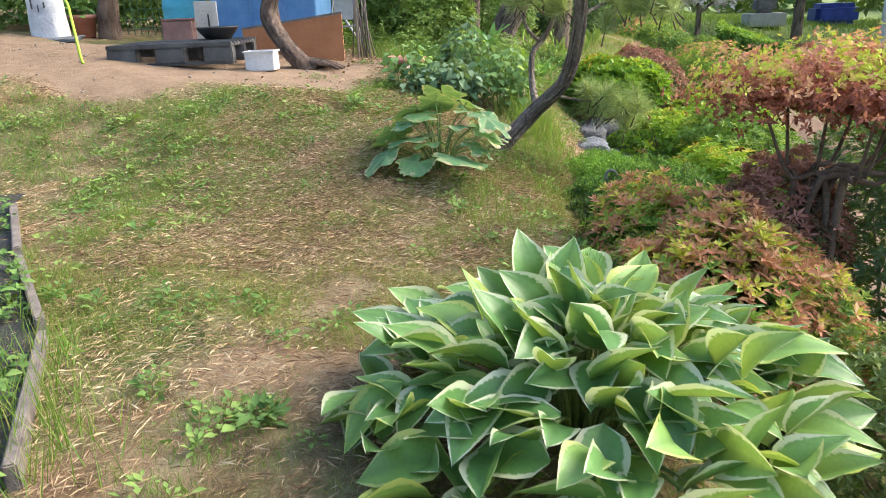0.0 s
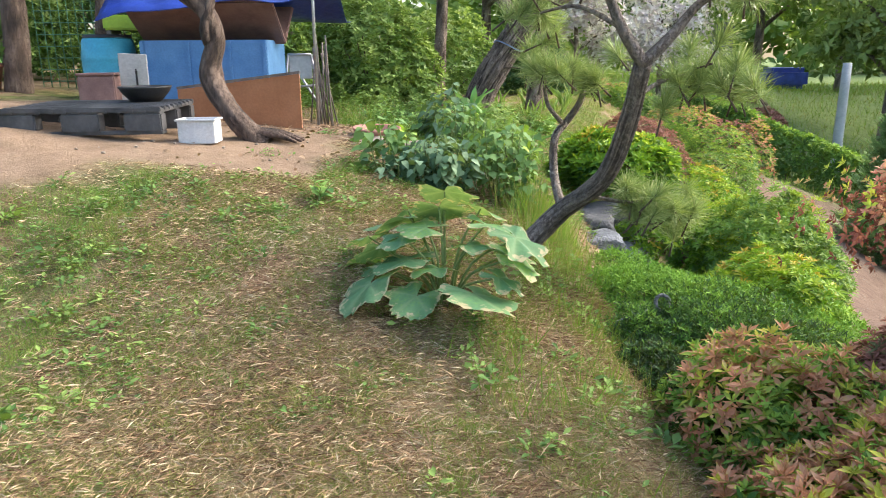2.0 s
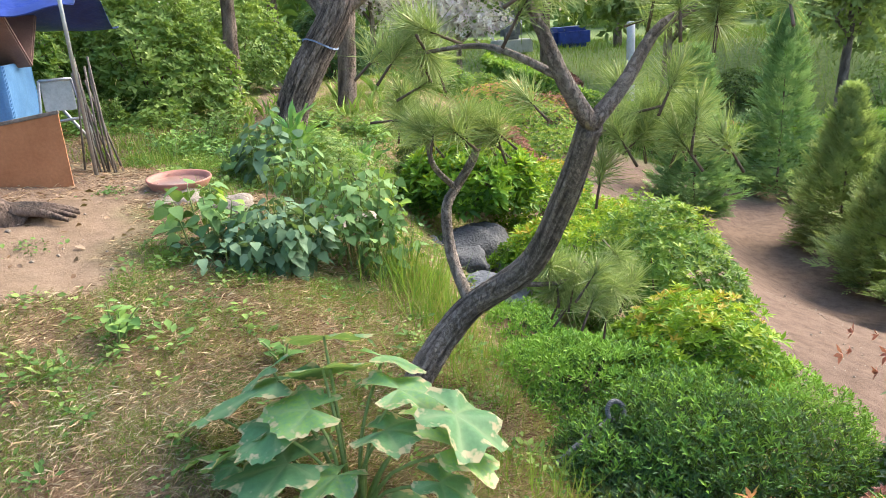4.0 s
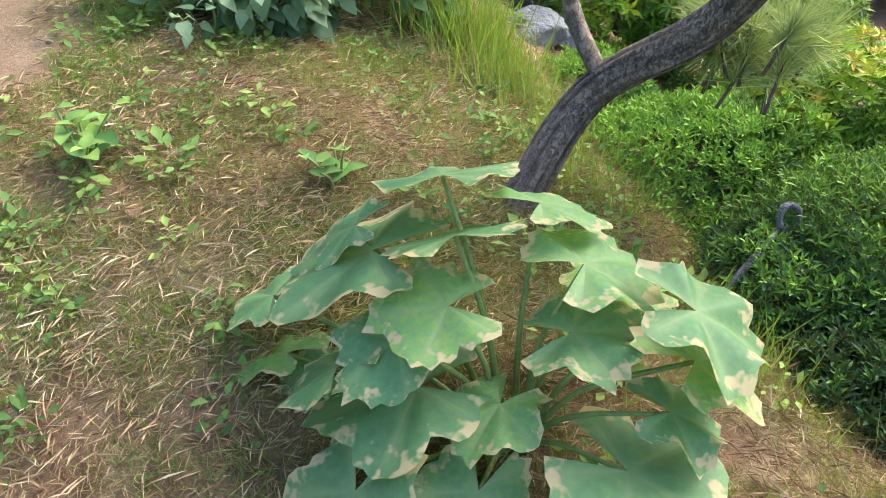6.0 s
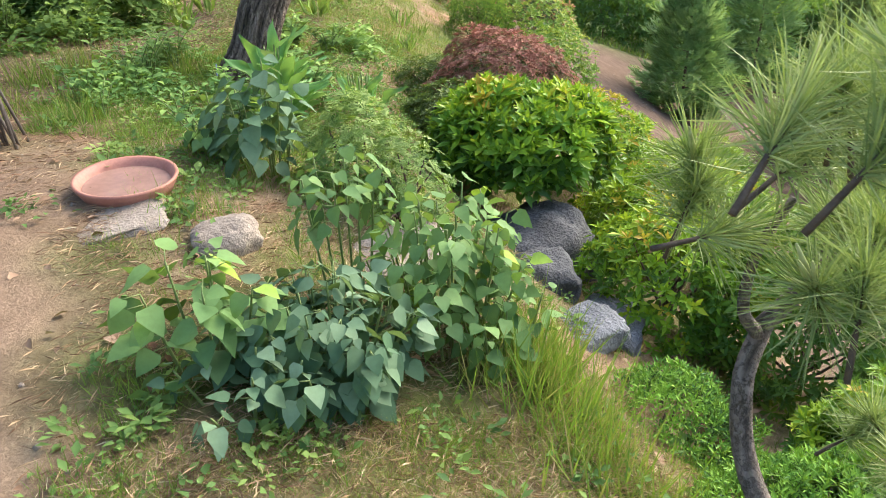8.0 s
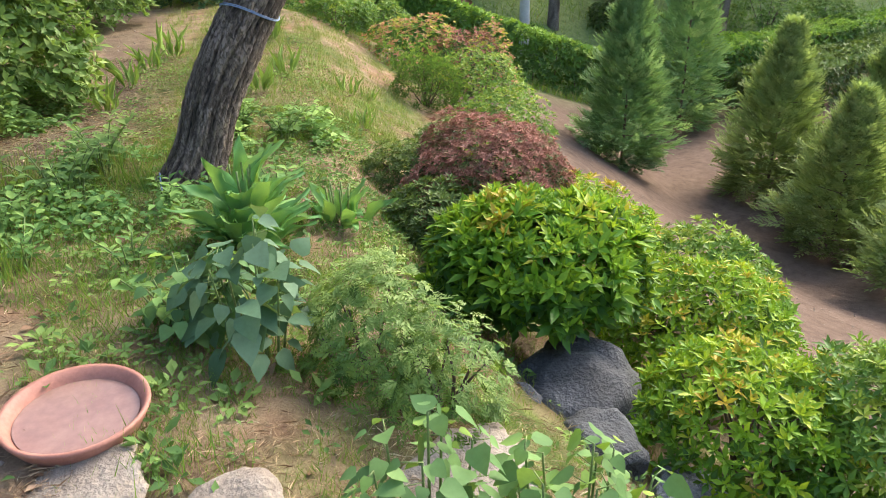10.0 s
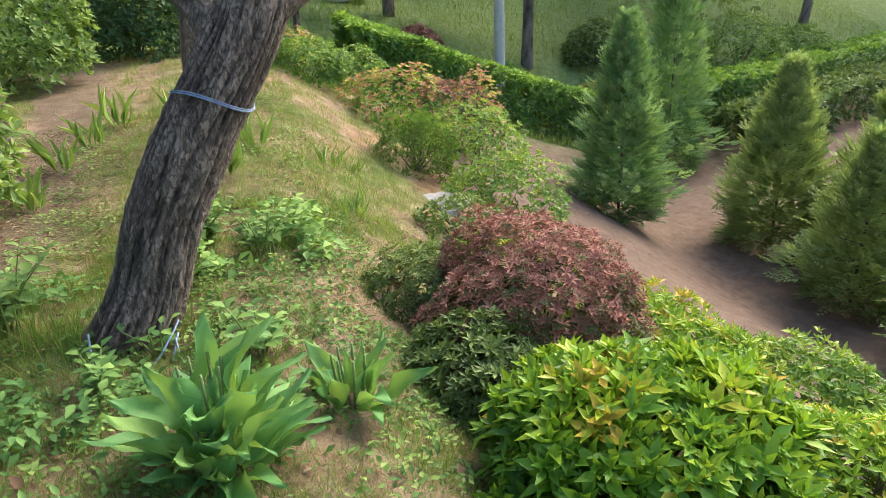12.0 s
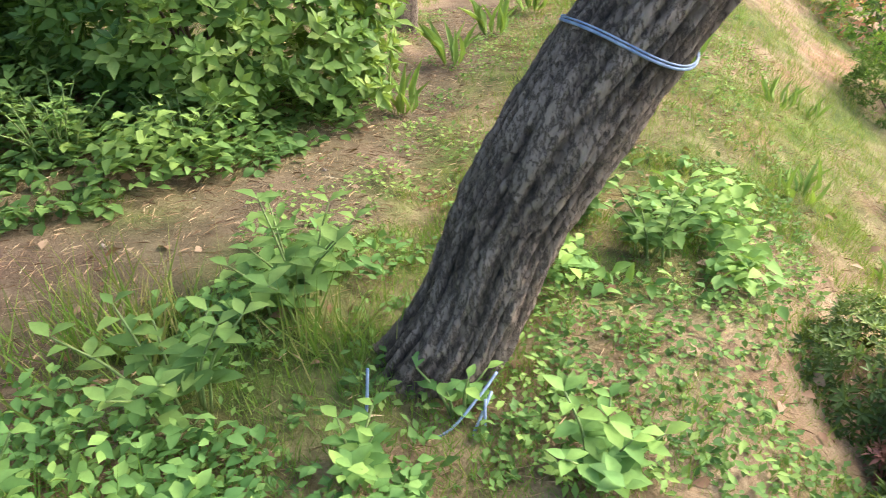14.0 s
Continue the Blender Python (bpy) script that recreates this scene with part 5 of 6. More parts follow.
def big_trunk():
    o = np.array((0.36, 10.88, 0.47))
    root = thing("leaning_tree", o, "leaning tree with rough dark bark tied with cord", "tree")
    path = spline([(-0.08, 0, -0.1), (0.0, 0, 0.06), (0.14, 0.02, 0.28), (0.28, 0.03, 0.62), (0.50, 0.02, 1.0), (0.80, 0.0, 1.45), (1.02, 0.1, 1.95), (1.2, 0.2, 2.7)], 170)
    rad = np.interp(np.linspace(0, 1, 170), (0, 0.05, 0.14, 0.3, 0.55, 0.75, 1), (0.30, 0.25, 0.185, 0.165, 0.165, 0.15, 0.10))
    v, f, tri, t = tube(path, rad, 120, 0.19, 52, 2.0)
    fs = np.vstack([f[:, (0, 1, 2)], f[:, (0, 2, 3)], tri])
    trunk = part("trunk", mesh_of("trunk", v, fs, M_BARK, True, tint=t), root)
    part("limb", tubes_mesh("limb", [(spline([(0.72, 0.02, 1.36), (0.6, 0.3, 1.6), (0.35, 0.7, 2.1), (0.3, 0.8, 3.0)], 30), np.linspace(0.085, 0.05, 30), 18, 0.18, 10)], M_BARK), trunk)
    part("limb", tubes_mesh("limb", [(spline([(0.80, 0.0, 1.45), (1.15, -0.02, 1.65), (1.7, 0.1, 1.95), (2.4, 0.2, 2.4)], 30), np.linspace(0.10, 0.045, 30), 18, 0.18, 10)], M_BARK), trunk)
    i = 104
    tan = unit(unit(path[i + 1] - path[i - 1]) + (-0.12, 0, 0.75))
    a = unit(np.cross(tan, (0, 1, 0)))
    b = np.cross(tan, a)
    th = np.linspace(0, 2 * math.pi, 40)
    ring = path[i] + 0.172 * (1.08 * np.cos(th)[:, None] * a + np.sin(th)[:, None] * b) + tan * (0.02 * np.sin(th * 2))[:, None]
    part("cord", tubes_mesh("cord", [(ring, [0.0045] * 40, 6, 0, 0), (ring + tan * 0.009, [0.003] * 40, 6, 0, 0)], M_WIRE), trunk, "blue-grey cord round the trunk")
    runs = []
    for q in ([(-0.18, -0.24, 0.28), (-0.20, -0.29, 0.12), (-0.22, -0.33, 0.04)], [(-0.12, -0.30, 0.07), (0.02, -0.33, 0.08), (0.14, -0.26, 0.16), (0.2, -0.2, 0.2)], [(0.18, -0.24, 0.16), (0.10, -0.36, 0.07), (0.02, -0.5, 0.06)], [(0.16, -0.26, 0.15), (0.13, -0.38, 0.06), (-0.04, -0.62, 0.07)]):
        runs.append((spline(q, 16), [0.005] * 16, 6, 0, 0))
    part("cord", tubes_mesh("cord", runs, M_WIRE), trunk, "loose cord at the foot")
    n = 700
    c = np.array([(1.2, 0.2, 3.6), (2.3, 0.3, 3.4), (0.3, 0.8, 3.8), (0.9, 0.6, 4.0), (1.8, 0.8, 3.9)])[rng.integers(0, 5, n)]
    p = c + rng.normal(size=(n, 3)) * (0.55, 0.55, 0.3)
    part("crown", leaves_mesh("crown", SHOOT, p, dirs(n), dirs(n) + (0, 0, 0.6), 0.12, rng.random(n), M_SHRUB), root, kind="stuff")


big_trunk()
broad_tree("tree", 1.75, 14.3, 6.5, 1.6, "slim dark tree on the bank", M_SHRUB, 900, 0.14, 0.15, (0.5, 0.3), 0.6)
broad_tree("tree", 0.15, 15.2, 6.5, 1.5, "slim dark tree by the trail", M_SHRUB, 900, 0.14, 0.13, (0.2, 0.0), 0.6)
broad_tree("tree", -4.7, 10.3, 4.6, 1.6, "grey tree behind the yard", M_SHRUB, 2500, 0.13, 0.15, (0.1, 0.1), 0.55, bark=M_WISTERIA)
broad_tree("tree", -4.1, 11.2, 4.6, 1.5, "grey tree behind the yard", M_SHRUB, 2500, 0.13, 0.13, (0.2, 0.1), 0.55, bark=M_WISTERIA)


# ---- the yard ----
def kennel():
    z0 = float(ground_z(-1.95, 9.1))
    root = thing("dog_kennel", (-2.12, 9.15, z0), "blue wooden dog kennel with a faded red roof", "kennel")
    w, d, h = 1.16, 0.9, 1.66 - z0
    slab("body", (w, 0.03, h), (0, -d / 2, h / 2), M_BLUE, root)
    slab("body", (w, 0.03, h), (0, d / 2, h / 2), M_BLUE, root)
    slab("body", (0.03, d - 0.03, h), (w / 2 - 0.015, 0, h / 2), M_BLUE, root)
    # front wall with an arched doorway
    bm = bmesh.new()
    arch = [(0.2 * math.cos(a), 0.42 + 0.2 * math.sin(a)) for a in np.linspace(0, math.pi, 13)]
    outer = [(-d / 2 + 0.016, 0), (-d / 2 + 0.016, h), (d / 2 - 0.016, h), (d / 2 - 0.016, 0)]
    rim = outer + [(0.2, 0)] + arch + [(-0.2, 0)]
    face = bm.faces.new([bm.verts.new((-w / 2 + 0.0, y, z)) for y, z in rim])
    ext = bmesh.ops.extrude_face_region(bm, geom=[face])
    bmesh.ops.translate(bm, vec=(0.03, 0, 0), verts=[v for v in ext["geom"] if isinstance(v, bmesh.types.BMVert)])
    bmesh.ops.recalc_face_normals(bm, faces=bm.faces)
    part("front_wall", from_bm("front_wall", bm, M_PLASTIC_GREY), root, "dark grey front with an arched doorway")
    for k in (-0.56, -0.14, 0.24, 0.56):
        slab("batten", (0.035, 0.02, h - 0.02), (k, -d / 2 - 0.026, h / 2), M_BLUE, root, 0.004)
    for s in (-1, 1):
        t = pose(0, 0, 0, s * 32, 0, 0)
        slab("roof", (w + 0.2, 0.68, 0.035), (0, s * 0.28, h + 0.155), M_ROOF, root, 0.01, t, "faded red-brown roof panel")
    slab("floor", (w - 0.06, d - 0.06, 0.03), (0, 0, 0.06), M_WOOD, root)


def tarp():
    nx, ny = 34, 22
    vs = []
    for layer in (0, -0.006):
        for j in range(ny):
            for i in range(nx):
                u, v = i / (nx - 1), j / (ny - 1)
                x = -2.95 + 1.95 * u + 0.1 * v
                y = 8.36 + 1.75 * v + 0.25 * u
                z = 1.78 + 0.35 * math.sin(math.pi * min(1, v * 1.1 + 0.12)) - 0.18 * (1 - u) ** 2 * (1 - v) + 0.02 * math.sin(14 * u + 5 * v) + 0.03 * noise.noise(Vector((x * 3, y * 3, 0)))
                vs.append((x, y, z + 0.10 + layer))
    f = []
    o = nx * ny
    for j in range(ny - 1):
        for i in range(nx - 1):
            a, b, c, d = j * nx + i, j * nx + i + 1, (j + 1) * nx + i + 1, (j + 1) * nx + i
            f += [(a, b, c, d), (o + d, o + c, o + b, o + a)]
    edge = [j * nx for j in range(ny)], [j * nx + nx - 1 for j in range(ny)], list(range(nx)), [(ny - 1) * nx + i for i in range(nx)]
    for e in edge:
        for a, b in zip(e[:-1], e[1:]):
            f.append((a, b, o + b, o + a))
    ob = new("tarpaulin", mesh_of("tarpaulin", vs, f, M_TARP, True))
    tagged(ob, "creased blue tarpaulin draped over the kennel roof", "tarpaulin")


def pallet():
    x, y = -2.62, 7.55
    z = float(ground_z(x, 7.2)) + 0.01
    root = thing("pallet", (x, y, z), "grey plastic pallet lying on bare soil", "pallet")
    root.rotation_euler = (0, 0, radians(3))
    root.scale = (1, 1, 1.3)
    w, d = 1.16, 1.0
    for k in (-0.5, 0, 0.5):
        for j in (-0.43, 0, 0.43):
            slab("foot", (0.27, 0.13, 0.11), (k * (w - 0.27), j, 0.055), M_PLASTIC_GREY, root, 0.01)
    for j in (-0.43, 0.0, 0.43):
        slab("bottom_runner", (w, 0.11, 0.018), (0, j, -0.002), M_PLASTIC_GREY, root, 0.004)
    for i in range(9):
        slab("deck_slat", (w, 0.052, 0.03), (0, -0.47 + 0.1175 * i, 0.126), M_PLASTIC_GREY, root, 0.006)
    for i in range(13):
        slab("deck_rib", (0.03, d, 0.022), (-w / 2 + 0.02 + (w - 0.04) * i / 12, 0, 0.118), M_PLASTIC_GREY, root, 0.004)
    return z + 0.143 * 1.3


def lathe(name, prof, mat, seg=36):
    """A turned shape from (radius, height) pairs."""
    n = len(prof)
    vs = [(r * math.cos(2 * math.pi * k / seg), r * math.sin(2 * math.pi * k / seg), z) for r, z in prof for k in range(seg)]
    f = [(i * seg + k, i * seg + (k + 1) % seg, (i + 1) * seg + (k + 1) % seg, (i + 1) * seg + k) for i in range(n - 1) for k in range(seg)]
    return mesh_of(name, vs, f, mat, True)


kennel()
tarp()
deck = pallet()
bowl = new("food_bowl", lathe("food_bowl", ((0.001, 0.012), (0.10, 0.012), (0.17, 0.07), (0.20, 0.115), (0.208, 0.118), (0.205, 0.105), (0.175, 0.06), (0.12, 0.0), (0.001, 0.0)), M_BLACK))
bowl.location = (-2.36, 7.78, deck)
tagged(bowl, "black metal food bowl on the pallet", "bowl")

saucer = thing("plant_saucer", on_ground(-0.52, 8.18, 0.0), "shallow terracotta saucer filled with water", "saucer")
saucer.rotation_euler = (radians(3), radians(2), 0)
part("dish", lathe("dish", ((0.001, 0.012), (0.17, 0.012), (0.185, 0.05), (0.2, 0.075), (0.213, 0.078), (0.215, 0.068), (0.195, 0.03), (0.18, 0.0), (0.001, 0.0)), M_TERRA), saucer)
part("water", lathe("water", ((0.001, 0.042), (0.178, 0.042)), M_WATER), saucer, "still shallow water")

root = thing("plywood_board", (-1.63, 7.92, float(ground_z(-1.6, 7.95)) + 0.05), "orange-brown plywood board leaning before the kennel", "board")
bm = bmesh.new()
face = bm.faces.new([bm.verts.new(p) for p in ((-0.52, 0, -0.06), (0.50, 0, -0.08), (0.50, 0, 0.42), (-0.52, 0, 0.30))])
ext = bmesh.ops.extrude_face_region(bm, geom=[face])
bmesh.ops.translate(bm, vec=(0, 0.025, 0), verts=[v for v in ext["geom"] if isinstance(v, bmesh.types.BMVert)])
bmesh.ops.recalc_face_normals(bm, faces=bm.faces)
part("panel", from_bm("panel", bm, M_ORANGE), root)
slab("top_rail", (1.04, 0.035, 0.022), (-0.01, 0.012, 0.372), M_WOOD, root, 0.004, pose(0, 0, 0, 0, -6.7, 0), "pale worn top edge")

root = thing("storage_tub", on_ground(-1.80, 7.28), "translucent white plastic tub on the soil", "tub")
for sx, sy, px, py in ((0.27, 0.008, 0, -0.1), (0.27, 0.008, 0, 0.1), (0.008, 0.2, -0.132, 0), (0.008, 0.2, 0.132, 0)):
    slab("wall", (sx, sy, 0.17), (px, py, 0.09), M_WHITE_PLASTIC, root, 0.003)
slab("base", (0.26, 0.19, 0.008), (0, 0, 0.008), M_WHITE_PLASTIC, root, 0.003)
for sx, sy, px, py in ((0.30, 0.022, 0, -0.108), (0.30, 0.022, 0, 0.108), (0.022, 0.2, -0.14, 0), (0.022, 0.2, 0.14, 0)):
    slab("rim", (sx, sy, 0.014), (px, py, 0.178), M_WHITE_PLASTIC, root, 0.004)

root = thing("wisteria_trunk", (-1.45, 7.6, float(ground_z(-1.45, 7.6))), "twisted wisteria trunk with spreading roots", "tree")
runs = [(spline([(0.06, 0, -0.05), (-0.06, 0, 0.06), (-0.22, 0.05, 0.25), (-0.36, 0.12, 0.5), (-0.30, 0.15, 0.78), (-0.36, 0.12, 1.0), (-0.62, 0.1, 1.25), (-0.8, 0.2, 1.8)], 70), np.interp(np.linspace(0, 1, 70), (0, 0.15, 0.6, 1), (0.11, 0.085, 0.075, 0.05)), 26, 0.22, 11),
        (spline([(0.02, 0.02, 0.0), (-0.14, -0.02, 0.16), (-0.28, 0.14, 0.36), (-0.33, 0.2, 0.62), (-0.36, 0.08, 0.85), (-0.3, 0.1, 1.1), (-0.3, 0.2, 1.7)], 50), np.linspace(0.05, 0.035, 50), 14, 0.2, 8)]
part("trunk", tubes_mesh("trunk", runs, M_WISTERIA), root)
for k in range(7):
    a = -0.5 + 0.28 * k
    e = np.array((0.32 * math.cos(a) + 0.06, 0.3 * math.sin(a), 0))
    part("root", tubes_mesh("root", [(spline([(0, 0, 0.06), e * 0.5 + (0, 0, 0.045), e + (0, 0, -0.01)], 12), np.linspace(0.045, 0.012, 12), 9, 0.2, 7)], M_WISTERIA), root)

root = thing("metal_pole", on_ground(-1.04, 8.3), "thin galvanised pole standing in the soil", "pole")
rod("pole", (0, 0, -0.1), (0.0, 0.0, 2.3), 0.014, M_STEEL, root)
root = thing("stick_bundle", on_ground(-0.98, 8.42), "bundle of pale dry sticks leaning on the pole", "sticks")
for k in range(11):
    rod("stick", (rng.normal() * 0.06, rng.normal() * 0.05, -0.02), (rng.normal() * 0.07 - 0.04, rng.normal() * 0.05, 0.55 + 0.25 * rng.random()), 0.008, M_WOOD, root, 6)
root = thing("folding_chair", on_ground(-1.28, 9.0), "folded chair frame of pale metal tubes", "chair")
for a, b in (((-0.2, 0, 0), (-0.12, 0, 0.62)), ((0.2, 0, 0), (0.1, 0, 0.62)), ((-0.12, 0, 0.62), (0.1, 0, 0.62)), ((0.22, 0.1, 0), (-0.1, 0.05, 0.55)), ((-0.2, 0.05, 0.3), (0.2, 0.05, 0.33))):
    rod("tube", a, b, 0.011, M_STEEL, root)
slab("back", (0.22, 0.015, 0.22), (-0.01, 0.02, 0.5), M_PALEPANEL, root)

# the kennel group stands a little deeper in the yard
for name in ("dog_kennel", "plywood_board", "metal_pole", "stick_bundle", "folding_chair", "tarpaulin"):
    ob = bpy.data.objects[name]
    ob.location = Vector((-0.03, 1.2, 1.5)) + 1.09 * (ob.location - Vector((-0.03, 1.2, 1.5)))
    ob.scale = (1.09, 1.09, 1.09)
    if name in ("metal_pole", "stick_bundle", "folding_chair"):
        ob.location.z = float(ground_z(ob.location.x, ob.location.y))

slab_root = thing("old_board", on_ground(-2.80, 8.75), "pale weathered panel leaning by the kennel", "panel")
slab("sheet", (0.26, 0.02, 0.52), (0, 0, 0.26), M_PALEPANEL, slab_root, 0.004, pose(0, 0, 0, 6, 3, 0))
slab("slot", (0.02, 0.006, 0.2), (0.03, -0.02, 0.3), M_BLACK, slab_root, 0.002)
root = thing("brown_crate", on_ground(-3.12, 8.8), "reddish brown wooden crate", "crate")
slab("side", (0.34, 0.3, 0.3), (0, 0, 0.15), M_ROOF, root, 0.01)
slab("lid", (0.36, 0.32, 0.02), (0, 0, 0.311), M_ROOF, root, 0.005)
root = thing("water_drum", on_ground(-3.35, 9.6), "turquoise plastic drum behind the pallet", "drum")
part("barrel", lathe("barrel", ((0.001, 0), (0.24, 0), (0.26, 0.04), (0.265, 0.2), (0.272, 0.22), (0.265, 0.24), (0.265, 0.42), (0.272, 0.44), (0.265, 0.46), (0.25, 0.62), (0.22, 0.65), (0.001, 0.65)), M_TURQ), root)
part("lid_ring", lathe("lid_ring", ((0.2, 0.652), (0.2, 0.675), (0.235, 0.675), (0.235, 0.645)), M_BLACK), root)
root = thing("lime_crate", on_ground(-3.35, 10.3), "lime green plastic crate stacked on a stand", "crate")
slab("crate", (0.5, 0.35, 0.16), (0, 0, 0.83), M_LIME, root, 0.02)
for sx in (-0.2, 0.2):
    slab("leg", (0.05, 0.3, 0.75), (sx, 0, 0.375), M_WOOD, root)

root = thing("white_sack", on_ground(-5.18, 9.75), "tall creased white fertiliser sack with dark text marks", "sack")
vs, f, ns, nh = [], [], 28, 26
for i in range(nh):
    t = i / (nh - 1)
    for k in range(ns):
        a = 2 * math.pi * k / ns
        pinch = 1 - 0.14 * smooth(0.8, 1.0, t) - 0.18 * t
        w = 0.24 * pinch * (1 + 0.09 * noise.noise(Vector((math.cos(a) * 1.5, math.sin(a) * 1.5, t * 4))))
        dth = 0.17 * pinch * (1 - 0.75 * float(smooth(0.7, 1.0, t))) * (1 + 0.12 * noise.noise(Vector((math.cos(a) * 2, math.sin(a) * 2, t * 6 + 3))))
        vs.append((w * math.copysign(abs(math.cos(a)) ** 0.7, math.cos(a)) - 0.05 * t, dth * math.sin(a), 0.98 * t + 0.02 * math.sin(a * 3) * t))
for i in range(nh - 1):
    for k in range(ns):
        f.append((i * ns + k, i * ns + (k + 1) % ns, (i + 1) * ns + (k + 1) % ns, (i + 1) * ns + k))
part("bag", mesh_of("bag", vs, f, M_WHITE, True), root)
# dark text marks on the sack front, set as thin slabs
for px, pz, pw, ph in ((-0.10, 0.42, 0.02, 0.14), (-0.02, 0.36, 0.015, 0.10), (0.06, 0.40, 0.02, 0.08)):
    slab("smudge", (pw, 0.02, ph), (px, -0.165, pz), M_PLASTIC_GREY, root, 0.008)

root = thing("flower_pot", on_ground(-5.0, 10.25), "terracotta flower pot with a small plant", "pot")
part("pot", lathe("pot", ((0.001, 0), (0.12, 0), (0.17, 0.24), (0.195, 0.24), (0.2, 0.29), (0.18, 0.29), (0.16, 0.25), (0.001, 0.25)), M_TERRA), root)
n = 40
part("leaves", leaves_mesh("leaves", OVAL, rng.normal(size=(n, 3)) * (0.1, 0.1, 0.08) + (0, 0, 0.4), dirs(n) + (0, 0, 0.3), dirs(n) + (0, 0, 1), 0.14, rng.random(n), M_BROADLEAF), root, kind="stuff")
boulder("flat_stone", -4.75, 9.2, (0.45, 0.3, 0.07), M_STONE, "flat grey slab by the sack", 0.4, 21, 0)

root = thing("wire_panel", on_ground(-4.35, 11.2), "panel of green coated wire mesh", "fence")
for k in range(11):
    rod("upright_wire", (-0.5 + 0.1 * k, 0, 0.0), (-0.5 + 0.1 * k, 0, 2.2), 0.006, M_GREENWIRE, root, 5)
for k in range(16):
    rod("cross_wire", (-0.5, 0.006, 0.1 + 0.14 * k), (0.5, 0.006, 0.1 + 0.14 * k), 0.006, M_GREENWIRE, root, 5)
broad_tree("lilac", -3.9, 12.9, 3.2, 0.9, "lilac with pale purple flower clusters", M_BLOSSOM, 1500, 0.09, 0.06, (0, 0), 0.4)

root = thing("yellow_strap", on_ground(-3.28, 6.76), "yellow-green strap hanging down to the soil", "strap")
part("strap", tubes_mesh("strap", [(spline([(0.02, 0, 0.008), (0.0, 0.01, 0.05), (-0.03, 0.05, 0.2), (-0.12, 0.2, 0.36), (-0.24, 0.4, 0.52), (-0.4, 0.6, 0.62)], 30), [0.013] * 30, 8, 0, 0)], M_LIME), root)

# the hoop of hose in the juniper
root = thing("hose_end", (1.17, 5.34, 0.22), "grey ring of old hose on the juniper", "hose")
th = np.linspace(0, 2 * math.pi, 24)
part("ring", tubes_mesh("ring", [(np.stack([0.038 * np.cos(th), 0.016 * np.sin(th), 0.038 * np.sin(th)], 1), [0.011] * 24, 8, 0, 0)], M_STONE), root)
part("stem", tubes_mesh("stem", [(spline([(-0.03, 0, -0.03), (-0.12, -0.04, -0.045), (-0.22, -0.08, -0.06), (-0.34, -0.12, -0.1)], 14), [0.012] * 14, 7, 0, 0)], M_STONE), root)

# timber edging and the covered bed beside the lawn
ex = [(-1.06, 1.8), (-1.48, 2.7), (-2.05, 3.5), (-2.62, 4.4)]
root = thing("bed_edging", on_ground(-1.5, 2.7), "weathered timber edging along the bed", "edging")
for (ax, ay), (bx, by) in zip(ex[:-1], ex[1:]):
    L = math.hypot(bx - ax, by - ay)
    ang = math.degrees(math.atan2(by - ay, bx - ax))
    cx, cy = (ax + bx) / 2, (ay + by) / 2
    zc = (float(ground_z(ax, ay)) + float(ground_z(bx, by))) / 2
    slab("board", (L - 0.01, 0.04, 0.16), (cx + 1.5, cy - 2.7, zc - root.location.z - 0.015), M_WOOD, root, 0.006, pose(0, 0, 0, 0, 0, ang))
nx, ny = 30, 60
vs = []
for j in range(ny):
    y = 1.2 + 3.4 * j / (ny - 1)
    e = np.interp(y, [q[1] for q in ex], [q[0] for q in ex]) if y >= 1.8 else -1.06 + (1.8 - y) * 0.47
    for i in range(nx):
        x = e - 0.03 - 1.6 * i / (nx - 1)
        vs.append((x, y, float(ground_z(x, y)) + 0.012 + 0.025 * max(0, noise.noise(Vector((x * 5, y * 5, 0)))) + 0.012))
f = [(j * nx + i, (j + 1) * nx + i, (j + 1) * nx + i + 1, j * nx + i + 1) for j in range(ny - 1) for i in range(nx - 1)]
tagged(new("mulch_sheet", mesh_of("mulch_sheet", vs, [q[::-1] for q in f], M_SHEET, True)), "crumpled black mulch sheet over the bed", "sheet")


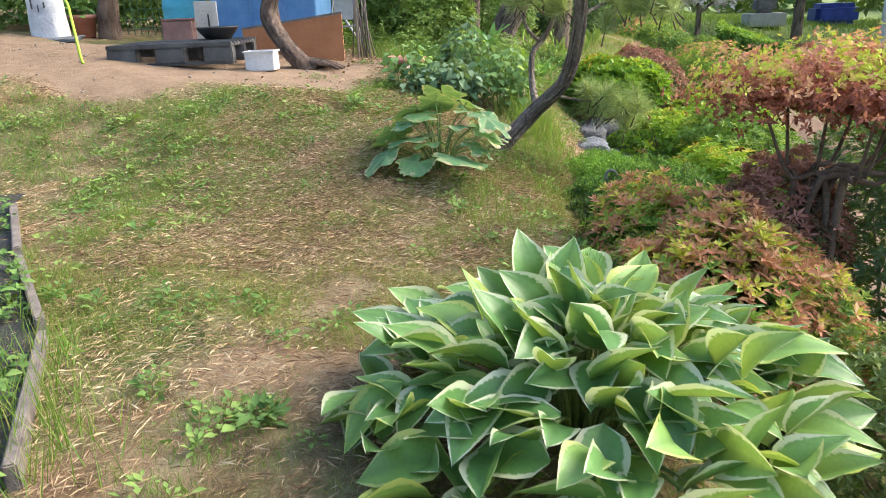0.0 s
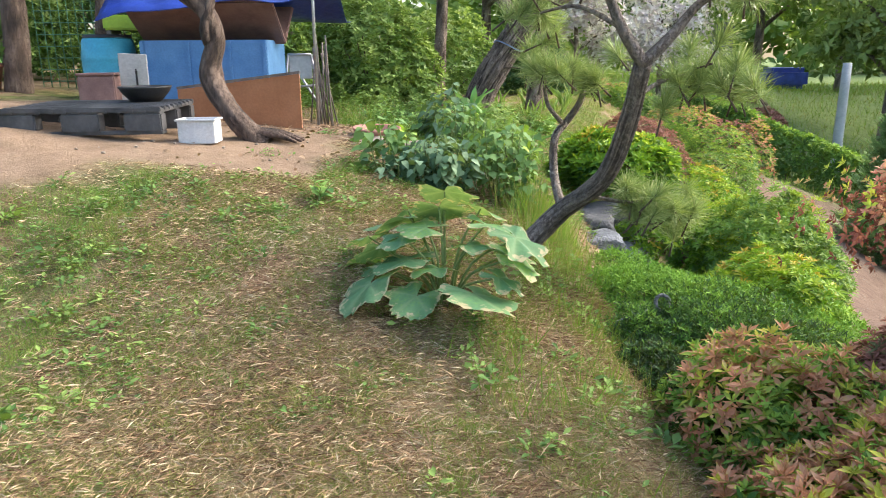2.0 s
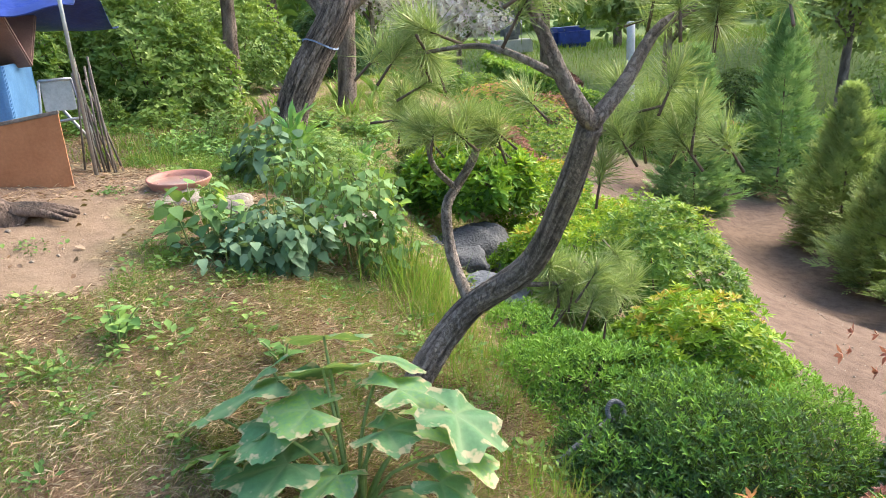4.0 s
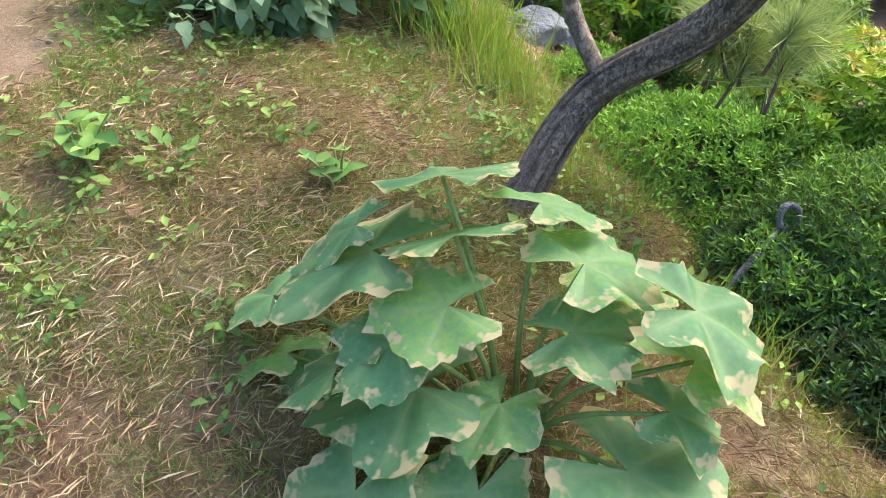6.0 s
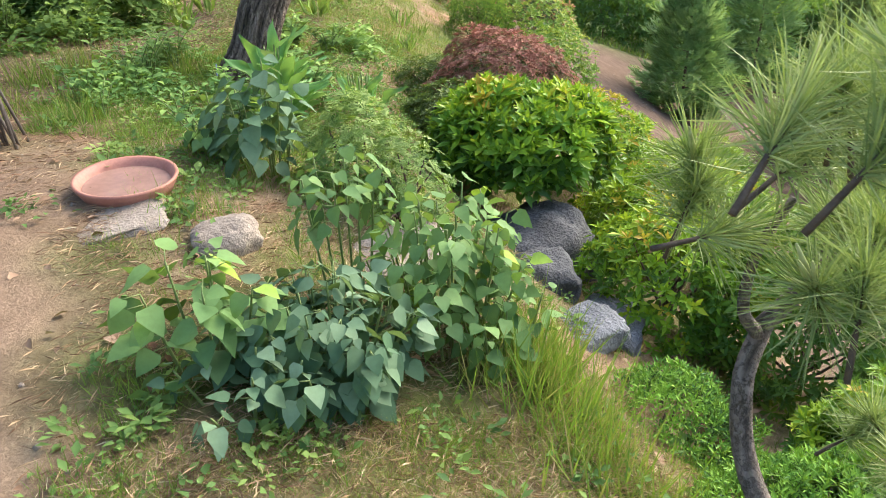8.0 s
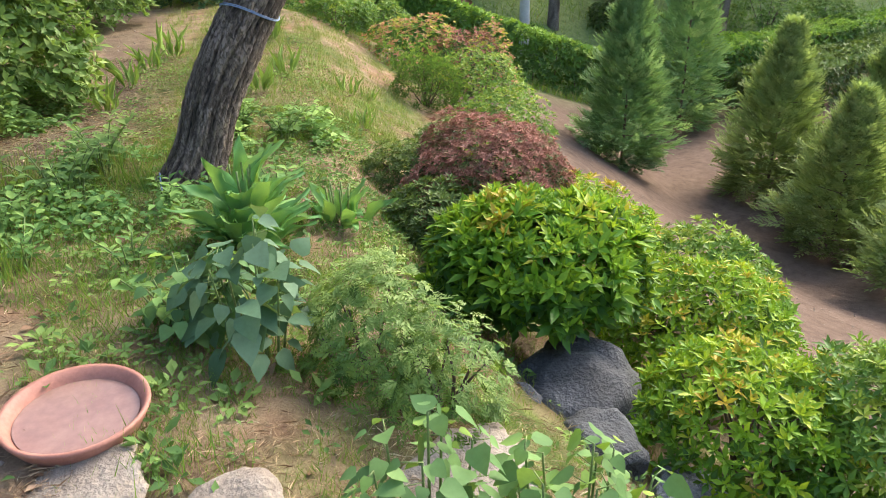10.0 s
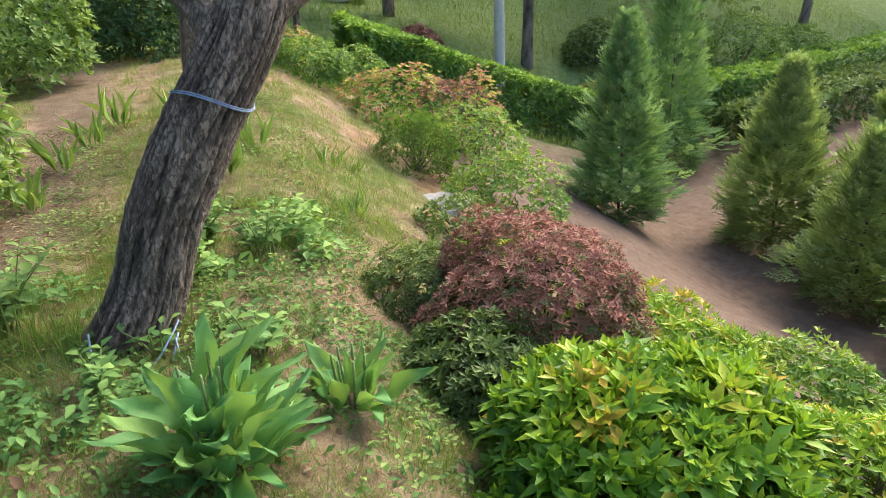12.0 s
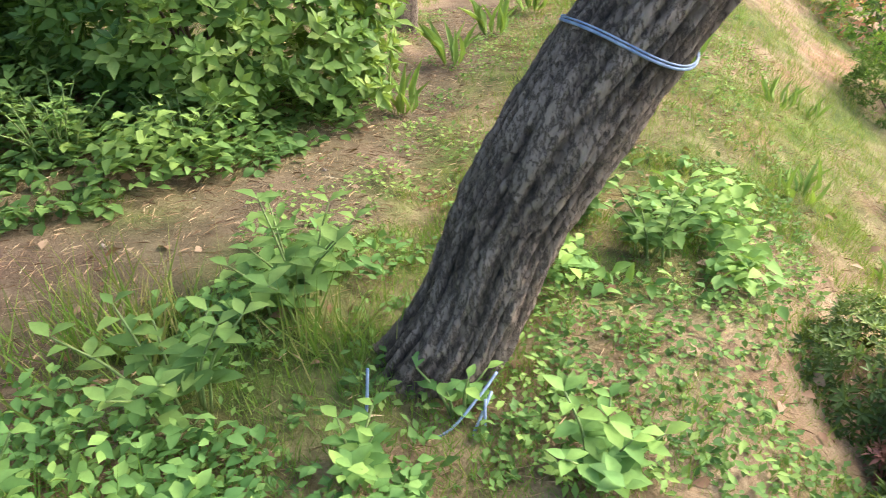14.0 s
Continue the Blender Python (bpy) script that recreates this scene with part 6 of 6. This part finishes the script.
# ---- far garden ----
for k, (tx, ty, hh, cr, lx, mt, lab, bk) in enumerate(((15.2, 26, 6.5, 2.6, 0.3, M_CONIFER_OLIVE, "garden pine beyond the hedge", M_PINE_BARK), (21.5, 24.5, 7.5, 3.0, 0.6, M_CONIFER_OLIVE, "tall pine beyond the hedge", M_PINE_BARK),
                                                       (12.0, 29, 7.5, 3.0, 0.2, M_SHRUB, "tall tree on the far lawn", M_BARK), (27, 30, 8, 3.2, -1.0, M_CONIFER_OLIVE, "leaning pine on the far lawn", M_PINE_BARK), (30, 26, 8, 3.2, 1.6, M_CONIFER_OLIVE, "leaning pine on the far lawn", M_PINE_BARK),
                                                       (6.5, 30, 7, 3.0, 0.1, M_DARKLEAF, "dark tree on the far lawn", M_BARK), (2.0, 27, 7, 3.2, 0.0, M_SHRUB, "tree behind the trail", M_BARK), (-3.5, 22, 7, 3.0, 0.0, M_SHRUB, "tree behind the shrubs", M_BARK), (-8, 16, 7, 3.0, 0.0, M_SHRUB, "tree behind the yard", M_BARK), (-13, 14, 7, 3.0, 0.0, M_SHRUB, "tree behind the yard", M_BARK),
                                                       (18, 34, 8, 3.6, 0.0, M_SHRUB, "far leafy green tree", M_BARK), (24, 38, 8, 3.6, 0.0, M_DARKLEAF, "far leafy green tree", M_BARK), (34, 36, 9, 3.8, 0, M_SHRUB, "far leafy green tree", M_BARK), (38, 24, 9, 3.8, 0, M_SHRUB, "far leafy green tree", M_BARK), (8, 38, 8, 3.6, 0, M_SHRUB, "far leafy green tree", M_BARK))):
    broad_tree("tree", tx, ty, hh, cr, lab, mt, 1400, 0.33, 0.2, (lx, 0.2), 0.42, bark=bk, group="far trees")
broad_tree("cherry", 4.5, 24.5, 3.6, 1.6, "flowering tree with pale blossom", M_BLOSSOM, 2000, 0.14, 0.1, (0, 0), 0.35)
broad_tree("cherry", 7.4, 25.5, 3.6, 1.6, "flowering tree with pale blossom", M_BLOSSOM, 2000, 0.14, 0.1, (0, 0), 0.35)
FT = "topiary on the far lawn"
for tx, ty, r, hh, mt, lab, br in ((10.9, 25.8, 0.8, 0.7, M_AZ_RED, "clipped reddish shrub on the lawn", 0.1), (18.0, 25.8, 1.1, 1.35, M_OLIVE, "clipped olive shrub on the lawn", 0.0), (23.0, 23.8, 1.5, 2.1, M_SHRUB, "large clipped dome shrub", 0.0), (25.8, 23.4, 1.3, 1.6, M_SHRUB, "clipped dome shrub on the lawn", 0.0),
                                   (13.0, 24.5, 0.7, 0.7, M_AZ_GREEN, "clipped green shrub on the lawn", 0.0), (14.6, 23.8, 0.6, 0.6, M_DARKLEAF, "clipped dark shrub on the lawn", 0.0), (8.0, 23.5, 0.9, 0.9, M_AZ_GREEN, "clipped green shrub on the lawn", 0.1), (16.5, 24.0, 0.8, 0.6, M_AZ_RUST, "clipped rusty shrub on the lawn", 0.0), (20.0, 23.0, 0.9, 0.7, M_AZ_GREEN, "clipped green shrub on the lawn", 0.1)):
    bush("shrub", tx, ty, r, r, float(ground_z(tx, ty)) + hh, lab, mt, SHOOT, 900, 0.13, seed=tx, group=FT, bright=br)
root = thing("stone_monument", on_ground(11.5, 31), "grey carved stone on a pale base", "monument")
slab("base", (1.4, 1.0, 0.5), (0, 0, 0.25), M_CONCRETE, root, 0.03)
part("stone", from_bm("stone", slab_bm((0.9, 0.4, 2.0), (0, 0, 1.5), 0.15), M_STONE), root)
root = thing("lamp_post", on_ground(12.6, 24.0), "pale concrete post on the far lawn", "post")
part("post", tubes_mesh("post", [(np.linspace((0, 0, -0.1), (0, 0, 3.4), 6), np.linspace(0.16, 0.13, 6), 12, 0, 0)], M_CONCRETE), root)
root = thing("blue_cover", on_ground(15.5, 34), "blue sheet over a stack on the far lawn", "tarpaulin")
part("sheet", from_bm("sheet", slab_bm((1.8, 1.2, 0.9), (0, 0, 0.45), 0.2), M_TARP), root)
# woods that close the view
n = 10000
a = rng.random(n) * 6.283
r = 48 + 14 * rng.random(n)
x, y = r * np.cos(a) + 4, r * np.sin(a) + 14
z = ground_z(x, y) + 11 * rng.random(n) * (0.75 + 0.25 * np.sin(a * 23) * np.sin(a * 9))
tagged(new("far_woods", leaves_mesh("far_woods", SHOOT, np.stack([x, y, z], 1), dirs(n), dirs(n) + (0, 0, 0.5), 1.4 * (0.6 + 0.8 * rng.random(n)), rng.random(n), M_SHRUB)), "belt of leafy woods round the garden", "woods", kind="stuff")


# ---- grass, straw and litter ----
def field(count, x0, x1, y0, y1):
    return x0 + (x1 - x0) * rng.random(count), y0 + (y1 - y0) * rng.random(count)


def fast_noise(x, y, s, seed):
    return (np.sin(x * s + seed) * np.sin(y * s * 1.13 + 2 * seed) + np.sin(x * s * 2.3 - y * s * 0.7 + seed) * 0.6 + np.sin(y * s * 2.9 + x * s * 1.1 - seed) * 0.5) / 2.1


def grass_amount(x, y):
    """How green the turf is, 0 to 1."""
    s = x - bank_edge(y)
    g = 0.5 + 0.28 * fast_noise(x, y, 1.9, 1.3) + 0.55 * fast_noise(x, y, 5.5, 4.0) + 0.45 * fast_noise(x, y, 12.0, 2.0)
    for cx, cy, rx, ry, k in ((-2.0, 5.6, 1.1, 0.7, 0.9), (-1.6, 4.5, 0.7, 0.6, 0.8), (-0.9, 5.6, 0.5, 0.5, 0.5), (0.3, 4.0, 0.5, 0.5, 0.45), (0.6, 5.2, 0.5, 1.0, 0.4), (0.5, 3.1, 0.6, 0.6, 0.5), (0.6, 6.2, 0.4, 0.5, 0.7), (0.1, 10.0, 1.2, 1.0, 0.3), (2.0, 14.0, 1.6, 3.0, 0.35), (-0.3, 10.2, 1.0, 1.4, 0.5),
                              (-0.3, 9.6, 1.6, 1.0, 0.5), (-3.2, 5.7, 0.6, 0.5, 0.7), (-1.1, 3.0, 0.28, 0.25, 0.7), (-0.75, 3.05, 0.25, 0.2, 0.7), (-0.6, 2.15, 0.22, 0.2, 0.8), (3.0, 15.0, 2.0, 3.0, 0.2), (0.3, 8.6, 0.8, 0.8, 0.5), (-0.3, 6.5, 0.5, 0.3, 0.7), (-0.7, 6.3, 0.25, 0.4, 0.7)):
        g = g + 0.75 * k * np.exp(-(((x - cx) / rx) ** 2 + ((y - cy) / ry) ** 2))
    g = g - 1.6 * path_mask(x, y) - 0.5 * np.exp(-(((x + 0.6) / 0.8) ** 2 + ((y - 3.2) / 0.9) ** 2))
    g = 0.33 + 1.5 * (g - 0.5) + 0.10 * smooth(10, 12, y)
    return np.clip(g, 0, 1) * (1 - smooth(0.9, 1.7, s) * (y < 19))


def stuff(name, me, label, category):
    tagged(new(name, me), label, category, kind="stuff")


def sow(n, box, power, height, name, label):
    x, y = field(n, *box)
    keep = rng.random(n) < grass_amount(x, y) ** power
    x, y = x[keep], y[keep]
    m = len(x)
    up = rng.normal(size=(m, 3)) * (0.45, 0.45, 0) + (0, 0, 1)
    g = grass_amount(x, y)
    h = height * (0.45 + 0.75 * rng.random(m)) * (0.55 + 0.6 * g)
    tint = np.clip(0.08 + 0.58 * g * (1 - 0.45 * smooth(11, 12.5, y)) + 0.2 * rng.normal(size=m), 0, 1)
    stuff(name, leaves_mesh(name, BLADE, np.stack([x, y, ground_z(x, y) - 0.005], 1), up, dirs(m), h, tint, M_GRASS, 0.9), label, "grass")


sow(250000, (-4.2, 1.6, 0.4, 6.6), 0.8, 0.055, "grass", "short green and yellowing grass on the lawn")
sow(150000, (-2.2, 2.8, 6.4, 12.5), 1.0, 0.07, "grass", "short grass among the herbs and trail")
sow(170000, (-2.5, 6.0, 11.5, 21.0), 0.55, 0.085, "grass", "grass on the far slope")
x, y = field(60000, -14, 34, 20.5, 40)
stuff("grass", leaves_mesh("grass", BLADE, np.stack([x, y, ground_z(x, y)], 1), rng.normal(size=(len(x), 3)) * (0.4, 0.4, 0) + (0, 0, 1), dirs(len(x)), 0.22 * (0.5 + rng.random(len(x))), np.clip(0.6 + 0.3 * rng.normal(size=len(x)), 0, 1), M_GRASS, 1.6), "tall rough grass on the far lawn", "grass")

# taller grass clumps at the rim of the bank and round the herbs
cl = [(0.72, 5.95, 0.22, 200), (0.8, 6.5, 0.26, 260), (0.62, 6.75, 0.25, 220), (0.30, 4.10, 0.2, 160), (0.75, 5.0, 0.2, 240), (0.72, 4.4, 0.18, 200), (0.95, 6.2, 0.2, 200), (0.7, 3.3, 0.2, 160), (0.85, 2.9, 0.22, 160), (-1.5, 2.2, 0.2, 90), (-1.75, 3.2, 0.2, 60), (0.5, 7.4, 0.2, 140), (0.74, 6.88, 0.34, 420), (0.66, 6.75, 0.28, 300), (0.57, 6.5, 0.16, 200), (0.7, 6.4, 0.24, 260), (0.86, 6.75, 0.26, 260), (-1.36, 2.54, 0.22, 160), (-1.25, 2.3, 0.2, 140), (-1.14, 2.08, 0.2, 160), (-1.05, 1.9, 0.22, 160), (-1.5, 2.8, 0.16, 80), (0.5, 5.25, 0.16, 200), (0.74, 5.66, 0.2, 260), (-0.02, 3.65, 0.1, 200), (0.26, 4.02, 0.12, 220), (0.12, 3.75, 0.1, 160), (0.19, 4.49, 0.2, 120), (-0.58, 10.1, 0.22, 120), (-0.3, 7.9, 0.16, 100),
      (-0.8, 10.9, 0.25, 160), (0.02, 10.9, 0.28, 180), (-1.2, 9.8, 0.25, 260), (-0.6, 10.9, 0.3, 260), (-1.0, 10.6, 0.3, 260), (0.2, 9.6, 0.15, 120), (-0.75, 9.5, 0.25, 200), (1.15, 3.0, 0.3, 60)]
P, D, S, T = [], [], [], []
for cx, cy, hh, n in cl:
    n = int(n * 0.65)
    q = rng.normal(size=(n, 2)) * 0.11 + (cx, cy)
    P.append(np.column_stack([q, ground_z(q[:, 0], q[:, 1]) - 0.01]))
    D.append(rng.normal(size=(n, 3)) * (0.35, 0.35, 0) + (0, 0, 1))
    S.append(hh * (0.5 + 0.7 * rng.random(n)))
    T.append(np.clip(0.5 + 0.32 * rng.normal(size=n), 0, 1))
P, D, S, T = np.vstack(P), np.vstack(D), np.concatenate(S), np.concatenate(T)
stuff("tall_grass", leaves_mesh("tall_grass", BLADE, P, D, dirs(len(P)), S, T, M_GRASS, 0.55), "taller grass tufts along the bank", "grass")

# dry cut stems lie over the turf
n = 360000
x, y = field(n, -4.2, 2.0, 0.4, 8.0)
keep = (rng.random(n) < 0.25 + 0.75 * (1 - grass_amount(x, y))) & (path_mask(x, y) < 0.5 + 0.5 * (rng.random(n) - 0.6)) & (x - bank_edge(y) < 0.35)
x, y = x[keep], y[keep]
m = len(x)
a = rng.random(m) * 6.283
flat = np.stack([np.cos(a), np.sin(a), 0.22 * rng.normal(size=m)], 1)
stuff("dry_straw", leaves_mesh("dry_straw", STALK, np.stack([x, y, ground_z(x, y) + 0.008 + 0.012 * rng.random(m)], 1), flat, rng.normal(size=(m, 3)) * 0.3 + (0, 0, 1), 0.014 + 0.062 * rng.random(m) ** 2.5, np.clip(0.40 + 0.36 * rng.normal(size=m) + 0.4 * fast_noise(x, y, 1.4, 7.0), 0, 1), M_STRAW, 0.5), "dry cut grass stems lying on the soil", "straw")
n = 90000
x, y = field(n, -1.7, 1.0, 3.4, 6.6)
keep = (path_mask(x, y) < 0.4 * rng.random(n) + 0.2) & (x - bank_edge(y) < 0.3)
x, y = x[keep], y[keep]
m = len(x)
a = rng.random(m) * 6.283
stuff("dry_straw", leaves_mesh("dry_straw", STALK, np.stack([x, y, ground_z(x, y) + 0.01 + 0.02 * rng.random(m)], 1), np.stack([np.cos(a), np.sin(a), 0.3 * rng.normal(size=m)], 1), rng.normal(size=(m, 3)) * 0.4 + (0, 0, 1), 0.02 + 0.05 * rng.random(m) ** 2, np.clip(0.36 + 0.38 * rng.normal(size=m) + 0.3 * fast_noise(x, y, 2.4, 3.0), 0, 1), M_STRAW, 0.45), "matted dry grass on the lawn", "straw")
x, y = field(110000, -1.9, 1.0, 2.6, 6.6)
keep = (path_mask(x, y) < 0.3) & (x - bank_edge(y) < 0.5) & (fast_noise(x, y, 7.0, 1.0) > 0.5 * rng.random(len(x)) - 0.4)
x, y = x[keep], y[keep]
m = len(x)
stuff("grass", leaves_mesh("grass", BLADE, np.stack([x, y, ground_z(x, y) - 0.004], 1), rng.normal(size=(m, 3)) * (0.7, 0.7, 0) + (0, 0, 1), dirs(m), 0.03 + 0.05 * rng.random(m), np.clip(0.2 + 0.22 * rng.normal(size=m), 0, 1), M_GRASS, 0.8), "thin yellowing grass in the straw", "grass")
n = 100000
x, y = field(n, -2.5, 3.2, 8.0, 16)
keep = (rng.random(n) < 0.3 + 0.5 * (1 - grass_amount(x, y))) & (x - bank_edge(y) < 1.0)
x, y = x[keep], y[keep]
m = len(x)
a = rng.random(m) * 6.283
stuff("dry_straw", leaves_mesh("dry_straw", STALK, np.stack([x, y, ground_z(x, y) + 0.01], 1), np.stack([np.cos(a), np.sin(a), 0.2 * rng.normal(size=m)], 1), rng.normal(size=(m, 3)) * 0.3 + (0, 0, 1), 0.018 + 0.068 * rng.random(m) ** 2.5, np.clip(0.28 + 0.28 * rng.normal(size=m), 0, 1), M_STRAW, 0.55), "dry stems and litter along the trail", "straw")

# small broad-leaved weeds in patches
P, D, F, S, T = [], [], [], [], []
spots = 900
wx, wy = field(spots * 3, -4.0, 1.4, 0.6, 12.4)
g = grass_amount(wx, wy)
order = np.argsort(-(g + 0.5 * rng.random(len(g))))[:spots]
for k in order:
    n = int(rng.integers(6, 26))
    r = 0.03 + 0.07 * rng.random()
    a = rng.random(n) * 6.283
    q = np.stack([wx[k] + r * np.cos(a) * rng.random(n), wy[k] + r * np.sin(a) * rng.random(n)], 1)
    P.append(np.column_stack([q, ground_z(q[:, 0], q[:, 1]) + 0.01 + 0.05 * rng.random(n)]))
    D.append(np.stack([np.cos(a), np.sin(a), 0.3 + 0.3 * rng.normal(size=n)], 1))
    F.append(rng.normal(size=(n, 3)) * 0.3 + (0, 0, 1))
    S.append(0.018 + 0.03 * rng.random(n) * (1 + (k % 9 == 0)))
    T.append(np.clip(0.5 + 0.3 * rng.normal() + 0.12 * rng.normal(size=n), 0, 1))
P, D, F, S, T = np.vstack(P), np.vstack(D), np.vstack(F), np.concatenate(S), np.concatenate(T)
stuff("low_weeds", leaves_mesh("low_weeds", SMALL, P, D, F, S, T, M_WEED), "low broad-leaved weeds in the turf", "weeds")

# clumps of broader weeds in the cut grass
P, D, F, S, T = [], [], [], [], []
for cx, cy, r, n in ((-1.1, 3.0, 0.16, 90), (-1.0, 2.82, 0.12, 60), (-0.77, 3.04, 0.13, 70), (-0.66, 2.95, 0.08, 30), (-0.61, 2.13, 0.13, 80), (-0.5, 2.2, 0.08, 30), (-0.53, 2.66, 0.1, 40), (-0.86, 2.23, 0.05, 18), (-1.83, 5.24, 0.35, 240), (-2.49, 5.54, 0.3, 200), (-1.72, 5.87, 0.35, 240),
                     (-2.11, 4.27, 0.3, 160), (-1.5, 4.6, 0.3, 160), (-1.25, 4.2, 0.2, 80), (-1.63, 6.1, 0.3, 160), (-1.2, 5.05, 0.15, 60), (-0.74, 4.71, 0.12, 40), (-0.18, 4.23, 0.06, 20), (-1.25, 7.1, 0.12, 50), (-0.51, 5.3, 0.12, 40), (-0.85, 5.47, 0.08, 30), (-0.66, 6.07, 0.12, 40), (-0.57, 5.12, 0.06, 16),
                     (-0.93, 5.74, 0.12, 50), (-0.45, 6.4, 0.12, 50), (-0.18, 6.66, 0.12, 60), (-0.6, 6.24, 0.09, 40), (-0.71, 6.4, 0.12, 50), (-0.4, 6.23, 0.06, 20), (-0.61, 6.61, 0.12, 60), (-0.29, 6.54, 0.1, 50), (-0.14, 6.53, 0.12, 60), (-0.94, 8.11, 0.14, 70), (-0.45, 6.1, 0.07, 24), (-0.22, 9.27, 0.2, 120), (0.0, 9.38, 0.2, 120), (-0.34, 8.54, 0.2, 120)):
    a, q = rng.random(n) * 6.283, np.abs(rng.normal(size=n)) * r * 0.75
    px, py = cx + q * np.cos(a), cy + q * np.sin(a)
    P.append(np.stack([px, py, ground_z(px, py) + 0.01 + 0.035 * rng.random(n) * (1.2 - q / r)], 1))
    b = a + rng.normal(size=n) * 0.8
    D.append(np.stack([np.cos(b), np.sin(b), 0.25 + 0.3 * rng.normal(size=n)], 1))
    F.append(rng.normal(size=(n, 3)) * 0.35 + (0, 0, 1))
    S.append(0.014 + 0.03 * rng.random(n) ** 1.6)
    T.append(np.clip(0.3 + 0.3 * rng.random() + 0.2 * rng.normal(size=n), 0, 1))
P, D, F, S, T = np.vstack(P), np.vstack(D), np.vstack(F), np.concatenate(S), np.concatenate(T)
stuff("weed_clumps", leaves_mesh("weed_clumps", OVAL, P, D, F, S, T, M_WEED), "clumps of broad green weeds in cut grass", "weeds")

# fallen leaves and crumbs of soil
n = 900
x, y = field(n, -2.0, 3.0, 5.5, 13)
stuff("fallen_leaves", leaves_mesh("fallen_leaves", OVAL, np.stack([x, y, ground_z(x, y) + 0.012], 1), rng.normal(size=(n, 3)) * (1, 1, 0.25), rng.normal(size=(n, 3)) * 0.4 + (0, 0, 1), 0.03 + 0.04 * rng.random(n), rng.random(n), M_DRYLEAF), "brown fallen leaves on the soil", "leaves")
pebble = joined([(np.array([(0.5, 0, 0), (-0.5, 0.1, 0), (0, 0.45, 0.05), (0.05, -0.5, 0), (0, 0, 0.4), (0, 0, -0.3)]), np.array([(0, 2, 4), (2, 1, 4), (1, 3, 4), (3, 0, 4), (2, 0, 5), (1, 2, 5), (3, 1, 5), (0, 3, 5)]))])
n = 2600
x, y = field(n, -5, 9, 5.6, 19)
keep = (path_mask(x, y) > 0.4) | (x - bank_edge(y) > 1.8)
x, y = x[keep], y[keep]
stuff("pebbles", leaves_mesh("pebbles", pebble, np.stack([x, y, ground_z(x, y) + 0.003], 1), rng.normal(size=(len(x), 3)) * (1, 1, 0.1), rng.normal(size=(len(x), 3)) * 0.2 + (0, 0, 1), 0.010 + 0.03 * rng.random(len(x)) ** 3, rng.random(len(x)), M_STONE_TAN), "small stones and clods on bare soil", "stones")


# leafy cover under the shrubs and round the leaning tree
def cover(n, box, inside, rise, size, name, label, mat, tint0, gap=-0.25):
    x, y = field(n, *box)
    patchy = fast_noise(x, y, 3.1, 2.2) + 0.5 * fast_noise(x, y, 8.0, 5.1)
    keep = inside(x, y) & (patchy > gap + 0.5 * rng.random(n))
    x, y, patchy = x[keep], y[keep], patchy[keep]
    m = len(x)
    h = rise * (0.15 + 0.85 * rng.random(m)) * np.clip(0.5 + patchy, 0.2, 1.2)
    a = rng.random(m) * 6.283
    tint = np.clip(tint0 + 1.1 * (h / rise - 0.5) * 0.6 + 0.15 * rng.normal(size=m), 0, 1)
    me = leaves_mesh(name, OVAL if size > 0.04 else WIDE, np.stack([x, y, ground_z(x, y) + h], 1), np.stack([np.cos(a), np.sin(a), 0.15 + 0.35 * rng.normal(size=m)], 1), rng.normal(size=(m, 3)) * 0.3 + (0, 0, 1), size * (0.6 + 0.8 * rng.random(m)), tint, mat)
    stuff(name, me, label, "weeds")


def behind_trail(x, y):
    return (y > np.interp(x, (-3.2, -1.2, -0.45, -0.1, 0.2), (10.8, 11.5, 12.1, 12.7, 14.0))) & (x < 0.1)


def by_tree(x, y):
    return (path_mask(x, y) < 0.4) & (np.hypot(x - 0.4, y - 10.85) > 0.3) & (y > 9.85 + 0.6 * np.maximum(0, x + 0.2))


def fore_right(x, y):
    return (x - bank_edge(y) < 0.3)


cover(16000, (-3.2, 0.1, 11.0, 13.6), behind_trail, 0.38, 0.065, "ground_cover", "lush low green weeds under the shrubs", M_WEED, 0.6, -0.9)
cover(8500, (-1.6, 0.35, 9.2, 11.5), by_tree, 0.20, 0.046, "ground_cover", "broad-leaved weeds round the leaning tree", M_BROADLEAF, 0.45)
cover(1800, (0.6, 1.7, 11.2, 12.4), by_tree, 0.22, 0.07, "ground_cover", "light green weeds behind the leaning tree", M_BROADLEAF, 0.7)
cover(12000, (-1.6, 0.9, 8.2, 11.0), by_tree, 0.06, 0.03, "ground_cover", "tiny green weeds in the soil", M_WEED, 0.5)
cover(9000, (-2.6, 0.6, 2.6, 6.2), lambda x, y: grass_amount(x, y) > 0.62, 0.04, 0.022, "ground_cover", "mats of small green weeds in the lawn", M_WEED, 0.45)
cover(20000, (-0.4, 3.2, 9.2, 16), fore_right, 0.06, 0.03, "ground_cover", "small weeds on the grassy slope", M_WEED, 0.6)
cover(7000, (0.7, 2.4, 9.8, 12.8), fore_right, 0.07, 0.032, "ground_cover", "small weeds among litter on the slope", M_WEED, 0.35, -0.5)
cover(7000, (-3.2, -0.9, 0.9, 4.4), lambda x, y: x < np.interp(y, (0.9, 1.8, 2.7, 4.4), (-0.75, -1.1, -1.5, -2.65)), 0.16, 0.05, "ground_cover", "weeds pushing up through the covered bed", M_WEED, 0.4, -0.6)
